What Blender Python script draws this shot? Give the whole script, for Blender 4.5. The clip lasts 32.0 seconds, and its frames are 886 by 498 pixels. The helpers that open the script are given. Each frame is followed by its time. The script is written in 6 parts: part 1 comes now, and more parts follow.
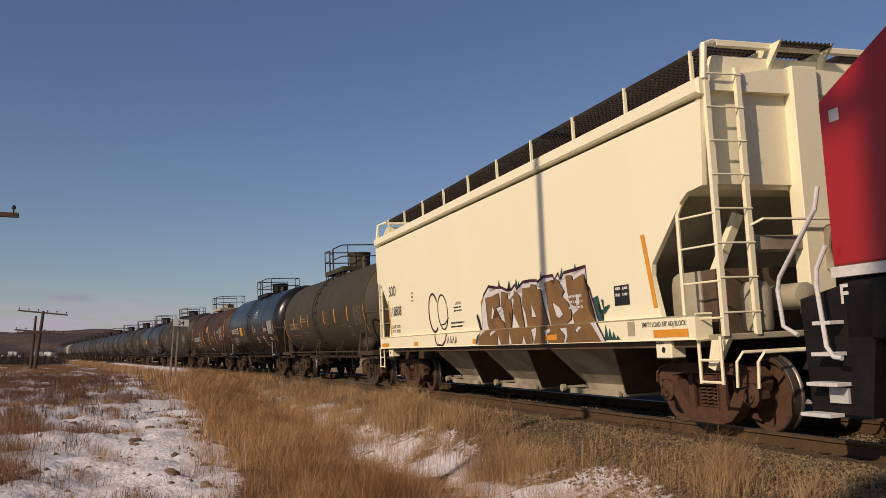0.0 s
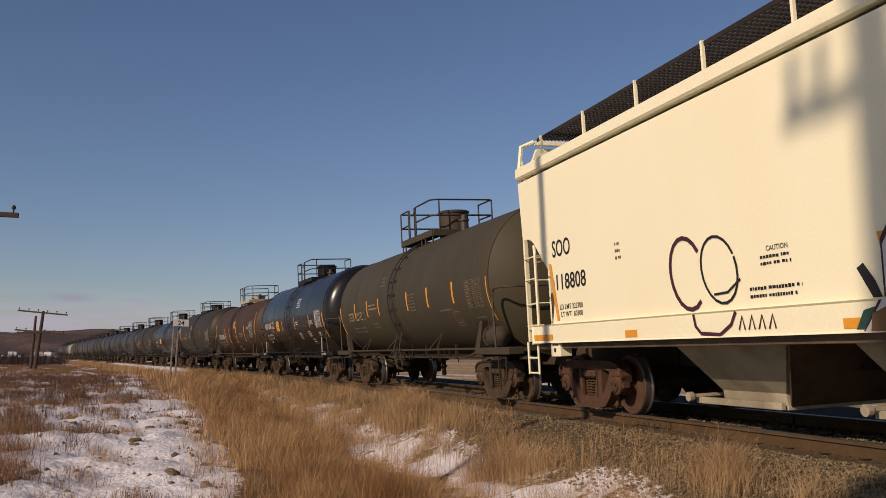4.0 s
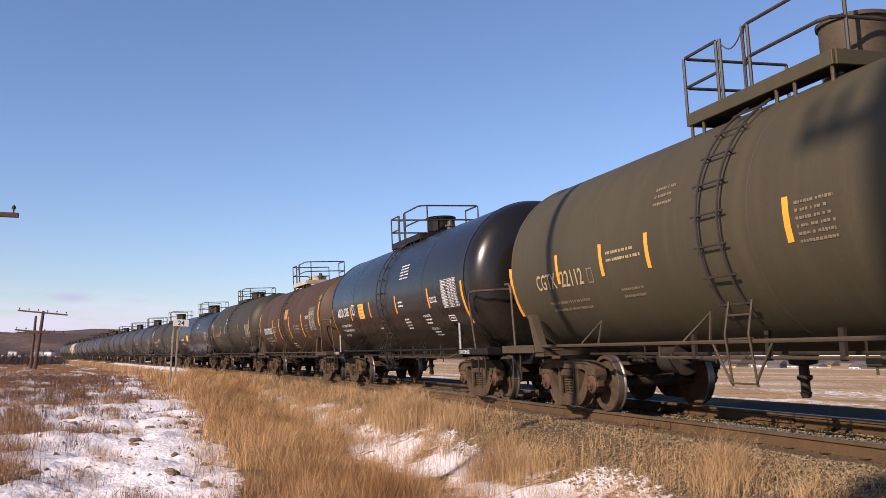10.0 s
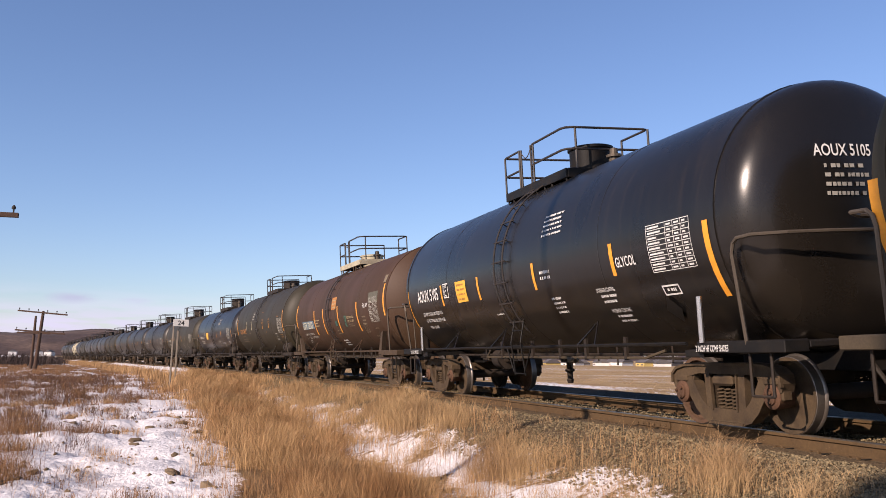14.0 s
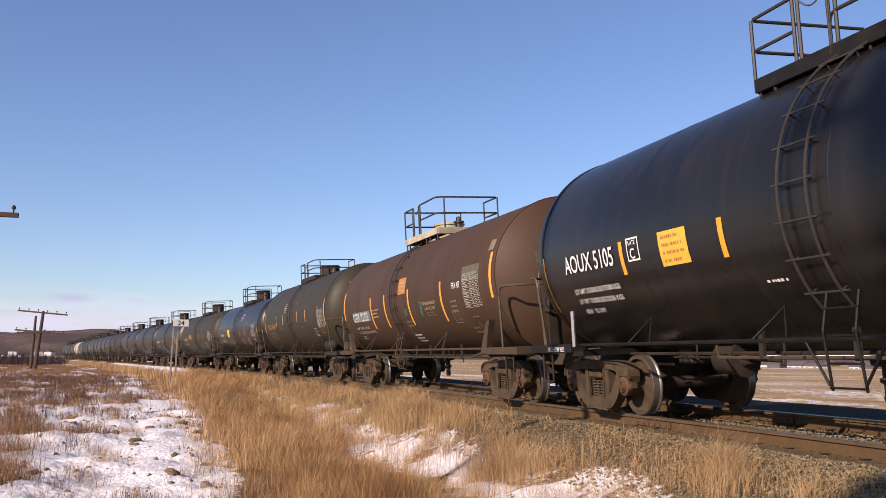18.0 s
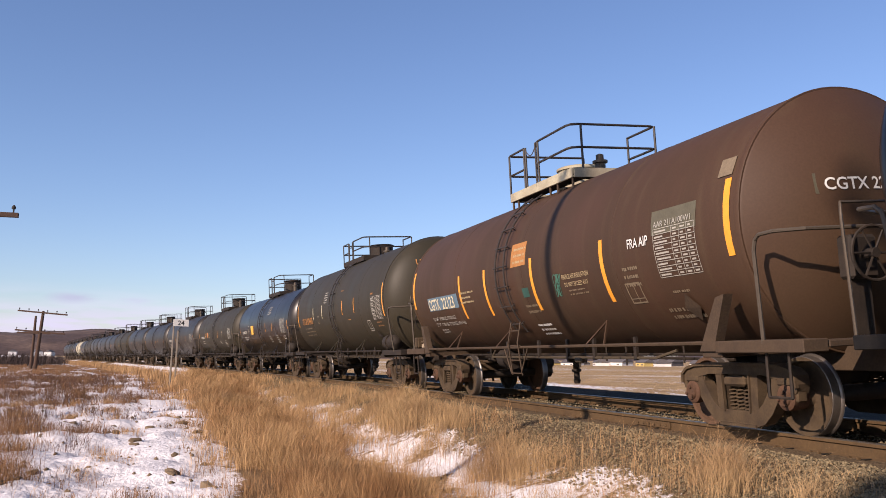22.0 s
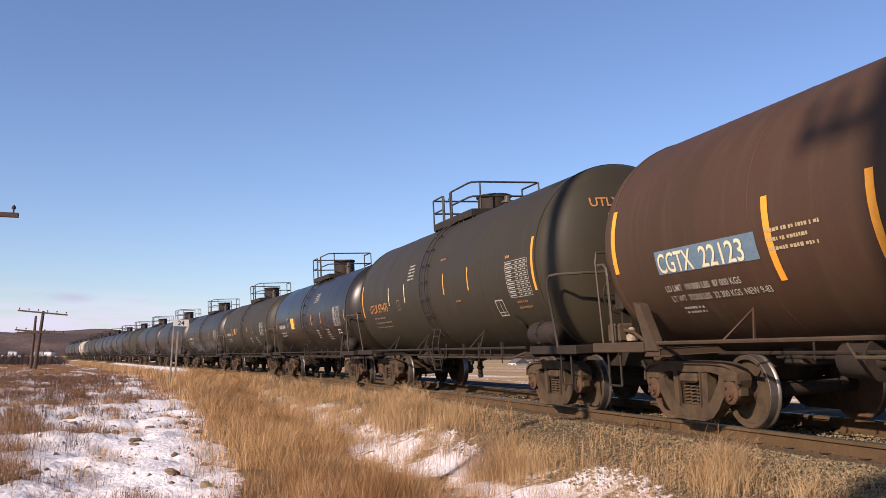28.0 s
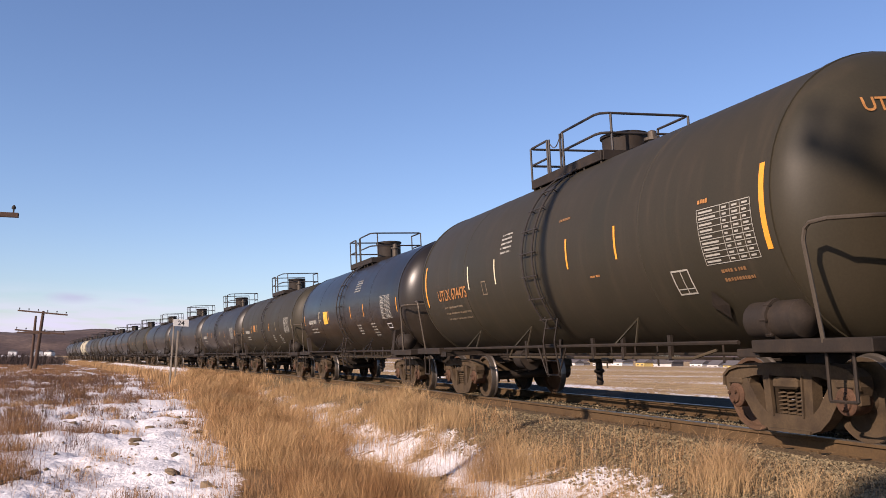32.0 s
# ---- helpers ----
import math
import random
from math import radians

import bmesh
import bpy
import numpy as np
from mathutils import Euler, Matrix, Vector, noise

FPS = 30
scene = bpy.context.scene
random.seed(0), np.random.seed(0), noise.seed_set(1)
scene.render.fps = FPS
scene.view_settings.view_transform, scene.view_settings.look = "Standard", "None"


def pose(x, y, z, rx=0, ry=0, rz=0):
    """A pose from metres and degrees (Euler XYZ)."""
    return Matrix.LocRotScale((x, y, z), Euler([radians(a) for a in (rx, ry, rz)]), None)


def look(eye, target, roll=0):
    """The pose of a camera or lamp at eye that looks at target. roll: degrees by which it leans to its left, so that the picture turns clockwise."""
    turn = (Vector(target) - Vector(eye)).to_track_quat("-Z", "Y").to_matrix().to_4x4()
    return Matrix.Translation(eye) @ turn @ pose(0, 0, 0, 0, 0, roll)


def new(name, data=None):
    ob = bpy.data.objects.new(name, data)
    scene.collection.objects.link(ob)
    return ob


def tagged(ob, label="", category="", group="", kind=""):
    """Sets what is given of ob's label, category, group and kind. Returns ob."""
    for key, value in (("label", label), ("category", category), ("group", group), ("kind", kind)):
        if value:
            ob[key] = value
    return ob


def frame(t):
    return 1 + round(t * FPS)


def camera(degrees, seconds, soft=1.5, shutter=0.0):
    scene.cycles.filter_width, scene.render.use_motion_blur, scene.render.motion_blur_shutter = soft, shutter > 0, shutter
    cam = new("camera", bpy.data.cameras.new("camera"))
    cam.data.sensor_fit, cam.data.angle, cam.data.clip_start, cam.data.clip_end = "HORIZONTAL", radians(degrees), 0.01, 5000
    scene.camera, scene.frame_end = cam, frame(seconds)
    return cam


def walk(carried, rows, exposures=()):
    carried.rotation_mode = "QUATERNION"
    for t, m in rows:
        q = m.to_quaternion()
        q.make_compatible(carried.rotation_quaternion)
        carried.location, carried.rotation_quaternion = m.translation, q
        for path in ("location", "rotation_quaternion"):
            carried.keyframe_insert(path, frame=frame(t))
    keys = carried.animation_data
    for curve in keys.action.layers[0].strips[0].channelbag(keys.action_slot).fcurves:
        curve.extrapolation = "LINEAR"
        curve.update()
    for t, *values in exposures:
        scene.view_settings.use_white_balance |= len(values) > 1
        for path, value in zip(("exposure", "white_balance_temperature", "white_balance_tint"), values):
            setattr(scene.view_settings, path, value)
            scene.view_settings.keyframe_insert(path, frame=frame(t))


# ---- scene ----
# Camera on a tripod beside a curved, canted main line; z = 0 is the top of the near rail.
EYE = (0.0, 0.0, 0.760)
AZ, PITCH = -1.2868819, 0.1223195
cam = camera(53.05, 32.0, soft=0.85)
AIM = (math.sin(AZ) * math.cos(PITCH), math.cos(AZ) * math.cos(PITCH), math.sin(PITCH))
VIEW = look(EYE, (EYE[0] + AIM[0], EYE[1] + AIM[1], EYE[2] + AIM[2]), 0.546)
walk(cam, [(0, VIEW), (32.0, VIEW)], exposures=[(0, -0.40, 6450, 22), (4.5, -0.34, 6450, 22), (6.5, 0.32, 6300, 23), (7.5, 0.54, 6150, 23), (9.0, 0.60, 6100, 24), (32.0, 0.62, 6100, 24)])

# ---- world and sun ----
SUN_EL = 27.0
SUN_TO = (0.48, -0.877)          # ground direction towards the sun
world = bpy.data.worlds.new("sky")
scene.world = world
world.use_nodes = True
wn, wl = world.node_tree.nodes, world.node_tree.links
wn.clear()
sky = wn.new("ShaderNodeTexSky")
sky.sky_type = "NISHITA"
sky.sun_disc = False
sky.sun_elevation = radians(SUN_EL)
sky.sun_rotation = math.atan2(SUN_TO[0], SUN_TO[1])
sky.air_density, sky.dust_density, sky.ozone_density = 1.0, 0.3, 3.2
bg = wn.new("ShaderNodeBackground")
bg.inputs["Strength"].default_value = 0.088
wo = wn.new("ShaderNodeOutputWorld")
# thin cloud near the horizon
wtc = wn.new("ShaderNodeTexCoord")
wmap = wn.new("ShaderNodeMapping")
wmap.inputs["Scale"].default_value = (5.0, 5.0, 42.0)
wnoise = wn.new("ShaderNodeTexNoise")
wnoise.inputs["Scale"].default_value = 1.6
wnoise.inputs["Detail"].default_value = 5.0
wramp = wn.new("ShaderNodeValToRGB")
wramp.color_ramp.elements[0].position, wramp.color_ramp.elements[1].position = 0.42, 0.7
wsep = wn.new("ShaderNodeSeparateXYZ")
wlow = wn.new("ShaderNodeMapRange")
wlow.inputs["From Min"].default_value, wlow.inputs["From Max"].default_value = 0.0, 0.075
wlow.inputs["To Min"].default_value, wlow.inputs["To Max"].default_value = 1.0, 0.0
wmul = wn.new("ShaderNodeMath")
wmul.operation = "MULTIPLY"
wmix = wn.new("ShaderNodeMixRGB")
wmix.inputs["Color2"].default_value = (6.6, 6.35, 7.2, 1)
wl.new(wtc.outputs["Generated"], wmap.inputs["Vector"])
wl.new(wmap.outputs["Vector"], wnoise.inputs["Vector"])
wl.new(wnoise.outputs["Fac"], wramp.inputs["Fac"])
wl.new(wtc.outputs["Generated"], wsep.inputs["Vector"])
wl.new(wsep.outputs["Z"], wlow.inputs["Value"])
wl.new(wramp.outputs["Color"], wmul.inputs[0])
wl.new(wlow.outputs["Result"], wmul.inputs[1])
wl.new(wmul.outputs["Value"], wmix.inputs["Fac"])
wl.new(sky.outputs["Color"], wmix.inputs["Color1"])
# two small grey clouds and a low bank over the hills
above = wmix.outputs["Color"]
puff = wn.new("ShaderNodeTexNoise")
puff.inputs["Scale"].default_value, puff.inputs["Detail"].default_value = 4.0, 5.0
wl.new(wmap.outputs["Vector"], puff.inputs["Vector"])
for spot, wide, flat, tint, most in (((-0.9921, -0.1109, 0.0587), 0.03, 4.0, (4.2, 4.5, 5.2, 1), 0.9), ((-0.9972, -0.0489, 0.0572), 0.022, 4.5, (4.7, 5.0, 5.7, 1), 0.55), ((-0.995, -0.09, 0.026), 0.2, 6.0, (5.9, 5.65, 6.5, 1), 0.85)):
    off = wn.new("ShaderNodeVectorMath")
    off.operation = "SUBTRACT"
    off.inputs[1].default_value = spot
    wl.new(wtc.outputs["Generated"], off.inputs[0])
    tall_map = wn.new("ShaderNodeVectorMath")
    tall_map.operation = "MULTIPLY"
    tall_map.inputs[1].default_value = (1.0, 1.0, flat)
    wl.new(off.outputs["Vector"], tall_map.inputs[0])
    far_off = wn.new("ShaderNodeVectorMath")
    far_off.operation = "LENGTH"
    wl.new(tall_map.outputs["Vector"], far_off.inputs[0])
    near_by = wn.new("ShaderNodeMapRange")
    near_by.inputs["From Min"].default_value, near_by.inputs["From Max"].default_value = wide, wide * 0.2
    wl.new(far_off.outputs["Value"], near_by.inputs["Value"])
    broken = wn.new("ShaderNodeMapRange")
    broken.inputs["From Min"].default_value, broken.inputs["From Max"].default_value = 0.3, 0.56
    broken.inputs["To Max"].default_value = most
    wl.new(puff.outputs["Fac"], broken.inputs["Value"])
    both = wn.new("ShaderNodeMath")
    both.operation = "MULTIPLY"
    wl.new(near_by.outputs["Result"], both.inputs[0])
    wl.new(broken.outputs["Result"], both.inputs[1])
    cloud = wn.new("ShaderNodeMixRGB")
    cloud.inputs["Color2"].default_value = tint
    wl.new(both.outputs["Value"], cloud.inputs["Fac"])
    wl.new(above, cloud.inputs["Color1"])
    above = cloud.outputs["Color"]
wl.new(above, bg.inputs["Color"])
wl.new(bg.outputs["Background"], wo.inputs["Surface"])
sun_data = bpy.data.lights.new("sun", "SUN")
sun_data.energy, sun_data.angle, sun_data.color = 5.0, radians(0.53), (1.0, 0.82, 0.6)
sun = new("sun", sun_data)
sun_h = math.cos(radians(SUN_EL))
sun.matrix_world = look((SUN_TO[0] * sun_h * 50, SUN_TO[1] * sun_h * 50, math.sin(radians(SUN_EL)) * 50), (0, 0, 0))

# ---- the line: a curve that eases into a straight far away ----
NEAR_RAIL, CURVE, CURVE_LEN, CANT, GRADE, HALF_GAUGE = 6.488, 0.002263, 70.0, 0.0615, 0.0015, 0.7525


def track_at(l):
    """Near rail's x, y and heading at l metres along the line (l < 0 is up the line)."""
    n = max(-l, 0.0)
    m = min(n, CURVE_LEN)
    r = n - m
    th = CURVE * m
    x = -(m - CURVE * CURVE * m ** 3 / 6) - r * math.cos(th)
    y = -(CURVE * m * m / 2) - r * math.sin(th)
    return (l if l > 0 else x), NEAR_RAIL + y, th


def on_track(l):
    """Pose on the rail tops, midway between the rails, x along the line, y to the far side."""
    x, y, th = track_at(l)
    return Matrix.Translation((x, y, GRADE * l)) @ Matrix.Rotation(th, 4, "Z") @ Matrix.Rotation(CANT, 4, "X") @ Matrix.Translation((0, HALF_GAUGE, 0))


# metres run by the train at each full second
RUN = [0, 2.34, 4.7, 7.1, 9.53, 11.95, 14.28, 16.52, 18.73, 20.91, 23.05, 25.17, 27.24, 29.31, 31.32, 33.28, 35.17,
       37.03, 38.9, 40.74, 42.58, 44.36, 46.06, 47.73, 49.37, 51.0, 52.55, 54.06, 55.53, 56.98, 58.42, 59.86, 61.3]


def run_at(t):
    i = min(int(t), 31)
    a = RUN[i - 1] if i else 2 * RUN[0] - RUN[1]
    b, c = RUN[i], RUN[i + 1]
    d = RUN[i + 2] if i < 31 else 2 * c - b
    f = t - i
    return 0.5 * (2 * b + (c - a) * f + (2 * a - 5 * b + 4 * c - d) * f * f + (3 * b - 3 * c + d - a) * f ** 3)


# ---- materials ----
def material(name, base, rough=0.6, metal=0.0, vary=0.25, scale=3.0, grain=0.15, bump=0.1, second=None, amount=0.5, stretch=(1, 1, 1), specular=0.28, fine=40.0, island=0.0, coat=0.0, piece=0.0, dust=None):
    """Base colour broken up by a coarse and a fine noise, with a second colour of dirt or rust in patches."""
    m = bpy.data.materials.new(name)
    m.use_nodes = True
    n, l = m.node_tree.nodes, m.node_tree.links
    b = n["Principled BSDF"]
    b.inputs["Roughness"].default_value, b.inputs["Metallic"].default_value = rough, metal
    b.inputs["Specular IOR Level"].default_value = specular
    b.inputs["Coat Weight"].default_value = coat
    tc = n.new("ShaderNodeTexCoord")
    mp = n.new("ShaderNodeMapping")
    mp.inputs["Scale"].default_value = stretch
    l.new(tc.outputs["Object"], mp.inputs["Vector"])
    big = n.new("ShaderNodeTexNoise")
    big.inputs["Scale"].default_value, big.inputs["Detail"].default_value = scale, 6
    l.new(mp.outputs["Vector"], big.inputs["Vector"])
    small = n.new("ShaderNodeTexNoise")
    small.inputs["Scale"].default_value, small.inputs["Detail"].default_value = fine, 3
    l.new(tc.outputs["Object"], small.inputs["Vector"])
    ramp = n.new("ShaderNodeValToRGB")
    ramp.color_ramp.elements[0].position, ramp.color_ramp.elements[1].position = 0.42, 0.68
    l.new(big.outputs["Fac"], ramp.inputs["Fac"])
    mix = n.new("ShaderNodeMixRGB")
    mix.inputs["Color1"].default_value = (*base, 1)
    other = second or tuple(c * (1 - vary) for c in base)
    mix.inputs["Color2"].default_value = (*other, 1)
    fac = n.new("ShaderNodeMath")
    fac.operation = "MULTIPLY"
    fac.inputs[1].default_value = amount
    l.new(ramp.outputs["Color"], fac.inputs[0])
    l.new(fac.outputs["Value"], mix.inputs["Fac"])
    hsv = n.new("ShaderNodeHueSaturation")
    colour = mix.outputs["Color"]
    if dust:
        # rain streaks down the sides, and road dust thrown up over both ends
        sm = n.new("ShaderNodeMapping")
        sm.inputs["Scale"].default_value = (2.6, 0.9, 0.16)
        l.new(tc.outputs["Object"], sm.inputs["Vector"])
        streak = n.new("ShaderNodeTexNoise")
        streak.inputs["Scale"].default_value, streak.inputs["Detail"].default_value = 2.2, 5
        l.new(sm.outputs["Vector"], streak.inputs["Vector"])
        xyz = n.new("ShaderNodeSeparateXYZ")
        l.new(tc.outputs["Object"], xyz.inputs["Vector"])
        away = n.new("ShaderNodeMath")
        away.operation = "ABSOLUTE"
        l.new(xyz.outputs["X"], away.inputs[0])

        def span(src, a, b2, lo, hi):
            q = n.new("ShaderNodeMapRange")
            for key, val in (("From Min", a), ("From Max", b2), ("To Min", lo), ("To Max", hi)):
                q.inputs[key].default_value = val
            l.new(src, q.inputs["Value"])
            return q.outputs["Result"]

        def calc(op, a, b2):
            q = n.new("ShaderNodeMath")
            q.operation = op
            for k, val in enumerate((a, b2)):
                if isinstance(val, float):
                    q.inputs[k].default_value = val
                else:
                    l.new(val, q.inputs[k])
            return q.outputs["Value"]
        ends = calc("MULTIPLY", span(away.outputs["Value"], 5.6, 6.5, 0.0, 1.0), span(xyz.outputs["Z"], 3.6, 1.5, 0.15, 1.0))
        ends = calc("MULTIPLY", ends, span(big.outputs["Fac"], 0.3, 0.6, 0.35, 1.0))
        runs = calc("MULTIPLY", span(streak.outputs["Fac"], 0.5, 0.74, 0.0, 1.0), 0.6)
        dm = n.new("ShaderNodeMixRGB")
        dm.inputs["Color2"].default_value = (*dust[0], 1)
        l.new(calc("MULTIPLY", calc("MAXIMUM", ends, runs), dust[1]), dm.inputs["Fac"])
        l.new(colour, dm.inputs["Color1"])
        colour = dm.outputs["Color"]
    l.new(colour, hsv.inputs["Color"])
    mr = n.new("ShaderNodeMapRange")
    mr.inputs["To Min"].default_value, mr.inputs["To Max"].default_value = 1 - grain, 1 + grain
    mr.inputs["From Min"].default_value, mr.inputs["From Max"].default_value = 0.25, 0.75
    l.new(small.outputs["Fac"], mr.inputs["Value"])
    value = mr.outputs["Result"]
    for spread, node, socket in ((island, "ShaderNodeNewGeometry", "Random Per Island"), (piece, "ShaderNodeObjectInfo", "Random")):
        if spread:
            g = n.new(node)
            gr = n.new("ShaderNodeMapRange")
            gr.inputs["To Min"].default_value, gr.inputs["To Max"].default_value = 1 - spread, 1 + spread
            l.new(g.outputs[socket], gr.inputs["Value"])
            mm = n.new("ShaderNodeMath")
            mm.operation = "MULTIPLY"
            l.new(value, mm.inputs[0])
            l.new(gr.outputs["Result"], mm.inputs[1])
            value = mm.outputs["Value"]
    l.new(value, hsv.inputs["Value"])
    l.new(hsv.outputs["Color"], b.inputs["Base Color"])
    rr = n.new("ShaderNodeMapRange")
    rr.inputs["To Min"].default_value, rr.inputs["To Max"].default_value = max(rough - 0.1, 0.03), min(rough + 0.12, 1)
    l.new(big.outputs["Fac"], rr.inputs["Value"])
    l.new(rr.outputs["Result"], b.inputs["Roughness"])
    if bump:
        bp = n.new("ShaderNodeBump")
        bp.inputs["Strength"].default_value, bp.inputs["Distance"].default_value = bump, 0.01
        l.new(small.outputs["Fac"], bp.inputs["Height"])
        l.new(bp.outputs["Normal"], b.inputs["Normal"])
    return m


OLIVE = material("olive_grey_paint", (0.0495, 0.0425, 0.0232), 0.62, vary=0.3, scale=0.9, stretch=(1, 1, 0.35), second=(0.0384, 0.0312, 0.0208), amount=0.6, grain=0.08, bump=0.03, specular=0.24, dust=((0.08, 0.06, 0.0336), 0.55))
BLACK = material("black_gloss_paint", (0.0072, 0.0068, 0.0064), 0.27, scale=0.8, stretch=(1, 1, 0.3), second=(0.0144, 0.0124, 0.0104), amount=0.6, grain=0.1, bump=0.02, coat=0.0, specular=0.36, dust=((0.048, 0.0336, 0.0192), 0.3))
OLIVE_DUST = material("dusty_olive_underframe", (0.056, 0.0424, 0.0248), 0.7, scale=4, second=(0.04, 0.0304, 0.0216), amount=0.6, grain=0.2, bump=0.08)
BROWN_DUST = material("dusty_brown_underframe", (0.056, 0.037, 0.0215), 0.75, scale=4, second=(0.036, 0.024, 0.0155), amount=0.6, grain=0.2, bump=0.08)
BROWN = material("red_brown_paint", (0.0512, 0.0264, 0.0144), 0.6, scale=0.9, stretch=(1, 1, 0.3), second=(0.0352, 0.0216, 0.0112), amount=0.65, grain=0.1, bump=0.03, specular=0.24, dust=((0.068, 0.0456, 0.024), 0.7))
DARK = material("dark_grey_paint", (0.0265, 0.0228, 0.0132), 0.55, scale=0.9, stretch=(1, 1, 0.3), second=(0.0336, 0.0264, 0.0168), amount=0.6, grain=0.1, bump=0.03, specular=0.24, dust=((0.06, 0.044, 0.0264), 0.6))
SOOT = material("sooty_black_paint", (0.0175, 0.0145, 0.011), 0.42, scale=0.7, stretch=(1, 1, 0.3), second=(0.036, 0.028, 0.02), amount=0.5, grain=0.12, bump=0.03, dust=((0.06, 0.045, 0.028), 0.5), specular=0.36)
GLOSS = material("worn_gloss_black_paint", (0.011, 0.0095, 0.008), 0.32, scale=0.7, stretch=(1, 1, 0.3), second=(0.024, 0.018, 0.013), amount=0.6, grain=0.12, bump=0.02, specular=0.34, dust=((0.055, 0.04, 0.024), 0.35))
CREAM = material("cream_paint", (0.8, 0.76, 0.525), 0.5, scale=0.6, stretch=(1, 1, 0.35), second=(0.76, 0.7, 0.46), amount=0.45, grain=0.04, bump=0.03)
# dusty cream; on the shear plates it is cream with half shade painted in
CREAM_DIRT_SHADE = material("dusty_and_shaded_cream_paint", (0.368, 0.336, 0.232), 0.65, scale=1.6, second=(0.16, 0.12, 0.08), amount=0.7, grain=0.12, bump=0.06)
# rust and dirt brown that also serves as painted shade under the hopper
CREAM_GRIME_SHADE = material("dirt_and_shade_brown_paint", (0.104, 0.072, 0.044), 0.8, scale=2.5, second=(0.048, 0.0336, 0.0224), amount=0.7, grain=0.2, bump=0.1)
TRUCK = material("dusty_cast_steel", (0.064, 0.043, 0.0225), 0.85, scale=5, second=(0.03, 0.02, 0.0125), amount=0.75, grain=0.22, bump=0.2)
RUST = material("rusty_steel", (0.084, 0.0432, 0.024), 0.85, scale=6, second=(0.048, 0.0272, 0.016), amount=0.7, grain=0.2, bump=0.15)
WHEEL = material("rust_dusted_wheel", (0.084, 0.0464, 0.0256), 0.85, scale=5, second=(0.0496, 0.0304, 0.0192), amount=0.7, grain=0.2, bump=0.1)
GREY_PRINT = material("dull_grey_print", (0.32, 0.304, 0.256), 0.65, scale=9, grain=0.15, bump=0.0)
GRIME = material("grimy_black_steel", (0.0192, 0.0144, 0.0104), 0.72, scale=4, second=(0.036, 0.0248, 0.016), amount=0.6, grain=0.2, bump=0.1)
TREAD = material("worn_wheel_steel", (0.2, 0.175, 0.15), 0.42, 0.8, scale=8, grain=0.1, bump=0.03)
RAIL = material("brown_rusty_rail_steel", (0.0828, 0.0504, 0.0216), 0.88, scale=3, second=(0.0504, 0.0302, 0.0144), amount=0.6, grain=0.2, bump=0.12)
RAILTOP = material("bright_rail_head", (0.24, 0.208, 0.168), 0.42, 0.85, scale=5, grain=0.08, bump=0.02, stretch=(1, 1, 1))
TIE = material("weathered_timber", (0.0816, 0.0585, 0.0354), 0.88, scale=4, stretch=(4, 0.6, 4), second=(0.0408, 0.0306, 0.0231), amount=0.7, grain=0.3, bump=0.4, piece=0.2)
ORANGE = material("orange_reflective_film", (0.68, 0.288, 0.024), 0.4, scale=9, second=(0.56, 0.232, 0.024), amount=0.5, grain=0.06, bump=0.0)
WHITE = material("white_stencil_paint", (0.592, 0.584, 0.544), 0.6, scale=9, grain=0.1, bump=0.0)
RUSTY_PRINT = material("rusty_orange_stencil_paint", (0.336, 0.152, 0.044), 0.65, scale=9, grain=0.2, bump=0.0)
CHROME = material("polished_handhold_steel", (0.576, 0.56, 0.528), 0.22, 0.9, scale=9, grain=0.05, bump=0.0)
FADED_VALVE = material("dusty_pale_casting", (0.288, 0.232, 0.16), 0.7, scale=9, second=(0.112, 0.072, 0.048), amount=0.8, grain=0.2, bump=0.1)
FADED = material("faded_stencil_paint", (0.16, 0.124, 0.0784), 0.65, scale=9, grain=0.2, bump=0.0)
FADED_RUST = material("faded_rusty_stencil_paint", (0.19, 0.1, 0.04), 0.65, scale=9, grain=0.2, bump=0.0)
TAN = material("tan_stencil_paint", (0.336, 0.264, 0.144), 0.6, scale=9, grain=0.15, bump=0.0)
AMBER = material("amber_label_film", (0.656, 0.368, 0.04), 0.5, scale=9, grain=0.08, bump=0.0)
INK = material("black_stencil_paint", (0.016, 0.016, 0.016), 0.6, scale=9, grain=0.1, bump=0.0)
CREAM_PRINT = material("cream_stencil_paint", (0.576, 0.512, 0.336), 0.6, scale=9, grain=0.1, bump=0.0)
PANEL = material("blue_grey_patch_paint", (0.104, 0.16, 0.2), 0.55, scale=6, grain=0.1, bump=0.0)
PATCH = material("olive_patch_paint", (0.088, 0.08, 0.052), 0.55, scale=6, grain=0.1, bump=0.0)
TEAL = material("dark_green_spray_paint", (0.024, 0.072, 0.056), 0.55, scale=6, grain=0.1, bump=0.0)
TEAL_LINE = material("green_spray_line", (0.048, 0.136, 0.096), 0.6, scale=6, grain=0.1, bump=0.0)
PURPLE = material("dark_purple_spray_paint", (0.056, 0.016, 0.028), 0.55, scale=6, grain=0.1, bump=0.0)
BRONZE = material("brown_spray_paint", (0.2, 0.112, 0.036), 0.5, scale=2.5, second=(0.136, 0.072, 0.028), amount=0.8, grain=0.1, bump=0.0)
RAILING = material("dark_railing_paint", (0.028, 0.024, 0.0208), 0.45, scale=6, second=(0.048, 0.0368, 0.0272), amount=0.5, grain=0.15, bump=0.03)
RED = material("red_locomotive_paint", (0.336, 0.0144, 0.016), 0.32, scale=1.0, second=(0.264, 0.016, 0.016), amount=0.5, grain=0.05, bump=0.02, coat=0.2)
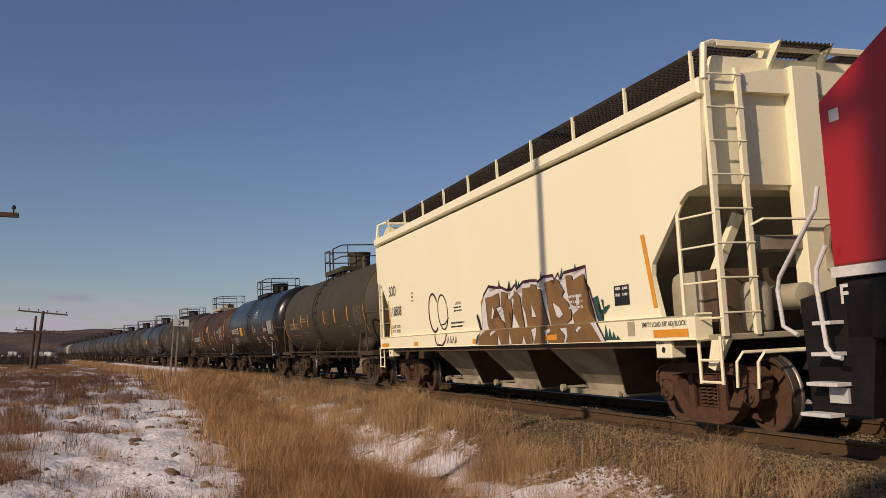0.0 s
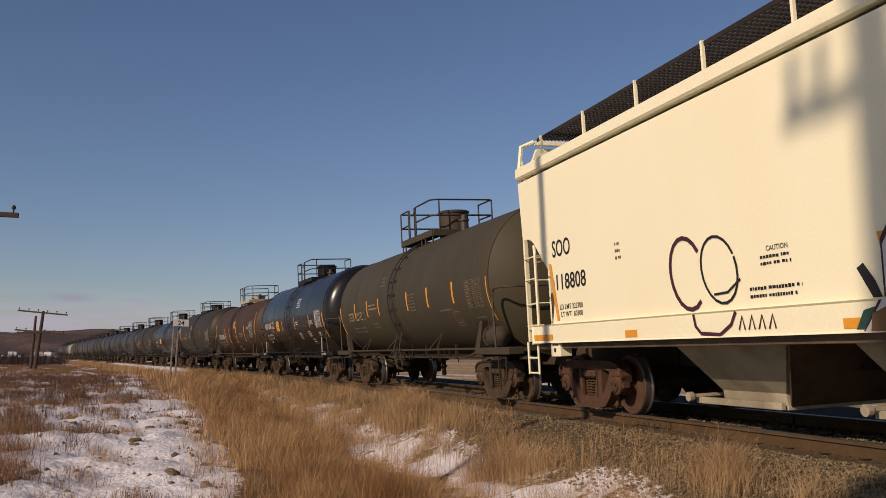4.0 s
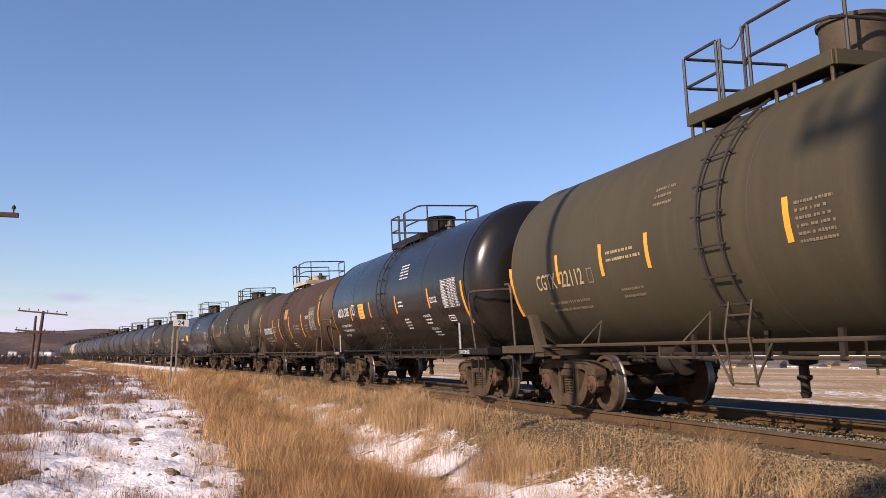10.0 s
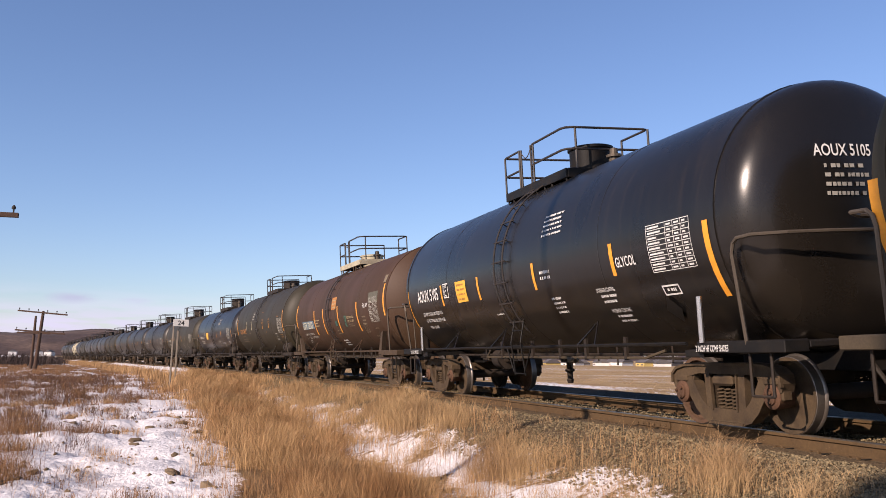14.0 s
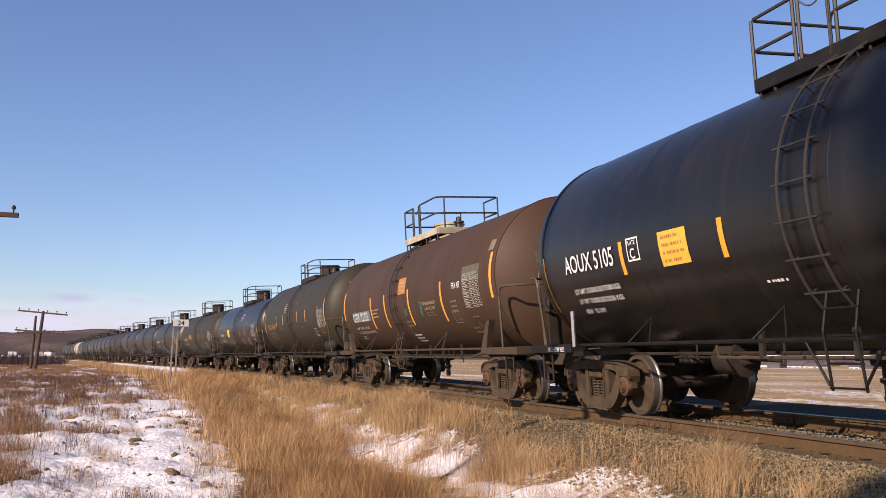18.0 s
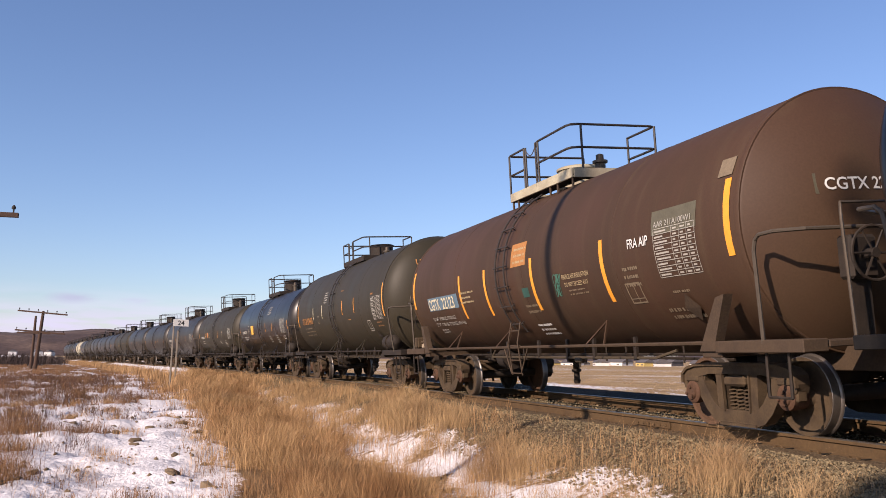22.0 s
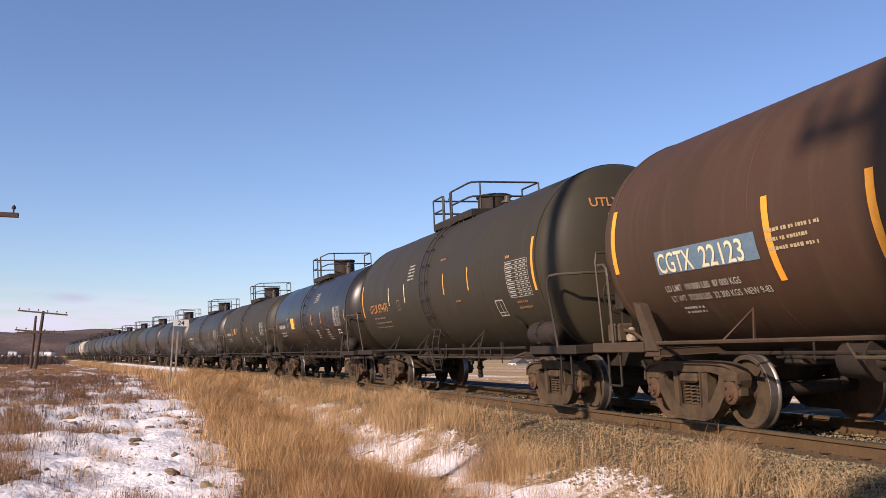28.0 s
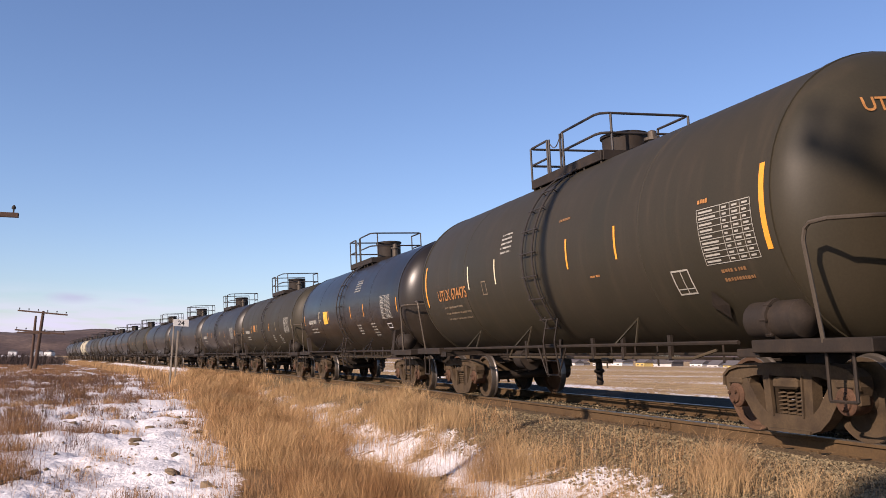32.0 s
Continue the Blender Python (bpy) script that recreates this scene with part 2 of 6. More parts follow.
LOCO_BLACK = material("black_underframe_paint", (0.0096, 0.0092, 0.0088), 0.5, scale=4, second=(0.0208, 0.0168, 0.0128), amount=0.6, grain=0.2, bump=0.06, specular=0.12)
SILVER = material("bare_pipe_steel", (0.08, 0.064, 0.0464), 0.5, 0.3, scale=8, grain=0.1, bump=0.03)
TIMBER = material("old_pole_timber", (0.066, 0.038, 0.025), 0.85, scale=3, stretch=(6, 6, 0.5), second=(0.056, 0.036, 0.024), amount=0.7, grain=0.25, bump=0.3)
POST = material("pale_weathered_post", (0.208, 0.176, 0.136), 0.7, scale=6, grain=0.15, bump=0.1)
SIGN = material("white_sign_enamel", (0.48, 0.472, 0.44), 0.45, scale=9, grain=0.03, bump=0.0)
STONE = material("field_stone", (0.1224, 0.0864, 0.0504), 0.9, scale=5, second=(0.1944, 0.1512, 0.1008), amount=0.6, grain=0.25, bump=0.3, piece=0.25)
BALLAST = material("crushed_stone_ballast", (0.1732, 0.135, 0.0748), 0.9, scale=10, second=(0.0831, 0.0617, 0.0362), amount=0.6, grain=0.25, bump=0.2, island=0.5)
STRAW = material("dry_straw_grass", (0.3715, 0.2339, 0.1066), 0.75, scale=0.8, second=(0.2064, 0.0998, 0.0378), amount=0.85, grain=0.15, bump=0.0, island=0.35, fine=9.0)
PALE_STRAW = material("pale_dry_grass", (0.3903, 0.2618, 0.1257), 0.75, scale=0.9, second=(0.2129, 0.124, 0.058), amount=0.85, grain=0.15, bump=0.0, island=0.35, fine=9.0)
BRUSH = material("brown_brush", (0.216, 0.1188, 0.054), 0.85, scale=0.5, second=(0.0864, 0.0468, 0.0245), amount=0.6, grain=0.2, bump=0.0, island=0.4, fine=9.0)
SHRUB = material("dark_red_brown_twigs", (0.096, 0.052, 0.0336), 0.9, scale=0.9, second=(0.16, 0.088, 0.048), amount=0.6, grain=0.2, bump=0.0, island=0.4, fine=9.0)
DARK_BRUSH = material("dark_bare_twigs", (0.04, 0.0272, 0.0224), 0.9, scale=0.9, grain=0.2, bump=0.0, island=0.4, fine=9.0)
FAR_WOOD = material("bare_hillside_wood", (0.06, 0.04, 0.0336), 0.95, scale=0.012, second=(0.136, 0.092, 0.068), amount=0.8, grain=0.35, bump=0.0, fine=0.12)
FAR_WALL = material("pale_far_wall", (0.624, 0.608, 0.576), 0.7, scale=0.5, grain=0.05, bump=0.0, fine=3.0)
FAR_ROOF = material("dark_far_roof", (0.096, 0.088, 0.088), 0.8, scale=0.5, grain=0.1, bump=0.0, fine=3.0)
FAR_TAN = material("yellow_tan_far_wall", (0.48, 0.36, 0.128), 0.75, scale=0.5, grain=0.1, bump=0.0, fine=3.0)

# ---- mesh tools ----
MESHES = {}
TANK_R, CREASED, HEAD_P = 0.0, False, 2.0


def thing(name, m, label, category, group=""):
    ob = new(name)
    ob.empty_display_size = 0.2
    ob.matrix_basis = m
    return tagged(ob, label, category, group)


def part(name, bm, mat, parent, label="", at=None, key=None, smooth=False):
    """One mesh object under a thing or a part; meshes with the same key are shared."""
    key = (key, TANK_R, CREASED, HEAD_P) if key else None
    data = MESHES.get((key, mat.name)) if key else None
    if data is None:
        if callable(bm):
            bm = bm()
        data = bpy.data.meshes.new(name)
        bmesh.ops.recalc_face_normals(bm, faces=bm.faces)
        if smooth:
            for f in bm.faces:
                f.smooth = True
            for e in bm.edges:
                if len(e.link_faces) == 2 and e.calc_face_angle(0) > 0.7:
                    e.smooth = False
        bm.to_mesh(data)
        data.materials.append(mat)
        if key:
            MESHES[(key, mat.name)] = data
    if isinstance(bm, bmesh.types.BMesh):
        bm.free()
    ob = new(name, data)
    if parent is not None:
        ob.parent = parent
    if at is not None:
        ob.matrix_basis = at
    return tagged(ob, label)


def box(bm, x0, x1, y0, y1, z0, z1, bevel=0.0, m=None):
    r = bmesh.ops.create_cube(bm, size=1.0)
    vs = r["verts"]
    for v in vs:
        v.co = Vector((x0 + (v.co.x + 0.5) * (x1 - x0), y0 + (v.co.y + 0.5) * (y1 - y0), z0 + (v.co.z + 0.5) * (z1 - z0)))
        if m is not None:
            v.co = m @ v.co
    if bevel:
        es = {e for v in vs for e in v.link_edges}
        bmesh.ops.bevel(bm, geom=list(es), offset=bevel, segments=1, affect="EDGES")
    return bm


def one_box(*a, **k):
    return box(bmesh.new(), *a, **k)


def tube(bm, pts, r, n=8, cap=True):
    """A round bar along a line of points."""
    pts = [Vector(p) for p in pts]
    rings = []
    prev = None
    for i, p in enumerate(pts):
        d = (pts[min(i + 1, len(pts) - 1)] - pts[max(i - 1, 0)]).normalized()
        if prev is None:
            a = d.orthogonal().normalized()
        else:
            a = (prev - d * prev.dot(d)).normalized()
        prev = a
        b = d.cross(a)
        rings.append([bm.verts.new(p + r * (math.cos(2 * math.pi * k / n) * a + math.sin(2 * math.pi * k / n) * b)) for k in range(n)])
    for u, w in zip(rings, rings[1:]):
        for k in range(n):
            bm.faces.new((u[k], u[(k + 1) % n], w[(k + 1) % n], w[k]))
    if cap:
        bm.faces.new(rings[0])
        bm.faces.new(rings[-1])
    return bm


def one_tube(*a, **k):
    return tube(bmesh.new(), *a, **k)


def lathe(bm, profile, axis="y", n=32, c=(0, 0, 0), m=None, cap=True):
    """A turned body: profile of (along, radius) round the axis."""
    rings = []
    for a, r in profile:
        ring = []
        for k in range(n):
            t = 2 * math.pi * k / n
            u, w = r * math.cos(t), r * math.sin(t)
            p = {"x": (a, u, w), "y": (u, a, w), "z": (u, w, a)}[axis]
            p = Vector(p) + Vector(c)
            ring.append(bm.verts.new(m @ p if m is not None else p))
        rings.append(ring)
    for u, w in zip(rings, rings[1:]):
        for k in range(n):
            bm.faces.new((u[k], u[(k + 1) % n], w[(k + 1) % n], w[k]))
    if cap:
        bm.faces.new(rings[0])
        bm.faces.new(rings[-1])
    return bm


def one_lathe(*a, **k):
    return lathe(bmesh.new(), *a, **k)


def slab(bm, outline, y0, y1, bevel=0.0):
    """A flat outline in x and z, given a thickness from y0 to y1."""
    vs = [bm.verts.new((x, y0, z)) for x, z in outline]
    f = bm.faces.new(vs)
    r = bmesh.ops.extrude_face_region(bm, geom=[f])
    up = [e for e in r["geom"] if isinstance(e, bmesh.types.BMVert)]
    for v in up:
        v.co.y = y1
    if bevel:
        fs = [e for e in r["geom"] if isinstance(e, bmesh.types.BMFace)]
        bmesh.ops.bevel(bm, geom=list({e for q in fs + [f] for e in q.edges}), offset=bevel, segments=1, affect="EDGES")
    return bm


def one_slab(*a, **k):
    return slab(bmesh.new(), *a, **k)


def strap(bm, pts, wide, y0, y1, closed=False):
    """A bar of rectangular section that follows a line in x and z."""
    n = len(pts)
    rows = []
    for i, (x, z) in enumerate(pts):
        a = pts[i - 1] if (i or closed) else pts[i]
        b = pts[(i + 1) % n] if (i < n - 1 or closed) else pts[i]
        d = Vector((b[0] - a[0], b[1] - a[1])).normalized()
        q = Vector((-d.y, d.x)) * wide / 2
        rows.append([bm.verts.new(p) for p in ((x + q.x, y0, z + q.y), (x - q.x, y0, z - q.y), (x - q.x, y1, z - q.y), (x + q.x, y1, z + q.y))])
    pairs = list(zip(rows, rows[1:])) + ([(rows[-1], rows[0])] if closed else [])
    for u, w in pairs:
        for k in range(4):
            bm.faces.new((u[k], u[(k + 1) % 4], w[(k + 1) % 4], w[k]))
    if not closed:
        bm.faces.new(rows[0])
        bm.faces.new(rows[-1])
    return bm


def letters(text, height, bold=0.0, width=None):
    """Flat lettering: a mesh of the built-in font with its left foot at 0, 0."""
    cu = bpy.data.curves.new("lettering", "FONT")
    cu.body, cu.size, cu.offset, cu.resolution_u = text, 1.0, bold, 3
    ob = new("lettering", cu)
    me = bpy.data.meshes.new_from_object(ob.evaluated_get(bpy.context.evaluated_depsgraph_get()))
    bpy.data.objects.remove(ob)
    bpy.data.curves.remove(cu)
    bm = bmesh.new()
    bm.from_mesh(me)
    bpy.data.meshes.remove(me)
    x0, x1 = min(v.co.x for v in bm.verts), max(v.co.x for v in bm.verts)
    z1 = max(v.co.y for v in bm.verts)
    k = height / z1
    kx = width / (x1 - x0) if width else k
    for v in bm.verts:
        v.co = Vector(((v.co.x - x0) * kx, v.co.y * k, 0))
    return bm


def flat_box(bm, x0, x1, z0, z1, lean=0.0):
    """A flat rectangle in the plane of lettering, cut across so that it can bend round a tank."""
    n = max(1, int((z1 - z0) / 0.12))
    rows = []
    for i in range(n + 1):
        z = z0 + (z1 - z0) * i / n
        s = lean * (z - z0)
        rows.append((bm.verts.new((x0 + s, z, 0)), bm.verts.new((x1 + s, z, 0))))
    for a, b in zip(rows, rows[1:]):
        bm.faces.new((a[0], a[1], b[1], b[0]))
    return bm


# ---- tank geometry ----
TANK_R, TANK_Z, UP = 1.4875, 2.315, 1.027      # radius, axis height and lettering lift of the car being built


def on_tank(bm, x, z, lift=0.006):
    """Lays flat lettering on the near side of a tank, its left foot at x and height z."""
    a0 = math.asin(max(-1, min(1, (UP * z - TANK_Z) / TANK_R)))
    r = TANK_R + lift
    for v in bm.verts:
        a = a0 + v.co.y / TANK_R
        v.co = Vector((x + v.co.x, -r * math.cos(a), TANK_Z + r * math.sin(a)))
    return bm


def on_side(bm, x, z, y):
    for v in bm.verts:
        v.co = Vector((x + v.co.x, y, z + v.co.y))
    return bm

# ---- running gear shared by all the cars ----
WHEEL_R, AXLE = 0.42, 0.845
WHEEL_K = WHEEL_R / 0.457


def wheel_mesh(side):
    """A cast wheel: tread, flange inwards, dished plate and hub."""
    s = side
    pr = [(s * 0.86, 0.02), (s * 0.86, 0.11), (s * 0.84, 0.12), (s * 0.79, 0.14), (s * 0.755, 0.3), (s * 0.775, 0.39), (s * 0.83, 0.405), (s * 0.835, 0.45),
          (s * 0.80, 0.457), (s * 0.735, 0.462), (s * 0.722, 0.48), (s * 0.705, 0.486), (s * 0.69, 0.47), (s * 0.69, 0.4), (s * 0.72, 0.38), (s * 0.715, 0.2), (s * 0.69, 0.13), (s * 0.66, 0.02)]
    return one_lathe([(y, r * WHEEL_K) for y, r in pr], "y", 40)


def tread_mesh(side):
    s = side
    pr = [(s * 0.83, 0.45), (s * 0.826, 0.459), (s * 0.80, 0.461), (s * 0.735, 0.466), (s * 0.72, 0.484), (s * 0.705, 0.488), (s * 0.695, 0.478)]
    return one_lathe([(y, r * WHEEL_K) for y, r in pr], "y", 40, cap=False)


def cap_mesh(side):
    """Bearing end cap with three bolts, turning with the axle."""
    s = side
    bm = one_lathe([(s * 0.86, 0.13), (s * 0.99, 0.14), (s * 1.06, 0.14), (s * 1.075, 0.125), (s * 1.08, 0.095), (s * 1.1, 0.088), (s * 1.105, 0.03)], "y", 18)
    for k in range(3):
        a = k * 2.094
        lathe(bm, [(s * 1.09, 0.022), (s * 1.125, 0.02)], "y", 6, (0.062 * math.cos(a), 0, 0.062 * math.sin(a)))
    return bm


def side_frame_mesh(side):
    """Cast side frame: arched top chord, sloping tension arms, two columns and open windows between them."""
    bm = bmesh.new()
    q = side
    top = [(-1.06, 0.5), (-1.1, 0.6), (-1.08, 0.7), (-0.98, 0.775), (-0.8, 0.815), (-0.5, 0.83), (0.5, 0.83), (0.8, 0.815), (0.98, 0.775), (1.08, 0.7), (1.1, 0.6), (1.06, 0.5)]
    under = [(1.0, 0.48), (1.0, 0.58), (0.96, 0.61), (0.82, 0.61), (0.78, 0.64), (0.5, 0.69), (-0.5, 0.69), (-0.78, 0.64), (-0.82, 0.61), (-0.96, 0.61), (-1.0, 0.58), (-1.0, 0.48)]
    loop = top + under
    n = len(top)
    quads = [(i, i + 1, 2 * n - 2 - i, 2 * n - 1 - i) for i in range(n - 1)]
    front = [bm.verts.new((x, q * 1.06, z)) for x, z in loop]
    back = [bm.verts.new((x, q * 0.9, z)) for x, z in loop]
    for f in quads:
        bm.faces.new([front[k] for k in f])
        bm.faces.new([back[k] for k in f[::-1]])
    for k in range(2 * n):
        m = (k + 1) % (2 * n)
        bm.faces.new((front[k], front[m], back[m], back[k]))
    # tension arm from box to box, deepest under the springs
    strap(bm, [(-0.8, 0.68), (-0.7, 0.5), (-0.55, 0.3), (-0.43, 0.2), (-0.3, 0.165), (0.3, 0.165), (0.43, 0.2), (0.55, 0.3), (0.7, 0.5), (0.8, 0.68)], 0.19, q * 0.91, q * 1.052)
    for s in (-1, 1):
        strap(bm, [(s * 0.34, 0.76), (s * 0.31, 0.15)], 0.13, q * 0.92, q * 1.046)
        # web plate that closes the corner towards the bearing
        slab(bm, [(s * 0.62, 0.7), (s * 0.86, 0.7), (s * 0.86, 0.62), (s * 0.74, 0.5), (s * 0.66, 0.52)], q * 0.92, q * 1.04)
        # bearing seat and jaw
        box(bm, s * 0.889 - 0.13, s * 0.889 + 0.13, q * 0.92 if q > 0 else q * 1.075, q * 1.075 if q > 0 else q * 0.92, 0.575, 0.66, 0.02)
        box(bm, s * 1.03 - 0.035, s * 1.03 + 0.035, q * 0.92 if q > 0 else q * 1.05, q * 1.05 if q > 0 else q * 0.92, 0.4, 0.56, 0.015)
        # gib ribs beside the spring opening
        strap(bm, [(s * 0.265, 0.7), (s * 0.245, 0.24)], 0.022, q * 1.03, q * 1.07)
    # flanges that stand proud along the edges of the casting
    strap(bm, [(-1.08, 0.56), (-1.075, 0.68), (-0.975, 0.755), (-0.8, 0.795), (-0.5, 0.81), (0.5, 0.81), (0.8, 0.795), (0.975, 0.755), (1.075, 0.68), (1.08, 0.56)], 0.035, q * 1.05, q * 1.09)
    strap(bm, [(-0.34, 0.085), (0.34, 0.085)], 0.035, q * 1.04, q * 1.075)
    return bm


def spring_mesh(side, cx):
    """One coil spring of the nest, with a smaller one inside it."""
    bm = bmesh.new()
    for r, wire, turns in ((0.06, 0.0135, 6.5),):
        pts = [(cx + r * math.cos(a), side * 0.97 + r * math.sin(a), 0.24 + 0.29 * a / (2 * math.pi * turns)) for a in np.linspace(0, 2 * math.pi * turns, int(turns * 9))]
        tube(bm, pts, wire, 5)
    return bm


def bolster_mesh():
    bm = bmesh.new()
    box(bm, -0.2, 0.2, -1.09, 1.09, 0.545, 0.67, 0.03)
    box(bm, -0.24, 0.24, -1.0, 1.0, 0.62, 0.76, 0.02)
    tube(bm, [(0.3, -0.5, 0.3), (-0.3, 0.5, 0.45)], 0.03, 6)
    for x in (-0.3, 0.3):
        strap(bm, [(x, 0.25), (x * 0.8, 0.78)], 0.06, -0.09, -0.06)
    box(bm, -0.3, 0.3, -0.6, 0.6, 0.5, 0.7, 0.02)
    lathe(bm, [(0.74, 0.2), (0.8, 0.2)], "z", 18)
    return bm


def brake_beam_mesh(sx):
    bm = bmesh.new()
    x = sx * 0.38
    tube(bm, [(x, -0.78, 0.42), (x, 0.78, 0.42)], 0.035)
    for y in (-0.75, 0.75):
        strap(bm, [(sx * (0.889 - 0.475 * math.cos(a)), 0.457 + 0.475 * math.sin(a)) for a in (-0.4, -0.2, 0, 0.2, 0.4)], 0.045, y - 0.045, y + 0.045)
    return bm


def truck_parts(car, x, spin, near=True, cast=None):
    """Bogie under a car at x: bolster, two side frames, springs, brake beams and two wheelsets."""
    cast = cast or TRUCK
    at = Matrix.Translation((x, 0, 0)) @ Matrix.Diagonal((AXLE / 0.889, 1, 0.94, 1))
    part("bolster", bolster_mesh, cast, car, at=at, key="bolster")
    for s in (-1, 1):
        part("side_frame", lambda: side_frame_mesh(s), cast, car, at=at, key=("frame", s))
        for cx in (-0.14, 0.0, 0.14) if near else ():
            part("spring", lambda: spring_mesh(s, cx), cast, car, at=at, key=("spring", s, cx))
        if near:
            part("brake_beam", lambda: brake_beam_mesh(s), GRIME, car, at=at, key=("beam", s))
    for sx in (-1, 1):
        ax = new("wheelset", None)
        ax.empty_display_size = 0.1
        ax.parent = car
        place = Matrix.Translation((x + sx * AXLE, 0, WHEEL_R))
        ax.matrix_basis = place
        part("axle", lambda: one_lathe([(-1.0, 0.07), (-0.88, 0.08), (-0.6, 0.09), (0.6, 0.09), (0.88, 0.08), (1.0, 0.07)], "y", 14), GRIME, ax, key="axle", smooth=True)
        for s in (-1, 1):
            part("wheel", lambda: wheel_mesh(s), WHEEL if (sx + s) else cast, ax, key=("wheel", s), smooth=True)
            part("tread", lambda: tread_mesh(s), TREAD, ax, "polished steel tread", key=("tread", s), smooth=True)
            if near:
                part("bearing_cap", lambda: cap_mesh(s), RUST, ax, key=("cap", s), smooth=True)
        if near:
            spin.append((ax, place))


def coupler_mesh(s):
    bm = bmesh.new()
    box(bm, s * 6.2, s * 6.85, -0.08, 0.08, 0.76, 0.94, 0.015)
    box(bm, s * 6.8, s * 7.14, -0.15, 0.1, 0.72, 0.98, 0.04)
    box(bm, s * 7.0, s * 7.2, 0.05, 0.17, 0.74, 0.96, 0.03)
    return bm


def hose_mesh(s):
    return one_tube([(s * 6.75, s * -0.3, 0.75), (s * 6.88, s * -0.3, 0.6), (s * 6.98, s * -0.26, 0.42), (s * 7.08, s * -0.18, 0.36)], 0.025, 7)


# ---- tank cars ----
HEAD_P, NOSE, DISH = 2.2, 0.11, 0.6
CREASED = False          # True for a jacketed car: shallow dished head meeting the shell at a sharp rim


def head_x(half, r):
    """How far along the car the front head stands at a distance r from the tank's axis."""
    f = min(r / TANK_R, 1.0)
    if CREASED:
        return half - NOSE + 0.01 + 0.54 * (1 - f ** 2.3)
    return half - NOSE + (DISH + NOSE) * max(0.0, 1 - f ** HEAD_P) ** (1 / HEAD_P)


def shell_mesh(half):
    """Tank shell: rings of plate with slight laps, and dished ends."""
    pr = []
    for i in range(13):
        a = math.pi / 2 * i / 12
        pr.append((-half - DISH * max(math.cos(a), 0) ** (2 / HEAD_P), max(TANK_R * math.sin(a) ** (2 / HEAD_P), 0.01)))
    pr += [(-half * 0.5, TANK_R), (0.0, TANK_R), (half * 0.5, TANK_R)]
    if CREASED:
        pr += [(half - NOSE - 0.004, TANK_R)] + [(head_x(half, TANK_R * f), TANK_R * f) for f in (0.996, 0.98, 0.95, 0.9, 0.84, 0.77, 0.7, 0.6, 0.5, 0.4, 0.3, 0.2, 0.1, 0.01)]
        return one_lathe(pr, "x", 72, (0, 0, TANK_Z))
    for i in range(13):
        a = math.pi / 2 * i / 12
        pr.append((half - NOSE + (DISH + NOSE) * math.sin(a) ** (2 / HEAD_P), max(TANK_R * max(math.cos(a), 0) ** (2 / HEAD_P), 0.01)))
    return one_lathe(pr, "x", 72, (0, 0, TANK_Z))


def weld_mesh(x):
    if CREASED:
        return one_lathe([(x - 0.07, TANK_R - 0.02), (x - 0.066, TANK_R + 0.009), (x + 0.012, TANK_R + 0.012), (x + 0.02, TANK_R + 0.006), (x + 0.022, TANK_R - 0.05)], "x", 72, (0, 0, TANK_Z), cap=False)
    return one_lathe([(x - 0.05, TANK_R - 0.03), (x - 0.045, TANK_R + 0.012), (x + 0.03, TANK_R + 0.012), (x + 0.035, TANK_R - 0.03)], "x", 72, (0, 0, TANK_Z), cap=False)


def seam_mesh(x):
    """Low rounded weld bead round the shell."""
    return one_lathe([(x - 0.016, TANK_R - 0.004), (x - 0.007, TANK_R + 0.0035), (x + 0.007, TANK_R + 0.0035), (x + 0.016, TANK_R - 0.004)], "x", 72, (0, 0, TANK_Z), cap=False)


def saddle_mesh(s, half, gusset=True):
    """Bolster web and the inclined gusset plates that carry the tank."""
    x = s * (half - 1.0)
    bm = bmesh.new()
    for y in (-1, 1) if gusset else ():
        a = [(x, 0.93), (x + s * 0.36, 1.52), (x + s * 0.52, 1.55), (x + s * 0.3, 1.02), (x + s * 0.3, 0.93)]
        slab(bm, a if s > 0 else a[::-1], y * 1.36, y * 1.48)
    box(bm, x, x + s * 0.36, -1.45, 1.45, 0.86, 0.95, 0.01)
    return bm


def deck_parts(car, s, half, mat):
    """End platform: two edge channels, the cross deck and the draft sill."""
    x0, x1 = sorted((s * (half - 0.68), s * 6.9))
    for y in (-1.5, 1.2):
        part("edge_channel", lambda: one_box(x0, x1, y, y + 0.3, 0.91, 1.04, 0.01), mat, car, key=("channel", s, half, y))
    a, b = sorted((s * 6.45, s * 6.9))
    part("end_deck", lambda: one_box(a, b, -1.19, 1.19, 0.95, 1.02, 0.01), mat, car, key=("deck", s))
    c, d = sorted((s * 4.6, s * 6.75))
    part("draft_sill", lambda: one_box(c, d, -0.28, 0.28, 0.66, 0.945, 0.01), mat, car, key=("sill", s))


def hoop_mesh(s):
    """Safety rail bent round the end of the tank."""
    y = TANK_R + 0.02
    left = [(6.3, -1.48, 1.0), (6.3, -y, 1.95), (6.33, -y, 2.06), (6.4, -y, 2.11), (6.6, -y + 0.02, 2.12), (6.78, -1.25, 2.12), (6.88, -0.8, 2.12), (6.93, -0.3, 2.12)]
    pts = left + [(a, -b, c) for a, b, c in left[::-1]]
    return one_tube([(s * a, b, c) for a, b, c in pts], 0.022, 7)


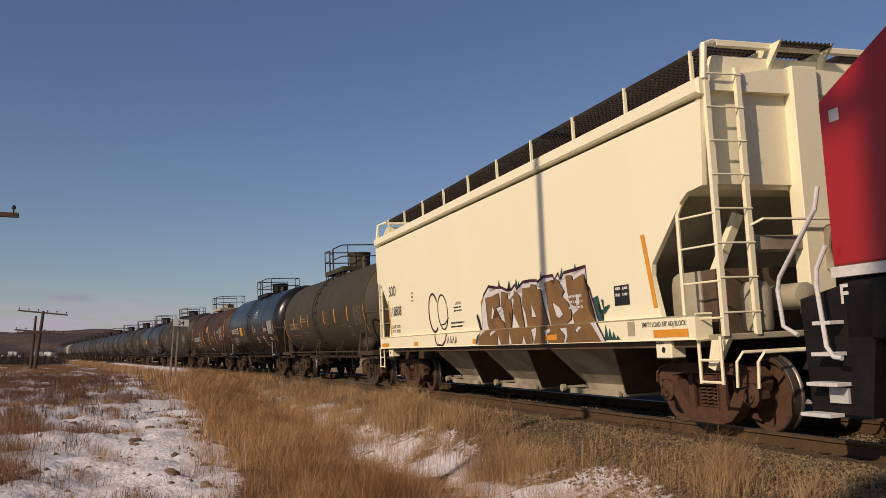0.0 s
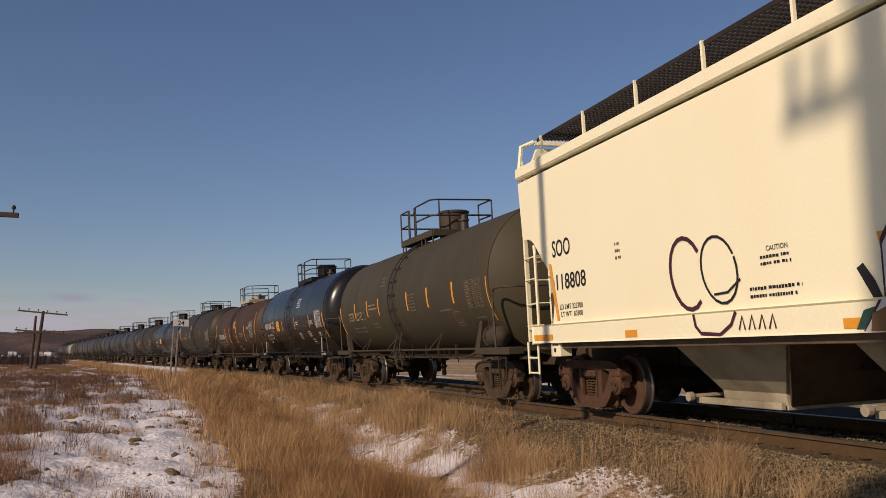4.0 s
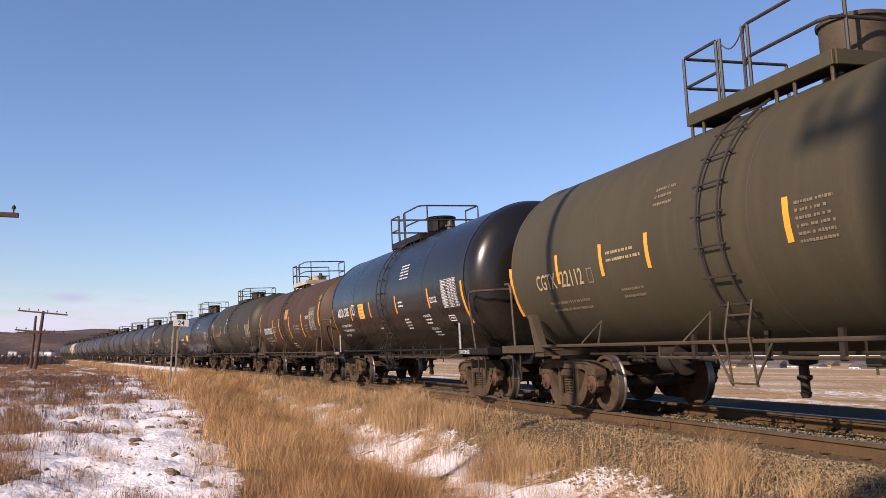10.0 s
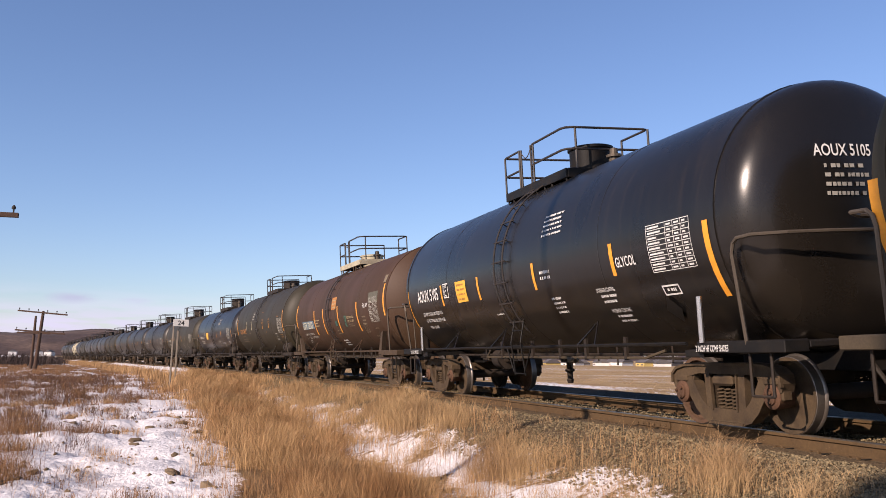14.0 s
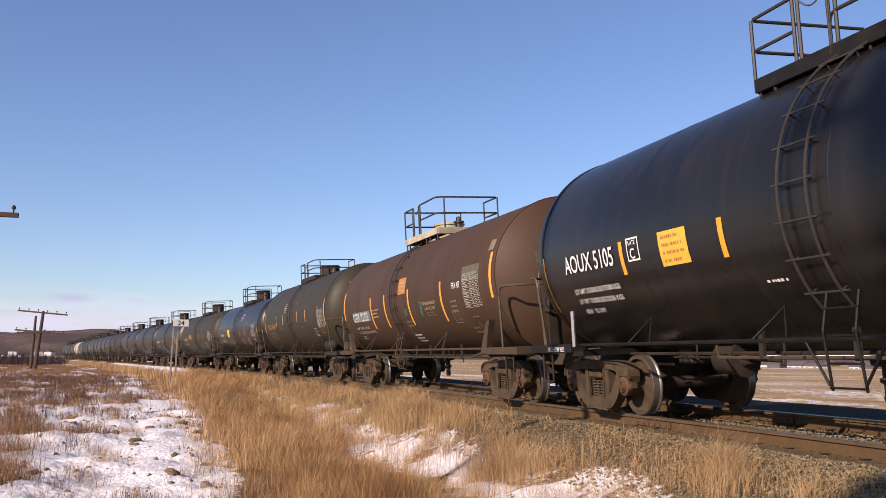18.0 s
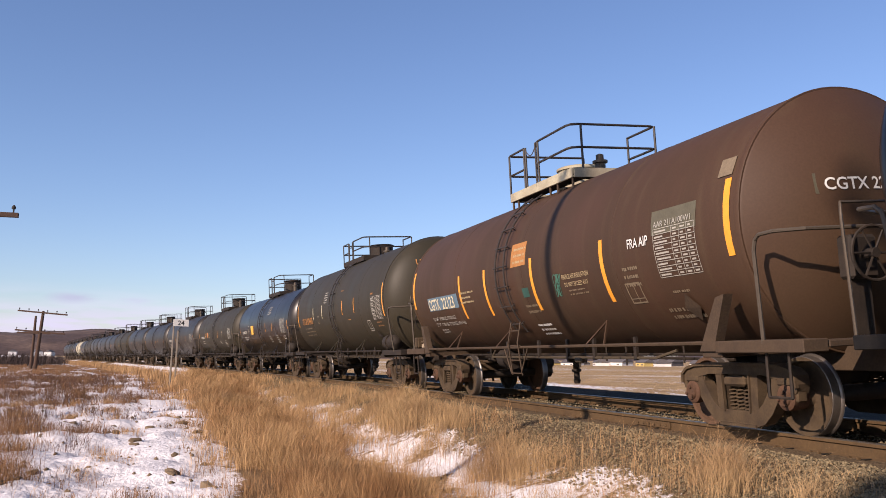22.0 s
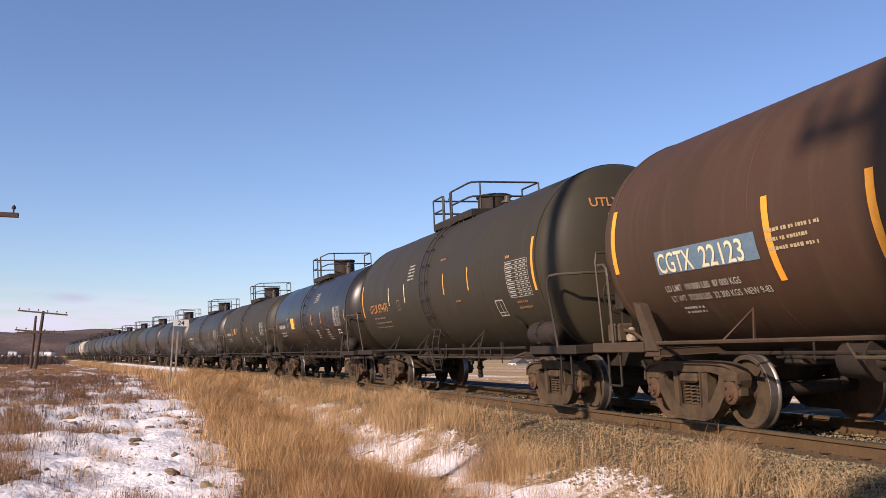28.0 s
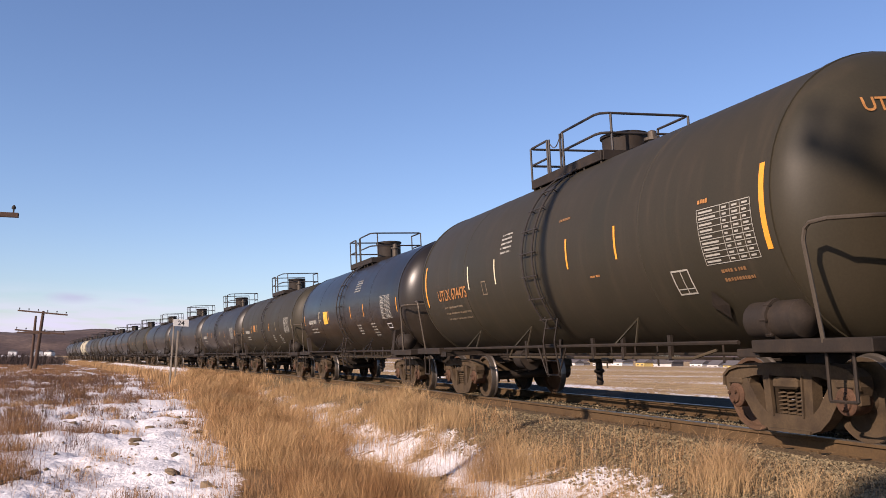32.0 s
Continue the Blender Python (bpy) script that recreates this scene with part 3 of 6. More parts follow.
def step_mesh(s):
    """Sill step of bent bar under the end deck."""
    bm = bmesh.new()
    x = s * 6.42
    tube(bm, [(x - 0.17, -1.42, 0.46), (x + 0.17, -1.42, 0.46)], 0.016, 6)
    for d in (-0.17, 0.17):
        tube(bm, [(x + d, -1.42, 0.46), (x + d, -1.42, 0.92)], 0.018, 6)
    return bm


def ladder_rail_mesh(x):
    pts = []
    for i in range(20):
        a = math.radians(62 - i * (62 + 42) / 19)
        r = TANK_R + 0.07
        pts.append((x, -r * math.cos(a), TANK_Z + r * math.sin(a)))
    return one_tube(pts, 0.016, 6)


def ladder_rung_mesh(a):
    r = TANK_R + 0.07
    y, z = -r * math.cos(a), TANK_Z + r * math.sin(a)
    bm = one_tube([(-0.3, y, z), (0.3, y, z)], 0.012, 6)
    for x in (-0.2, 0.2):
        tube(bm, [(x, y, z), (x, -(TANK_R - 0.02) * math.cos(a), TANK_Z + (TANK_R - 0.02) * math.sin(a))], 0.01, 5)
    return bm


def lower_steps(car, trim, x):
    """Bent stirrup steps under the side ladder."""
    at = Matrix.Translation((x, 0, 0))
    for q in (-0.2, 0.2):
        part("step_rail", lambda: one_tube([(q, -1.42, 1.45), (q * 1.02, -1.5, 1.1), (q * 1.06, -1.44, 0.55)], 0.014, 6), trim, car, at=at, key=("step_rail", q))
        part("step_brace", lambda: one_tube([(q * 1.1, -1.46, 0.6), (q * 2.6, -1.45, 1.02)], 0.014, 6), trim, car, at=at, key=("step_brace", q))
    for z in (0.58, 0.8, 1.05, 1.3):
        part("step_rung", lambda: one_tube([(-0.22, -1.46, z), (0.22, -1.46, z)], 0.012, 6), trim, car, at=at, key=("step_rung", z))


def platform_parts(car, mat, deck_mat, x, drop=0.0):
    """Walkway round the manway on top of the tank: floor, posts, two rails and a manway."""
    lie = TANK_Z + math.sqrt(TANK_R ** 2 - 0.74 ** 2)
    X0, X1, Y0, Y1, ZF, ZT = x, x + 2.62, -0.74, 0.86, max(max(3.83, TANK_R + TANK_Z - 0.08) - drop, lie + 0.1), max(4.67, TANK_R + TANK_Z + 0.68) - drop
    fl = bmesh.new()
    for y in (Y0, Y1 - 0.36):
        box(fl, X0, X1, y, y + 0.36, ZF - 0.03, ZF, 0.004)
    box(fl, X0, X0 + 0.4, Y0, Y1, ZF - 0.034, ZF - 0.004, 0.004)
    box(fl, X1 - 0.3, X1, Y0, Y1, ZF - 0.034, ZF - 0.004, 0.004)
    part("platform_floor", fl, GRIME, car, "perforated walkway plate")
    ed = bmesh.new()
    box(ed, X0, X1, Y0 - 0.02, Y0 + 0.02, ZF - 0.06, ZF + 0.1, 0.006)
    box(ed, X0, X1, Y1 - 0.02, Y1 + 0.02, ZF - 0.06, ZF + 0.1, 0.006)
    box(ed, X0 - 0.02, X0 + 0.02, Y0 + 0.02, Y1 - 0.02, ZF - 0.06, ZF + 0.1, 0.006)
    box(ed, X1 - 0.02, X1 + 0.02, Y0 + 0.02, Y1 - 0.02, ZF - 0.06, ZF + 0.1, 0.006)
    part("platform_edge", ed, deck_mat, car)
    def foot(px, py):
        z = TANK_Z + math.sqrt(TANK_R ** 2 - py ** 2) - 0.02
        return one_tube([(px, py, z), (px, py, ZF)], 0.022, 6)
    for px in (X0 + 0.05, X0 + 0.3, x + 1.7, x + 2.0, X1 - 0.05):
        for py in (Y0 + 0.02, Y1 - 0.02):
            part("platform_leg", foot(px, py), mat, car)
    ZM = (ZF + ZT) / 2 + 0.03
    posts = [(X0, Y0), (X0 + 0.7, Y0), (X0 + 0.78, Y0), (X0 + 1.22, Y0), (X0 + 1.32, Y0), (X1, Y0 + 0.2), (X1, Y1), (X0, Y1), (X1 - 0.9, Y1)]
    for px, py in posts:
        part("rail_post", one_tube([(px, py, ZF - 0.05), (px, py, ZT)], 0.021, 6), RAILING, car)
    for z in (ZT, ZM):
        part("guard_rail", one_tube([(X0 + 0.7, Y0, z), (X0 + 0.05, Y0, z), (X0, Y0 + 0.05, z), (X0, Y1, z)], 0.021, 8), RAILING, car)
        part("guard_rail", one_tube([(X0 + 1.22, Y0, ZF), (X0 + 1.22, Y0, z - 0.1), (X0 + 1.25, Y0, z - 0.02), (X0 + 1.33, Y0, z), (X1 - 0.16, Y0, z), (X1 - 0.05, Y0 + 0.04, z), (X1, Y0 + 0.16, z), (X1, Y1 - 0.08, z), (X1 - 0.03, Y1 - 0.02, z), (X1 - 0.1, Y1, z), (X1 - 0.9, Y1, z)], 0.021, 8), RAILING, car)
    ch = [(X0 + 0.78 + 0.44 * i / 8, Y0, ZT - 0.05 - 0.14 * math.sin(math.pi * i / 8)) for i in range(9)]
    part("gate_chain", one_tube(ch, 0.009, 5), SILVER, car)


def manway_mesh(x, r, top):
    return one_lathe([(3.65, r), (top - 0.07, r), (top - 0.06, r + 0.03), (top - 0.02, r + 0.03), (top, r - 0.02), (top + 0.01, 0.02)], "z", 28, (x, 0, 0))


def valve_mesh(x):
    return one_lathe([(3.75, 0.09), (4.05, 0.09), (4.06, 0.13), (4.1, 0.13), (4.11, 0.07), (4.2, 0.065), (4.22, 0.02)], "z", 14, (x, -0.1, 0))


def underframe_mesh(half):
    """Side handrail bars along the tank with little struts."""
    bm = bmesh.new()
    h = half - 0.95
    for y in (-1.45, 1.45):
        tube(bm, [(-h, y, 1.02), (h, y, 1.02)], 0.024, 6)
    return bm


def strut_mesh(y):
    return one_tube([(-0.28, y * 1.45, 1.02), (0, y * 1.22, 1.36), (0.28, y * 1.45, 1.02)], 0.016, 5)


def rigging_mesh():
    """Brake pipe, hanger rods and levers slung under the tank."""
    bm = bmesh.new()
    tube(bm, [(-5.0, -0.72, 0.86), (5.0, -0.72, 0.86)], 0.022, 6)
    tube(bm, [(-4.2, -0.5, 0.8), (0.6, -0.5, 0.8)], 0.018, 6)
    tube(bm, [(0.9, -0.55, 0.82), (4.4, -0.45, 0.78)], 0.02, 6)
    for x, z in ((-3.3, 0.78), (-1.6, 0.74), (0.9, 0.72), (1.25, 0.8), (1.6, 0.76), (2.2, 0.7), (3.7, 0.75)):
        tube(bm, [(x, -0.72, 1.0), (x, -0.72, z)], 0.014, 5)
    # levers and slack rods by the inner ends of the trucks
    for s in (-1, 1):
        strap(bm, [(s * 3.5, 0.5), (s * 3.62, 0.98)], 0.07, -0.2, -0.17)
        tube(bm, [(s * 3.5, -0.18, 0.55), (s * 4.75, -0.12, 0.42)], 0.02, 5)
        box(bm, s * 3.95 - 0.16, s * 3.95 + 0.16, -0.5, 0.5, 0.7, 0.92, 0.02)
    return bm


def train_pipe_mesh():
    """Pipe slung low along the car, with a dirt collector and a bend at each end."""
    bm = one_tube([(-2.6, -0.9, 0.95), (-2.3, -1.08, 0.83), (3.6, -1.08, 0.83), (3.9, -0.95, 0.92)], 0.02, 6)
    lathe(bm, [(1.3, 0.03), (1.32, 0.055), (1.5, 0.055), (1.52, 0.03)], "x", 10, (0, -1.08, 0.8))
    tube(bm, [(1.4, -1.08, 0.83), (1.4, -1.08, 0.68)], 0.014, 5)
    tube(bm, [(1.55, -1.08, 0.83), (1.75, -1.14, 0.8)], 0.012, 5)
    return bm


def brake_cylinder_mesh(x):
    """Brake cylinder on its bracket with the push rod."""
    bm = one_lathe([(x - 0.34, 0.03), (x - 0.33, 0.15), (x - 0.28, 0.19), (x + 0.1, 0.19), (x + 0.12, 0.22), (x + 0.16, 0.22), (x + 0.17, 0.1), (x + 0.3, 0.06)], "x", 16, (0, -0.55, 0.78))
    tube(bm, [(x + 0.25, -0.55, 0.78), (x + 0.75, -0.5, 0.76)], 0.022, 6)
    box(bm, x - 0.2, x - 0.14, -0.62, -0.48, 0.9, 1.1)
    box(bm, x + 0.0, x + 0.06, -0.62, -0.48, 0.9, 1.1)
    return bm


def outlet_mesh(x):
    bm = one_lathe([(0.3, 0.05), (0.36, 0.07), (0.38, 0.055), (0.5, 0.055), (0.52, 0.09), (0.56, 0.09), (0.57, 0.06), (0.68, 0.06), (0.7, 0.16), (0.8, 0.18)], "z", 14, (x, 0, 0))
    tube(bm, [(x, 0, 0.55), (x + 0.25, -0.12, 0.55)], 0.014, 5)
    return bm


def reservoir_mesh(x):
    r = 0.195
    bm = one_lathe([(x - 0.45, 0.03), (x - 0.42, 0.1), (x - 0.36, r), (x - 0.03, r), (x - 0.025, r + 0.03), (x + 0.025, r + 0.03), (x + 0.03, r), (x + 0.36, r), (x + 0.42, 0.1), (x + 0.45, 0.03)], "x", 18, (0, -1.25, 1.24))
    for k in range(8):
        a = k * math.pi / 4
        lathe(bm, [(x - 0.045, 0.018), (x + 0.045, 0.018)], "x", 6, (0, -1.25 + (r + 0.022) * math.cos(a), 1.24 + (r + 0.022) * math.sin(a)))
    return bm


def brake_wheel_parts(car, x, y, z, s=1, wheel=None):
    bm = bmesh.new()
    ring = [(x, y + 0.27 * math.cos(a), z + 0.27 * math.sin(a)) for a in np.linspace(0, 2 * math.pi, 25)]
    tube(bm, ring, 0.017, 6, False)
    rim = part("brake_wheel", bm, wheel or GRIME, car)
    for k in range(6):
        a = k * math.pi / 3
        part("spoke", one_tube([(x, y + 0.05 * math.cos(a), z + 0.05 * math.sin(a)), (x, y + 0.27 * math.cos(a), z + 0.27 * math.sin(a))], 0.012, 5), wheel or GRIME, rim)
    hx = sorted((x - s * 0.2, x + s * 0.03))
    part("hub", one_lathe([(hx[0], 0.05), (hx[1], 0.05)], "x", 12, (0, y, z)), wheel or GRIME, rim)
    g = box(bmesh.new(), min(x - s * 0.32, x - s * 0.12), max(x - s * 0.32, x - s * 0.12), y - 0.17, y + 0.17, z - 0.24, z + 0.2, 0.03)
    part("brake_gearbox", g, GRIME, car)
    st = bmesh.new()
    box(st, x - s * 0.22 - 0.02, x - s * 0.22 + 0.02, y - 0.12, y + 0.12, 1.0, z - 0.2)
    tube(st, [(x - s * 0.22, y, z - 0.2), (x - s * 0.25, y + 0.05, 1.0)], 0.012, 5)
    part("brake_stand", st, GRIME, car)
    tube_pts = [(x + 0.02, y - 0.33, 1.0), (x + 0.02, y - 0.38, 2.2), (x - 0.02, y - 0.34, 2.34), (x - 0.05, y + 0.3, 2.36)]
    part("end_handrail", one_tube(tube_pts, 0.017, 6), SILVER, car)


def tank_car(x0, half, shell, trim, deck_mat, label, spin, dome=0.35, near=True, brake=True, ladder=-0.17, band=None, walk_x=-1.5, reservoir=True, trucks=(-5.2, 5.2), gusset=True, drop=0.0, lid=4.44, lid_mat=None):
    """A whole tank car, its middle x0 metres along the line at the start."""
    car = thing("tank_car", on_track(x0), label, "tank car", "freight train")
    body = part("tank", lambda: shell_mesh(half), shell, car, key=("shell", half), smooth=True)
    for s in (-1, 1):
        part("end_band", lambda: weld_mesh(s * half - (NOSE if s > 0 else 0)), band or shell, body, key=("weld", s * half, TANK_R), smooth=True)
        part("saddle", lambda: saddle_mesh(s, half, gusset), trim, car, key=("saddle", s, half))
        deck_parts(car, s, half, trim)
        part("end_hoop", lambda: hoop_mesh(s), SILVER if near else trim, car, key=("hoop", s, TANK_R))
        part("coupler", lambda: coupler_mesh(s), TRUCK, car, key=("coupler", s))
        part("brake_hose", lambda: hose_mesh(s), GRIME, car, key=("hose", s))
        part("sill_step", lambda: step_mesh(s), GRIME, car, key=("step", s))
        truck_parts(car, trucks[s > 0], spin, near)
    for x in (ladder - 0.2, ladder + 0.2):
        part("ladder_rail", lambda: ladder_rail_mesh(0), RAILING, car, at=Matrix.Translation((x, 0, 0)), key="ladder_rail")
    for k in range(8):
        a = math.radians(56 - k * 13)
        part("ladder_rung", lambda: ladder_rung_mesh(a), RAILING, car, at=Matrix.Translation((ladder, 0, 0)), key=("rung", k))
    lower_steps(car, trim, ladder + 0.3)
    platform_parts(car, trim, deck_mat, walk_x, drop)
    part("manway", lambda: manway_mesh(dome, 0.37, lid - drop * 0.7), lid_mat or trim, car, key=("manway", dome, drop, lid), smooth=True)
    part("relief_valve", lambda: valve_mesh(dome + 0.98), SILVER, car, key=("valve", dome))
    part("side_bar", lambda: underframe_mesh(half), trim, car, key=("bar", half))
    for x in (-half + 2.6, -0.9, 2.6):
        for s in (-1, 1):
            part("bar_strut", lambda: strut_mesh(s), shell, car, at=Matrix.Translation((x, 0, 0)), key=("strut", s))
    part("placard_holder", lambda: on_tank(diamond_mesh(0.16, 0.2), half - 1.42, 1.42, 0.03), trim, car, "diamond-shaped placard holder", key=("holder", half))
    part("brake_rigging", rigging_mesh, GRIME, car, key="rigging")
    part("brake_cylinder", lambda: brake_cylinder_mesh(-2.7), GRIME, car, key="brake_cylinder", smooth=True)
    if near:
        for x in (-3.2, 0.25, 3.35):
            part("weld_seam", lambda: seam_mesh(x), shell, body, key=("seam", x), smooth=True)
        part("train_pipe", train_pipe_mesh, OLIVE_DUST, car, key="train_pipe")
        for x in (-1.5, -0.1, 1.0, 1.9, 3.1):
            part("pipe_hanger", lambda: one_box(-0.035, 0.035, -1.1, -1.06, 0.8, 1.12), GRIME, car, at=Matrix.Translation((x, 0, 0)), key="pipe_hanger")
    part("bottom_outlet", lambda: outlet_mesh(-0.9), GRIME, car, key="outlet")
    if reservoir:
        part("air_reservoir", lambda: reservoir_mesh(half - 0.5), trim, car, key=("reservoir", half), smooth=True)
    if brake:
        brake_wheel_parts(car, 7.06, -0.7, 1.84)
    return car, body


def diamond_mesh(w, h):
    bm = bmesh.new()
    bm.faces.new([bm.verts.new(q) for q in ((-w, 0, 0), (0, -h, 0), (w, 0, 0), (0, h, 0))])
    return bm


def stripe(body, x, z0, z1, wide=0.09, mat=None):
    bm = flat_box(bmesh.new(), -wide / 2, wide / 2, 0, (z1 - z0))
    a0, a1 = math.asin((UP * z0 - TANK_Z) / TANK_R), math.asin((UP * z1 - TANK_Z) / TANK_R)
    for v in bm.verts:
        v.co.y *= (a1 - a0) * TANK_R / (z1 - z0)
    part("reflective_stripe", on_tank(bm, x, z0), mat or ORANGE, body)


def characters(bm, height):
    """Splits lettering into its characters; small print stays in one piece."""
    if height < 0.12:
        return [bm]
    todo, groups = set(bm.faces), []
    while todo:
        stack, island = [todo.pop()], []
        while stack:
            f = stack.pop()
            island.append(f)
            for e in f.edges:
                for g in e.link_faces:
                    if g in todo:
                        todo.discard(g)
                        stack.append(g)
        groups.append(island)
    groups.sort(key=lambda fs: min(v.co.x for f in fs for v in f.verts))
    out = []
    for island in groups:
        char, seen = bmesh.new(), {}
        for f in island:
            for v in f.verts:
                if v not in seen:
                    seen[v] = char.verts.new(v.co)
            char.faces.new([seen[v] for v in f.verts])
        out.append(char)
    bm.free()
    return out


def word(body, text, x, z, height, width=None, mat=None, bold=0.012, side=None, name="lettering"):
    bm = letters(text, height, bold, width)
    for char in characters(bm, height):
        ob = part(name, on_tank(char, x, z, 0.013) if side is None else on_side(char, x, z, side), mat or WHITE, body)
        if height < 0.12:
            tagged(ob, kind="stuff")


def on_head(bm, half, y, z):
    """Lays flat lettering on the dished front end, its left foot at y and height z."""
    for v in bm.verts:
        py, pz = y + v.co.x, z + v.co.y
        v.co = Vector((head_x(half, math.hypot(py, pz - TANK_Z)) + 0.012, py, pz))
    return bm


def head_word(body, half, text, y, z, height, width, mat):
    for char in characters(letters(text, height, 0.014, width), height):
        part("lettering", on_head(char, half, y, z), mat, body)


def head_bars(body, half, y, z, width, lines, mat, seed):
    rnd = random.Random(seed)
    bm = bmesh.new()
    for i in range(lines):
        p = 0.0
        while p < width:
            w = rnd.uniform(0.03, 0.07)
            flat_box(bm, p, p + w, -i * 0.1 - 0.042, -i * 0.1)
            p += w + rnd.choice((0.012, 0.015, 0.05))
    part("small_print", on_head(bm, half, y, z), mat, body)


def bars(body, x, z, width, lines, height=0.05, gap=0.045, mat=None, seed=1, side=None, name="small_print"):
    """Lines of print too small to read, as plain bars broken into words; z is the top."""
    rnd = random.Random(seed)
    bm = bmesh.new()
    for i in range(lines):
        z1 = -i * (height + gap)
        p, end = 0.0, width * rnd.uniform(0.75, 1.0)
        while p < end:
            w = min(rnd.uniform(0.02, 0.05), end - p)
            flat_box(bm, p, p + w, z1 - height * rnd.uniform(0.7, 0.85), z1 - height * rnd.uniform(0.0, 0.1))
            p += w + rnd.choice((0.01, 0.01, 0.012, 0.035))
    tagged(part(name, on_tank(bm, x, z, 0.007) if side is None else on_side(bm, x, z, side), mat or WHITE, body), kind="stuff")


def chart(body, x, z, w, h, rows=9, mat=None, seed=3, side=None):
    """A ruled table of dates, its entries as plain bars; z is the top."""
    rnd = random.Random(seed)
    bm = bmesh.new()
    cols = (0.0, 0.46, 0.64, 0.82, 1.0)
    for c in cols:
        flat_box(bm, c * w - 0.004, c * w + 0.004, -h, 0)
    for r in range(rows + 1):
        zz = -h * r / rows
        flat_box(bm, 0, w, zz - 0.004, zz + 0.004)
        if r < rows:
            for a, b in zip(cols, cols[1:]):
                q = rnd.uniform(0.55, 0.85)
                flat_box(bm, a * w + 0.03, a * w + 0.03 + (b - a) * w * q - 0.04, zz - h / rows * 0.68, zz - h / rows * 0.36)
    part("test_chart", on_tank(bm, x, z, 0.007) if side is None else on_side(bm, x, z, side), mat or WHITE, body)


def frame_box(body, x, z, w, h, mat, split=True):
    bm = bmesh.new()
    t = 0.022
    for a, b, c, d in ((0, w, -t, 0), (0, w, -h, -h + t), (0, t, -h + t, -t), (w - t, w, -h + t, -t)):
        flat_box(bm, a, b, c, d)
    if split:
        flat_box(bm, w * 0.52, w * 0.52 + t * 0.7, -h + t, -t)
        flat_box(bm, t, w - t, -h * 0.78, -h * 0.78 + t * 0.6)
    part("stencil_box", on_tank(bm, x, z, 0.007), mat, body)


def plate(body, x, z, w, h, mat, lift=0.005, name="patch"):
    part(name, on_tank(flat_box(bmesh.new(), 0, w, -h, 0), x, z, lift), mat, body)


SPIN, TRAIN = [], []

# olive car
TANK_R, TANK_Z, UP, CREASED = 1.4875, 2.315, 1.027, True
CAR_A = -31.14
car, tank = tank_car(CAR_A, 6.18, OLIVE, OLIVE_DUST, OLIVE, "olive-grey tank car with orange reflective stripes on its side", SPIN, brake=False, dome=0.4, ladder=-0.36, walk_x=-1.76)
TRAIN.append((car, CAR_A))
for x in (-35.57, -34.14, -32.91, -30.28, -28.72, -27.04):
    stripe(tank, x - CAR_A, 1.91, 2.34)
for x, z1 in ((-25.12, 2.3), (-37.44, 2.3)):
    stripe(tank, x - CAR_A, 1.5, z1, 0.13)
word(tank, "CGTX", -36.39 - CAR_A, 1.86, 0.24, 0.72, TAN)
word(tank, "22112", -35.50 - CAR_A, 1.86, 0.24, 0.75, TAN)
frame_box(tank, -34.62 - CAR_A, 2.06, 0.17, 0.22, FADED, False)
bars(tank, -36.13 - CAR_A, 1.66, 1.35, 2, 0.06, 0.06, FADED, 2)
bars(tank, -33.98 - CAR_A, 2.22, 0.9, 2, 0.05, 0.05, TAN, 3)
bars(tank, -33.78 - CAR_A, 1.72, 0.7, 2, 0.05, 0.05, FADED, 4)
bars(tank, -32.76 - CAR_A, 2.85, 0.5, 3, 0.05, 0.05, FADED, 5)
bars(tank, -30.15 - CAR_A, 2.28, 0.55, 6, 0.04, 0.035, FADED, 6)
bars(tank, -28.05 - CAR_A, 1.82, 0.9, 1, 0.05, 0.05, FADED, 7)
frame_box(tank, -27.26 - CAR_A, 1.75, 0.36, 0.34, FADED)
chart(tank, -26.29 - CAR_A, 2.3, 0.85, 0.55, 8, FADED, 8)
bars(tank, -26.10 - CAR_A, 1.6, 0.6, 2, 0.05, 0.05, FADED, 9)

head_word(tank, 6.18, "CGTX 22112", -0.72, 2.55, 0.14, 0.95, TAN)
head_bars(tank, 6.18, -0.5, 2.48, 0.5, 3, FADED, 71)

# glossy black car
TANK_R, TANK_Z, UP, CREASED, HEAD_P = 1.56, 2.39, 1.022, False, 2.9
CAR_B = -45.7
car, tank = tank_car(CAR_B, 6.1, BLACK, LOCO_BLACK, LOCO_BLACK, "glossy black tank car with white stencils and orange stripes", SPIN, brake=False, reservoir=False, dome=0.45, ladder=-0.15, walk_x=-1.66, trucks=(-5.52, 5.24), gusset=False)
TRAIN.append((car, CAR_B))
for x, z0, z1 in ((-47.11, 1.88, 2.3), (-44.57, 1.89, 2.31), (-42.01, 1.9, 2.32), (-49.30, 1.88, 2.3)):
    stripe(tank, x - CAR_B, z0, z1)
for x in (-39.86, -51.78):
    stripe(tank, x - CAR_B, 1.5, 2.33, 0.1)
word(tank, "AOUX 5105", -51.02 - CAR_B, 2.03, 0.25, 1.5)
frame_box(tank, -49.14 - CAR_B, 2.32, 0.3, 0.3, WHITE, False)
word(tank, "C", -49.06 - CAR_B, 2.06, 0.13, 0.12)
word(tank, "PLATE", -49.10 - CAR_B, 2.23, 0.055, 0.2, bold=0.006)
plate(tank, -48.37 - CAR_B, 2.3, 0.6, 0.42, AMBER, 0.006, "placard")
bars(tank, -48.30 - CAR_B, 2.25, 0.46, 4, 0.05, 0.045, RUSTY_PRINT, 11)
word(tank, "LD LMT 215000 LBS 97500 KGS", -50.91 - CAR_B, 1.73, 0.075, 1.35, bold=0.008)
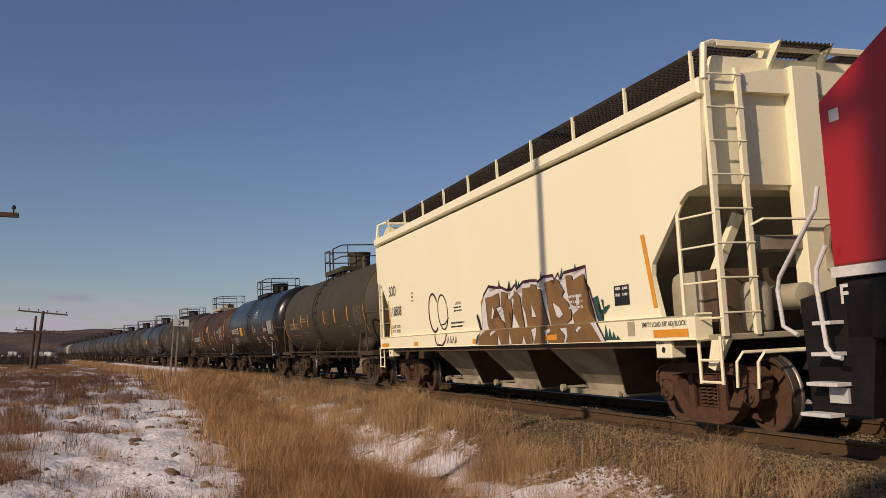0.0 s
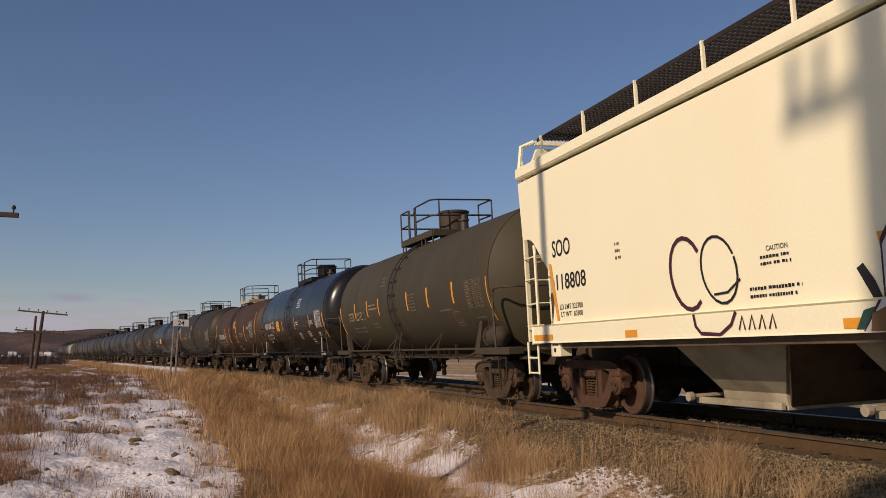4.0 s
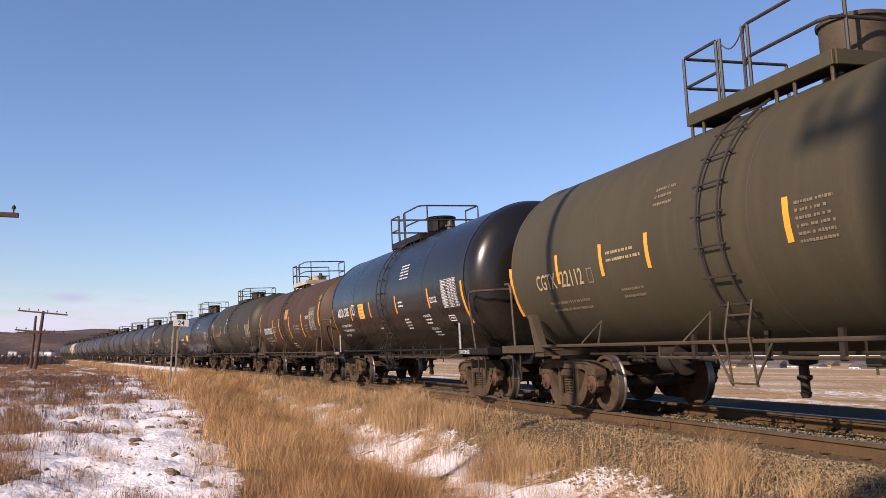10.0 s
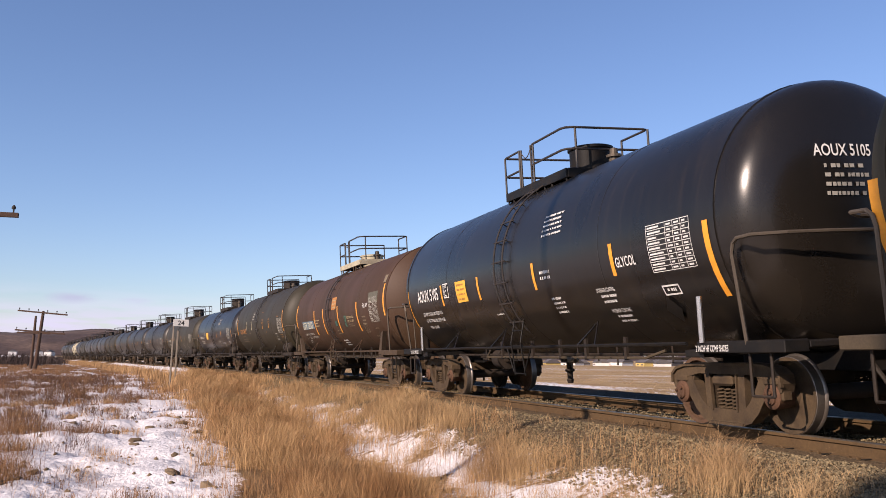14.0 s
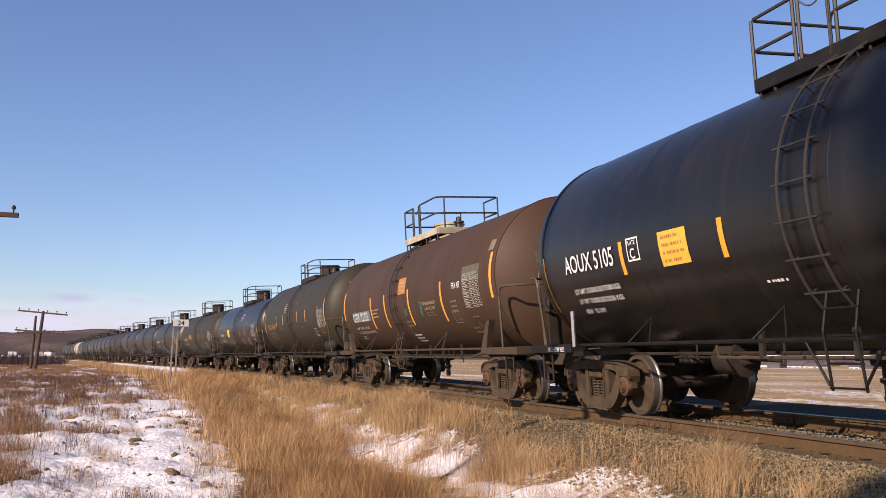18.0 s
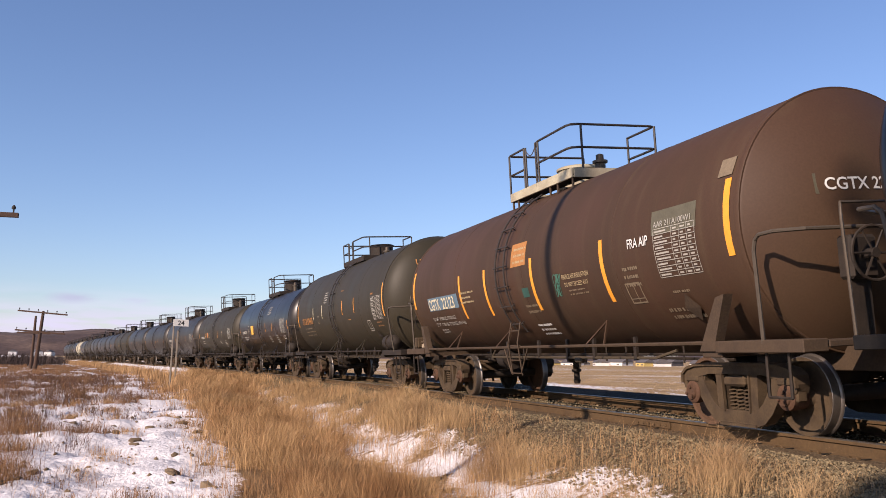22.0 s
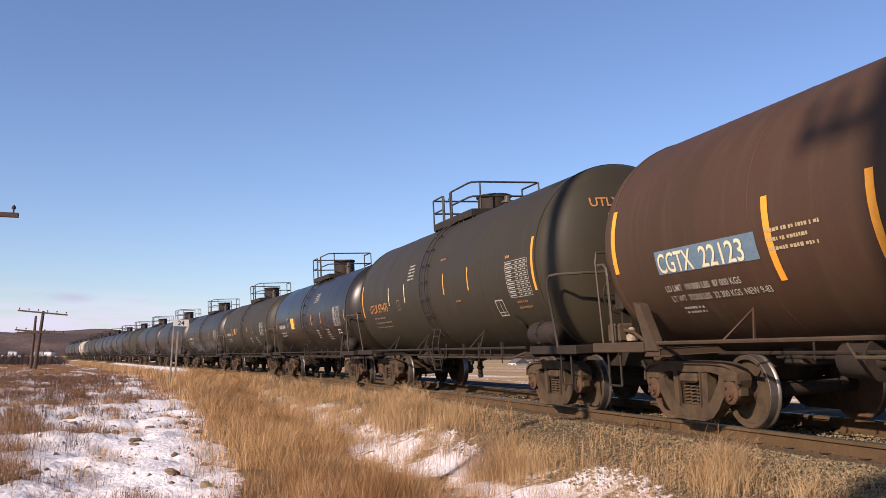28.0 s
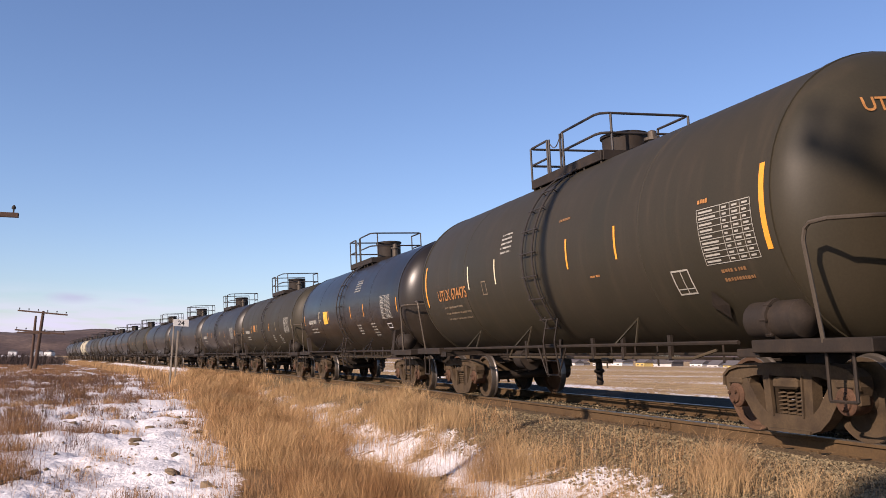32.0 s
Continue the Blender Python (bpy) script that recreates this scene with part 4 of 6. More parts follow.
word(tank, "LT WT 71000 LBS 32200 KGS", -50.90 - CAR_B, 1.59, 0.075, 1.3, bold=0.008)
word(tank, "NEW   05-1997", -50.89 - CAR_B, 1.45, 0.075, 0.6, bold=0.008)
bars(tank, -44.22 - CAR_B, 3.0, 0.75, 5, 0.045, 0.035, WHITE, 12)
bars(tank, -44.32 - CAR_B, 2.16, 0.45, 2, 0.06, 0.03, WHITE, 13)
bars(tank, -44.16 - CAR_B, 1.74, 0.42, 4, 0.05, 0.03, WHITE, 14)
word(tank, "GLYCOL", -41.91 - CAR_B, 2.0, 0.13, 0.5)
word(tank, "EXTERIOR COATING", -42.66 - CAR_B, 1.72, 0.06, 0.5, bold=0.006)
bars(tank, -42.6 - CAR_B, 1.68, 0.42, 2, 0.05, 0.035, WHITE, 15)
word(tank, "INTERIOR COATING", -42.53 - CAR_B, 1.44, 0.06, 0.5, bold=0.006)
bars(tank, -42.49 - CAR_B, 1.4, 0.45, 2, 0.05, 0.035, WHITE, 16)
chart(tank, -41.08 - CAR_B, 2.42, 0.92, 0.58, 9, WHITE, 17)
frame_box(tank, -41.04 - CAR_B, 1.7, 0.36, 0.14, WHITE, False)
bars(tank, -40.95 - CAR_B, 1.66, 0.24, 1, 0.05, 0.0, WHITE, 18)
bars(tank, -46.65 - CAR_B, 1.6, 0.35, 1, 0.04, 0.0, WHITE, 19)
part("marker_post", one_tube([(5.55, -1.51, 1.03), (5.55, -1.51, 1.55)], 0.034, 12), CHROME, car, "bright vertical steel handhold")
part("marker_post", one_tube([(-5.24, -1.51, 1.0), (-5.24, -1.51, 1.52)], 0.034, 12), CHROME, car, "bright vertical steel handhold")
word(car, "2 INCH HF COMP SHOES", 5.42, 0.93, 0.07, 0.6, side=-1.515, bold=0.01)
word(car, "2 INCH HF COMP SHOES", -6.2, 0.93, 0.07, 0.6, side=-1.515, bold=0.01)

head_word(tank, 6.1, "AOUX 5105", -0.72, 2.95, 0.13, 0.72, WHITE)
head_bars(tank, 6.1, -0.62, 2.86, 0.5, 4, GREY_PRINT, 72)

# red-brown car
TANK_R, TANK_Z, UP, CREASED = 1.4875, 2.315, 1.027, True
CAR_C = -60.17
car, tank = tank_car(CAR_C, 6.18, BROWN, BROWN_DUST, CREAM_DIRT_SHADE, "red-brown tank car with bright orange stripes and white stencils", SPIN, reservoir=False, dome=-0.3, ladder=-0.55, walk_x=-1.72, lid=4.18, lid_mat=CREAM_DIRT_SHADE)
TRAIN.append((car, CAR_C))
brake_wheel_parts(car, -6.98, -0.96, 1.72, -1)
part("control_valve", one_lathe([(1.05, 0.05), (1.06, 0.075), (1.13, 0.08), (1.15, 0.05), (1.22, 0.045), (1.24, 0.02)], "z", 12, (-6.2, -1.25, 0)), FADED_VALVE, car, "pale dusty valve body")
part("valve_bracket", one_box(-6.62, -6.3, -1.4, -1.15, 1.04, 1.3, 0.03), TRUCK, car)
part("valve_pipe", one_tube([(-6.3, -1.3, 1.2), (-6.05, -1.32, 1.18), (-5.9, -1.25, 1.06), (-5.5, -1.2, 1.05)], 0.025, 6), TRUCK, car)
for x in (-63.08, -61.66, -59.53, -57.14):
    stripe(tank, x - CAR_C, 1.57, 2.4, 0.1)
for x in (-54.30, -66.28):
    stripe(tank, x - CAR_C, 1.9, 2.72, 0.11)
plate(tank, -65.27 - CAR_C, 2.08, 1.97, 0.29, PANEL)
word(tank, "CGTX", -65.22 - CAR_C, 1.82, 0.24, 0.74, CREAM_PRINT, bold=0.01)
word(tank, "22123", -64.32 - CAR_C, 1.82, 0.24, 0.8, CREAM_PRINT, bold=0.01)
word(tank, "LD LMT  191800 LBS  87 000 KGS", -65.25 - CAR_C, 1.6, 0.08, 1.5, GREY_PRINT, bold=0.008)
word(tank, "LT WT  71200 LBS  32 300 KGS  NEW 9-83", -65.22 - CAR_C, 1.48, 0.08, 1.9, GREY_PRINT, bold=0.008)
bars(tank, -65.1 - CAR_C, 1.41, 0.52, 2, 0.045, 0.02, GREY_PRINT, 21)
bars(tank, -63.12 - CAR_C, 2.08, 0.8, 3, 0.05, 0.045, TAN, 22)
plate(tank, -60.36 - CAR_C, 2.7, 0.62, 0.4, RUSTY_PRINT, 0.006, "placard")
bars(tank, -60.26 - CAR_C, 2.62, 0.5, 3, 0.05, 0.06, TAN, 23)
plate(tank, -60.01 - CAR_C, 1.95, 0.26, 0.16, TEAL, 0.006, "small_label")
bars(tank, -60.06 - CAR_C, 1.68, 0.5, 2, 0.06, 0.05, FADED, 24)
word(tank, "FIBERGLASS INSULATION", -58.42 - CAR_C, 1.97, 0.07, 0.85, TAN, bold=0.008)
word(tank, "DO NOT EXCEED 450 F", -58.38 - CAR_C, 1.86, 0.065, 0.75, TAN, bold=0.008)
bars(tank, -58.3 - CAR_C, 1.81, 0.6, 2, 0.03, 0.03, FADED, 25)
bm = bmesh.new()
loops = [(0.15 * math.cos(a * 1.0) * (0.55 + 0.45 * math.sin(a * 0.31)), 0.17 * math.sin(a * 1.13 + 0.6)) for a in np.linspace(0, 24, 110)]
for k, ((x0, z0), (x1, z1)) in enumerate(zip(loops, loops[1:])):
    d = Vector((x1 - x0, z1 - z0)).normalized() * 0.008
    lift = 0.0003 * (k % 9)
    quad = [(x0 - d.y, z0 + d.x), (x0 + d.y, z0 - d.x), (x1 + d.y, z1 - d.x), (x1 - d.y, z1 + d.x)]
    bm.faces.new([bm.verts.new((x, z, 0)) for x, z in quad])
part("sprayed_scribble", on_tank(bm, -58.62 - CAR_C, 1.9, 0.009), TEAL_LINE, tank, "dark green sprayed mark")
plate(tank, 5.66, 2.95, 0.26, 0.22, FADED, 0.012, "placard_holder")
word(tank, "FRA AIP", -56.40 - CAR_C, 2.2, 0.12, 0.5)
bars(tank, -56.63 - CAR_C, 1.98, 0.4, 3, 0.06, 0.05, FADED, 26)
frame_box(tank, -56.68 - CAR_C, 1.78, 0.36, 0.3, FADED)
plate(tank, -55.82 - CAR_C, 2.58, 0.95, 0.3, PATCH)
word(tank, "AAR 211A100W1", -55.76 - CAR_C, 2.38, 0.07, 0.8, GREY_PRINT, bold=0.008)
chart(tank, -55.78 - CAR_C, 2.36, 0.88, 0.6, 9, GREY_PRINT, 27)
bars(tank, -55.66 - CAR_C, 1.62, 0.45, 1, 0.04, 0.0, FADED, 28)
bars(tank, -55.97 - CAR_C, 1.42, 0.7, 2, 0.07, 0.04, FADED, 29)
bars(tank, -60.06 - CAR_C, 1.36, 0.6, 3, 0.06, 0.04, WHITE, 30)

part("patch", on_head(flat_box(bmesh.new(), 0, 1.1, 0, 0.22), 6.178, -0.82, 2.52), PATCH, tank)
head_word(tank, 6.18, "CGTX 22123", -0.72, 2.56, 0.13, 0.95, WHITE)

# dark grey car with orange lettering
TANK_R, TANK_Z, UP, CREASED, HEAD_P = 1.588, 2.4, 1.021, False, 2.1
CAR_D = -74.54
car, tank = tank_car(CAR_D, 5.95, DARK, GRIME, GRIME, "dark grey tank car with orange lettering and thin orange stripes", SPIN, brake=False, dome=0.5, ladder=0.04, walk_x=-1.58, drop=0.08, gusset=False)
TRAIN.append((car, CAR_D))
for x in (-71.79, -73.23, -76.11, -77.51):
    stripe(tank, x - CAR_D, 2.1, 2.53, 0.05, ORANGE if x > -75 else CREAM_PRINT)
for x in (-68.80, -80.25):
    stripe(tank, x - CAR_D, 1.9, 2.75, 0.08)
word(tank, "UTLX 674475", -79.44 - CAR_D, 1.98, 0.22, 1.75, RUSTY_PRINT, bold=0.015)
bars(tank, -79.25 - CAR_D, 1.85, 1.5, 3, 0.05, 0.08, FADED, 31)
frame_box(tank, -76.83 - CAR_D, 2.2, 0.22, 0.26, FADED, False)
bars(tank, -75.83 - CAR_D, 2.92, 0.55, 5, 0.045, 0.035, GREY_PRINT, 32)
bars(tank, -73.52 - CAR_D, 2.85, 0.4, 1, 0.05, 0.0, FADED_RUST, 33)
chart(tank, -69.91 - CAR_D, 2.44, 0.93, 0.62, 9, GREY_PRINT, 34)
bars(tank, -69.89 - CAR_D, 2.55, 0.24, 1, 0.06, 0.0, RUSTY_PRINT, 35)
bars(tank, -69.70 - CAR_D, 1.78, 0.52, 2, 0.055, 0.05, FADED_RUST, 36)
frame_box(tank, -70.66 - CAR_D, 1.84, 0.36, 0.32, GREY_PRINT)
bars(tank, -72.62 - CAR_D, 1.95, 0.3, 1, 0.04, 0.0, RUSTY_PRINT, 37)

head_word(tank, 5.95, "UTLX 674475", -0.8, 3.2, 0.15, 1.15, RUSTY_PRINT)
head_bars(tank, 5.95, -0.55, 3.08, 0.75, 6, RUSTY_PRINT, 73)

# the rest of the train, up the line
TANK_R, TANK_Z, UP = 1.4875, 2.315, 1.027
looks = ("sooty black tank car with orange stripes", "dark grey tank car streaked with dirt", "sooty tank car with faded grey stencils", "dark tank car with small white stencils")
X = CAR_D
for i in range(16):
    X -= 14.4
    far = i > 2
    paint = GLOSS if i == 0 else [SOOT, DARK, SOOT, SOOT][i % 4]
    if i == 11:
        paint, text = CREAM_DIRT_SHADE, "cream tank car far up the line"
    else:
        text = looks[i % 4]
    car, tank = tank_car(X, 6.18, paint, GRIME, GRIME, text, SPIN, dome=0.5, walk_x=-1.5, near=not far, brake=False, drop=0.08)
    TRAIN.append((car, X))
    for q in (-5.9, -3.4, -1.9, 1.1, 2.6, 5.85):
        stripe(tank, q, 1.95, 2.3, 0.05, ORANGE if (i + int(q)) % 3 else TAN)
    if i == 0:
        plate(tank, -2.67, 2.3, 0.6, 0.42, AMBER, 0.006, "placard")
        frame_box(tank, -3.44, 2.32, 0.3, 0.3, GREY_PRINT, False)
        bars(tank, 1.48, 3.0, 0.75, 5, 0.045, 0.035, GREY_PRINT, 112)
        frame_box(tank, 4.66, 1.7, 0.36, 0.14, WHITE, False)
    if not far:
        bars(tank, -5.1, 2.1, 1.4, 1, 0.2, 0.0, GREY_PRINT, 40 + i, name="stencil")
        bars(tank, -4.9, 1.8, 1.2, 2, 0.06, 0.06, GREY_PRINT, 50 + i)
        chart(tank, 4.4, 2.4, 0.9, 0.6, 9, GREY_PRINT, 60 + i)
        bars(tank, 1.6, 1.75, 0.45, 4, 0.05, 0.04, GREY_PRINT, 70 + i)
        bars(tank, 3.1, 1.75, 0.5, 5, 0.05, 0.04, GREY_PRINT, 80 + i)
        if i == 1:
            plate(tank, -2.8, 2.3, 0.5, 0.3, RUSTY_PRINT, 0.006, "placard")

# ---- ground ----
def line_y(x):
    """y of the near rail where the line passes x, with its heading."""
    if x >= 0:
        return NEAR_RAIL, 0.0
    if -x <= CURVE_LEN:
        return NEAR_RAIL - CURVE * x * x / 2, CURVE * -x
    th = CURVE * CURVE_LEN
    return NEAR_RAIL - CURVE * CURVE_LEN ** 2 / 2 - math.tan(th) * (-x - CURVE_LEN), th


def smooth(a, b, v):
    v = max(0.0, min(1.0, (v - a) / (b - a)))
    return v * v * (3 - 2 * v)


def beside(x, y):
    """Metres from the near rail, towards the camera's side."""
    ly, th = line_y(x)
    return (ly - y) * math.cos(th)


def ground_z(x, y):
    o = beside(x, y)
    d = math.hypot(x, y)
    far_side = -1.05 - 0.3 * smooth(14, 45, -o)
    near_side = -0.86 + 0.42 * smooth(18, 60, d) * smooth(2.5, 5.0, o)
    if o > -0.75:
        z = -0.168 + (near_side + 0.168) * smooth(1.0, 3.4, o)
    else:
        z = -0.1 - 0.06 * smooth(2.4, 4.0, -o) + (far_side + 0.16) * smooth(7.2, 10.0, -o)
    rough = smooth(1.3, 3.0, o) if o > 0 else smooth(7.5, 11, -o)
    if d < 120:
        z += rough * (0.14 * noise.noise((x * 0.5, y * 0.5, 0)) + 0.09 * noise.noise((x * 1.5, y * 1.5, 3)) + 0.045 * noise.noise((x * 3.6, y * 3.6, 7)))
        z += 0.07 * smooth(1.6, 0.2, y) * (noise.noise((x * 2.4, y * 2.4, 15)) + 0.6 * abs(noise.noise((x * 5, y * 5, 4))))
    z += 0.015 * noise.noise((x * 6, y * 6, 1)) * (1 - rough)
    return z + GRADE * max(x, -400) * 0.5


def snow_bias(x, y):
    """How far the ground here tends to lie bare (0) or under thin snow (1)."""
    o = beside(x, y)
    if o < 0:
        return (0.4 + 0.5 * noise.noise((x * 0.06, y * 0.16, 33))) * smooth(9, 14, -o)
    strip = (0.68 + 0.6 * noise.noise((x * 0.9, y * 1.5, 41))) * (0.35 * smooth(1.0, 1.5, o) + 0.65 * smooth(1.6, 2.3, o)) * (1 - smooth(4.0, 5.0, o)) * (1 - 0.6 * smooth(34, 44, -x))
    open_ground = (0.9 + 0.3 * noise.noise((x * 0.25, y * 0.7, 12))) * smooth(1.5, 0.2, y) * (1 - 0.12 * smooth(25, 60, -x))
    return max(strip, open_ground, 0.4 * smooth(4, 6, o))


def spaced(a, b, step):
    return list(np.arange(a, b, step))


gx = [-4000, -2500, -1500, -900, -600, -420, -320, -250, -200, -165, -140] + spaced(-120, -60, 2.0) + spaced(-60, -30, 0.6) + spaced(-30, -3, 0.16) + spaced(-3, 12, 1.0) + [14, 20, 40, 90, 200, 500, 1200, 2500, 4000]
gy = [-4000, -2200, -1200, -600, -300, -160, -100, -70, -50, -38, -30] + spaced(-26, -9, 1.0) + spaced(-9, 9.5, 0.14) + spaced(9.5, 30, 0.8) + [32, 36, 42, 50, 62, 80, 105, 140, 190, 260, 360, 520, 800, 1300, 2200, 4000]
verts, bias, bal = [], [], []
for x in gx:
    for y in gy:
        verts.append((x, y, ground_z(x, y)))
        bias.append(snow_bias(x, y))
        o = beside(x, y)
        bal.append(1 - smooth(1.7, 2.6, o) if o > -0.7 else 1 - smooth(7.0, 8.6, -o))
ny = len(gy)
faces = [(i * ny + j, (i + 1) * ny + j, (i + 1) * ny + j + 1, i * ny + j + 1) for i in range(len(gx) - 1) for j in range(ny - 1)]
gm = bpy.data.meshes.new("ground")
gm.from_pydata(verts, [], faces)
field = [smooth(8.0, 11.0, -beside(v[0], v[1])) for v in verts]
# ballast beyond the far rail is blackened to deepen the train's shadow there
far_shade = [smooth(1.6, 2.3, -beside(v[0], v[1])) for v in verts]
for nm, vals in (("snow_cover", bias), ("ballast_cover", bal), ("field_cover", field), ("shade_cover", far_shade)):
    at = gm.attributes.new(nm, "FLOAT", "POINT")
    at.data.foreach_set("value", np.array(vals, dtype=np.float32))
gm.polygons.foreach_set("use_smooth", [True] * len(gm.polygons))


def ground_material():
    m = bpy.data.materials.new("frozen_ground_with_snow")
    m.use_nodes = True
    n, l = m.node_tree.nodes, m.node_tree.links
    b = n["Principled BSDF"]
    b.inputs["Roughness"].default_value, b.inputs["Specular IOR Level"].default_value = 0.9, 0.08
    tc = n.new("ShaderNodeTexCoord")

    def noise_tex(scale, detail=5.0, dist=0.0):
        t = n.new("ShaderNodeTexNoise")
        t.inputs["Scale"].default_value, t.inputs["Detail"].default_value, t.inputs["Distortion"].default_value = scale, detail, dist
        l.new(tc.outputs["Object"], t.inputs["Vector"])
        return t

    def mixer(fac, c1, c2):
        q = n.new("ShaderNodeMixRGB")
        for sock, v in (("Fac", fac), ("Color1", c1), ("Color2", c2)):
            if isinstance(v, tuple):
                q.inputs[sock].default_value = (*v, 1)
            else:
                l.new(v, q.inputs[sock])
        return q.outputs["Color"]

    def ramp(src, a, b2):
        q = n.new("ShaderNodeMapRange")
        q.inputs["From Min"].default_value, q.inputs["From Max"].default_value = a, b2
        l.new(src, q.inputs["Value"])
        return q.outputs["Result"]
    big, mid, fine, stone = noise_tex(0.35), noise_tex(2.2, 6), noise_tex(11, 6), noise_tex(46, 3)
    soil = mixer(ramp(mid.outputs["Fac"], 0.35, 0.65), (0.115, 0.07, 0.036), (0.21, 0.135, 0.066))
    soil = mixer(ramp(big.outputs["Fac"], 0.4, 0.65), soil, (0.2, 0.124, 0.06))
    grav = mixer(ramp(stone.outputs["Fac"], 0.38, 0.62), (0.058, 0.042, 0.026), (0.155, 0.112, 0.066))
    at = n.new("ShaderNodeAttribute")
    at.attribute_name = "ballast_cover"
    fa = n.new("ShaderNodeAttribute")
    fa.attribute_name = "field_cover"
    straw = mixer(ramp(mid.outputs["Fac"], 0.35, 0.65), (0.4, 0.285, 0.14), (0.28, 0.195, 0.1))
    straw = mixer(ramp(big.outputs["Fac"], 0.42, 0.62), straw, (0.25, 0.165, 0.08))
    soil = mixer(fa.outputs["Fac"], soil, straw)
    # the shadow under the train, put into the gravel colour as near-black
    shade_at = n.new("ShaderNodeAttribute")
    shade_at.attribute_name = "shade_cover"
    grav = mixer(shade_at.outputs["Fac"], grav, mixer(ramp(stone.outputs["Fac"], 0.38, 0.62), (0.008, 0.0065, 0.005), (0.022, 0.017, 0.012)))
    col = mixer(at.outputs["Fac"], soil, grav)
    sn = n.new("ShaderNodeAttribute")
    sn.attribute_name = "snow_cover"
    add = n.new("ShaderNodeMath")
    add.operation = "ADD"
    mul = n.new("ShaderNodeMath")
    mul.operation = "MULTIPLY_ADD"
    mul.inputs[1].default_value, mul.inputs[2].default_value = 0.75, -0.25
    l.new(sn.outputs["Fac"], mul.inputs[0])
    half = n.new("ShaderNodeMath")
    half.operation = "MULTIPLY_ADD"
    half.inputs[1].default_value = 0.45
    l.new(fine.outputs["Fac"], half.inputs[0])
    half2 = n.new("ShaderNodeMath")
    half2.operation = "MULTIPLY"
    half2.inputs[1].default_value = 0.6
    l.new(mid.outputs["Fac"], half2.inputs[0])
    l.new(half2.outputs["Value"], half.inputs[2])
    l.new(half.outputs["Value"], add.inputs[0])
    l.new(mul.outputs["Value"], add.inputs[1])
    speck = noise_tex(34, 4)
    rough_add = n.new("ShaderNodeMath")
    rough_add.operation = "MULTIPLY_ADD"
    rough_add.inputs[1].default_value = 0.2
    l.new(speck.outputs["Fac"], rough_add.inputs[0])
    l.new(add.outputs["Value"], rough_add.inputs[2])
    snow = ramp(rough_add.outputs["Value"], 0.75, 0.84)
    white = mixer(ramp(fine.outputs["Fac"], 0.35, 0.7), (0.56, 0.544, 0.552), (0.704, 0.688, 0.688))
    col = mixer(snow, col, white)
    l.new(col, b.inputs["Base Color"])
    bp = n.new("ShaderNodeBump")
    bp.inputs["Strength"].default_value, bp.inputs["Distance"].default_value = 0.6, 0.08
    l.new(fine.outputs["Fac"], bp.inputs["Height"])
    l.new(bp.outputs["Normal"], b.inputs["Normal"])
    return m


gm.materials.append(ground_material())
tagged(new("ground", gm), "frozen brown ground with thin patchy snow and gravel", "ground", kind="structure")


# ---- track ----
def rail_sweep(profile, side, l0, l1, lift=0.0):
    bm = bmesh.new()
    rings = []
    stops = list(np.arange(l0, max(l0 + 1, -60), 6.0)) + list(np.arange(max(l0, -60), l1 + 0.1, 2.0))
    for l in sorted(set(float(q) for q in stops)):
        m = on_track(l)
        rings.append([bm.verts.new(m @ Vector((0, side * HALF_GAUGE + y, z + lift))) for y, z in profile])
    k = len(profile)
    for a, b in zip(rings, rings[1:]):
        for i in range(k):
            bm.faces.new((a[i], a[(i + 1) % k], b[(i + 1) % k], b[i]))
    return bm


RAIL_SHAPE = [(-0.036, -0.008), (-0.036, -0.038), (-0.012, -0.05), (-0.009, -0.145), (-0.07, -0.165), (-0.07, -0.176), (0.07, -0.176), (0.07, -0.165), (0.009, -0.145), (0.012, -0.05), (0.036, -0.038), (0.036, -0.008)]
HEAD_SHAPE = [(-0.034, -0.012), (-0.034, -0.004), (-0.024, 0.0), (0.024, 0.0), (0.034, -0.004), (0.034, -0.012)]
track = tagged(new("railway_track"), "curved single railway track with brown rails on timber ties", "railway track", kind="structure")
for s in (-1, 1):
    rail = part("rail", rail_sweep(RAIL_SHAPE, s, -380, 40), RAIL, track)
    part("rail_head", rail_sweep(HEAD_SHAPE, s, -380, 40), RAILTOP, rail, "polished running surface")


def tie_mesh():
    bm = box(bmesh.new(), -0.11, 0.11, -1.3, 1.3, -0.38, -0.205, 0.012)
    return bm


rnd = random.Random(5)
for i in range(150):
    l = 6 - i * 0.55
    m = on_track(l) @ pose(0, rnd.uniform(-0.04, 0.04), rnd.uniform(-0.012, 0.004), 0, 0, rnd.uniform(-1.2, 1.2))
    part("tie", tie_mesh, TIE, track, at=m, key="tie")
for i in range(46):
    l = 2 - i * 0.55
    for s in (-1, 1):
        def plate_mesh():
            bm = box(bmesh.new(), -0.1, 0.1, -0.16, 0.16, -0.19, -0.172, 0.004)
            for a, b in ((-0.06, -0.1), (0.06, -0.1), (-0.06, 0.1), (0.06, 0.1)):
                box(bm, a - 0.015, a + 0.015, b - 0.015, b + 0.015, -0.172, -0.14)
            return bm
        part("tie_plate", plate_mesh, RAIL, track, at=on_track(l) @ Matrix.Translation((0, s * HALF_GAUGE, 0)), key="tie_plate")
        if rnd.random() < 0.75:
            part("rail_anchor", lambda: box(bmesh.new(), -0.025, 0.025, -0.12, 0.12, -0.195, -0.15, 0.004), LOCO_BLACK, track, at=on_track(l + 0.14) @ Matrix.Translation((0, s * HALF_GAUGE, 0)), key="anchor")
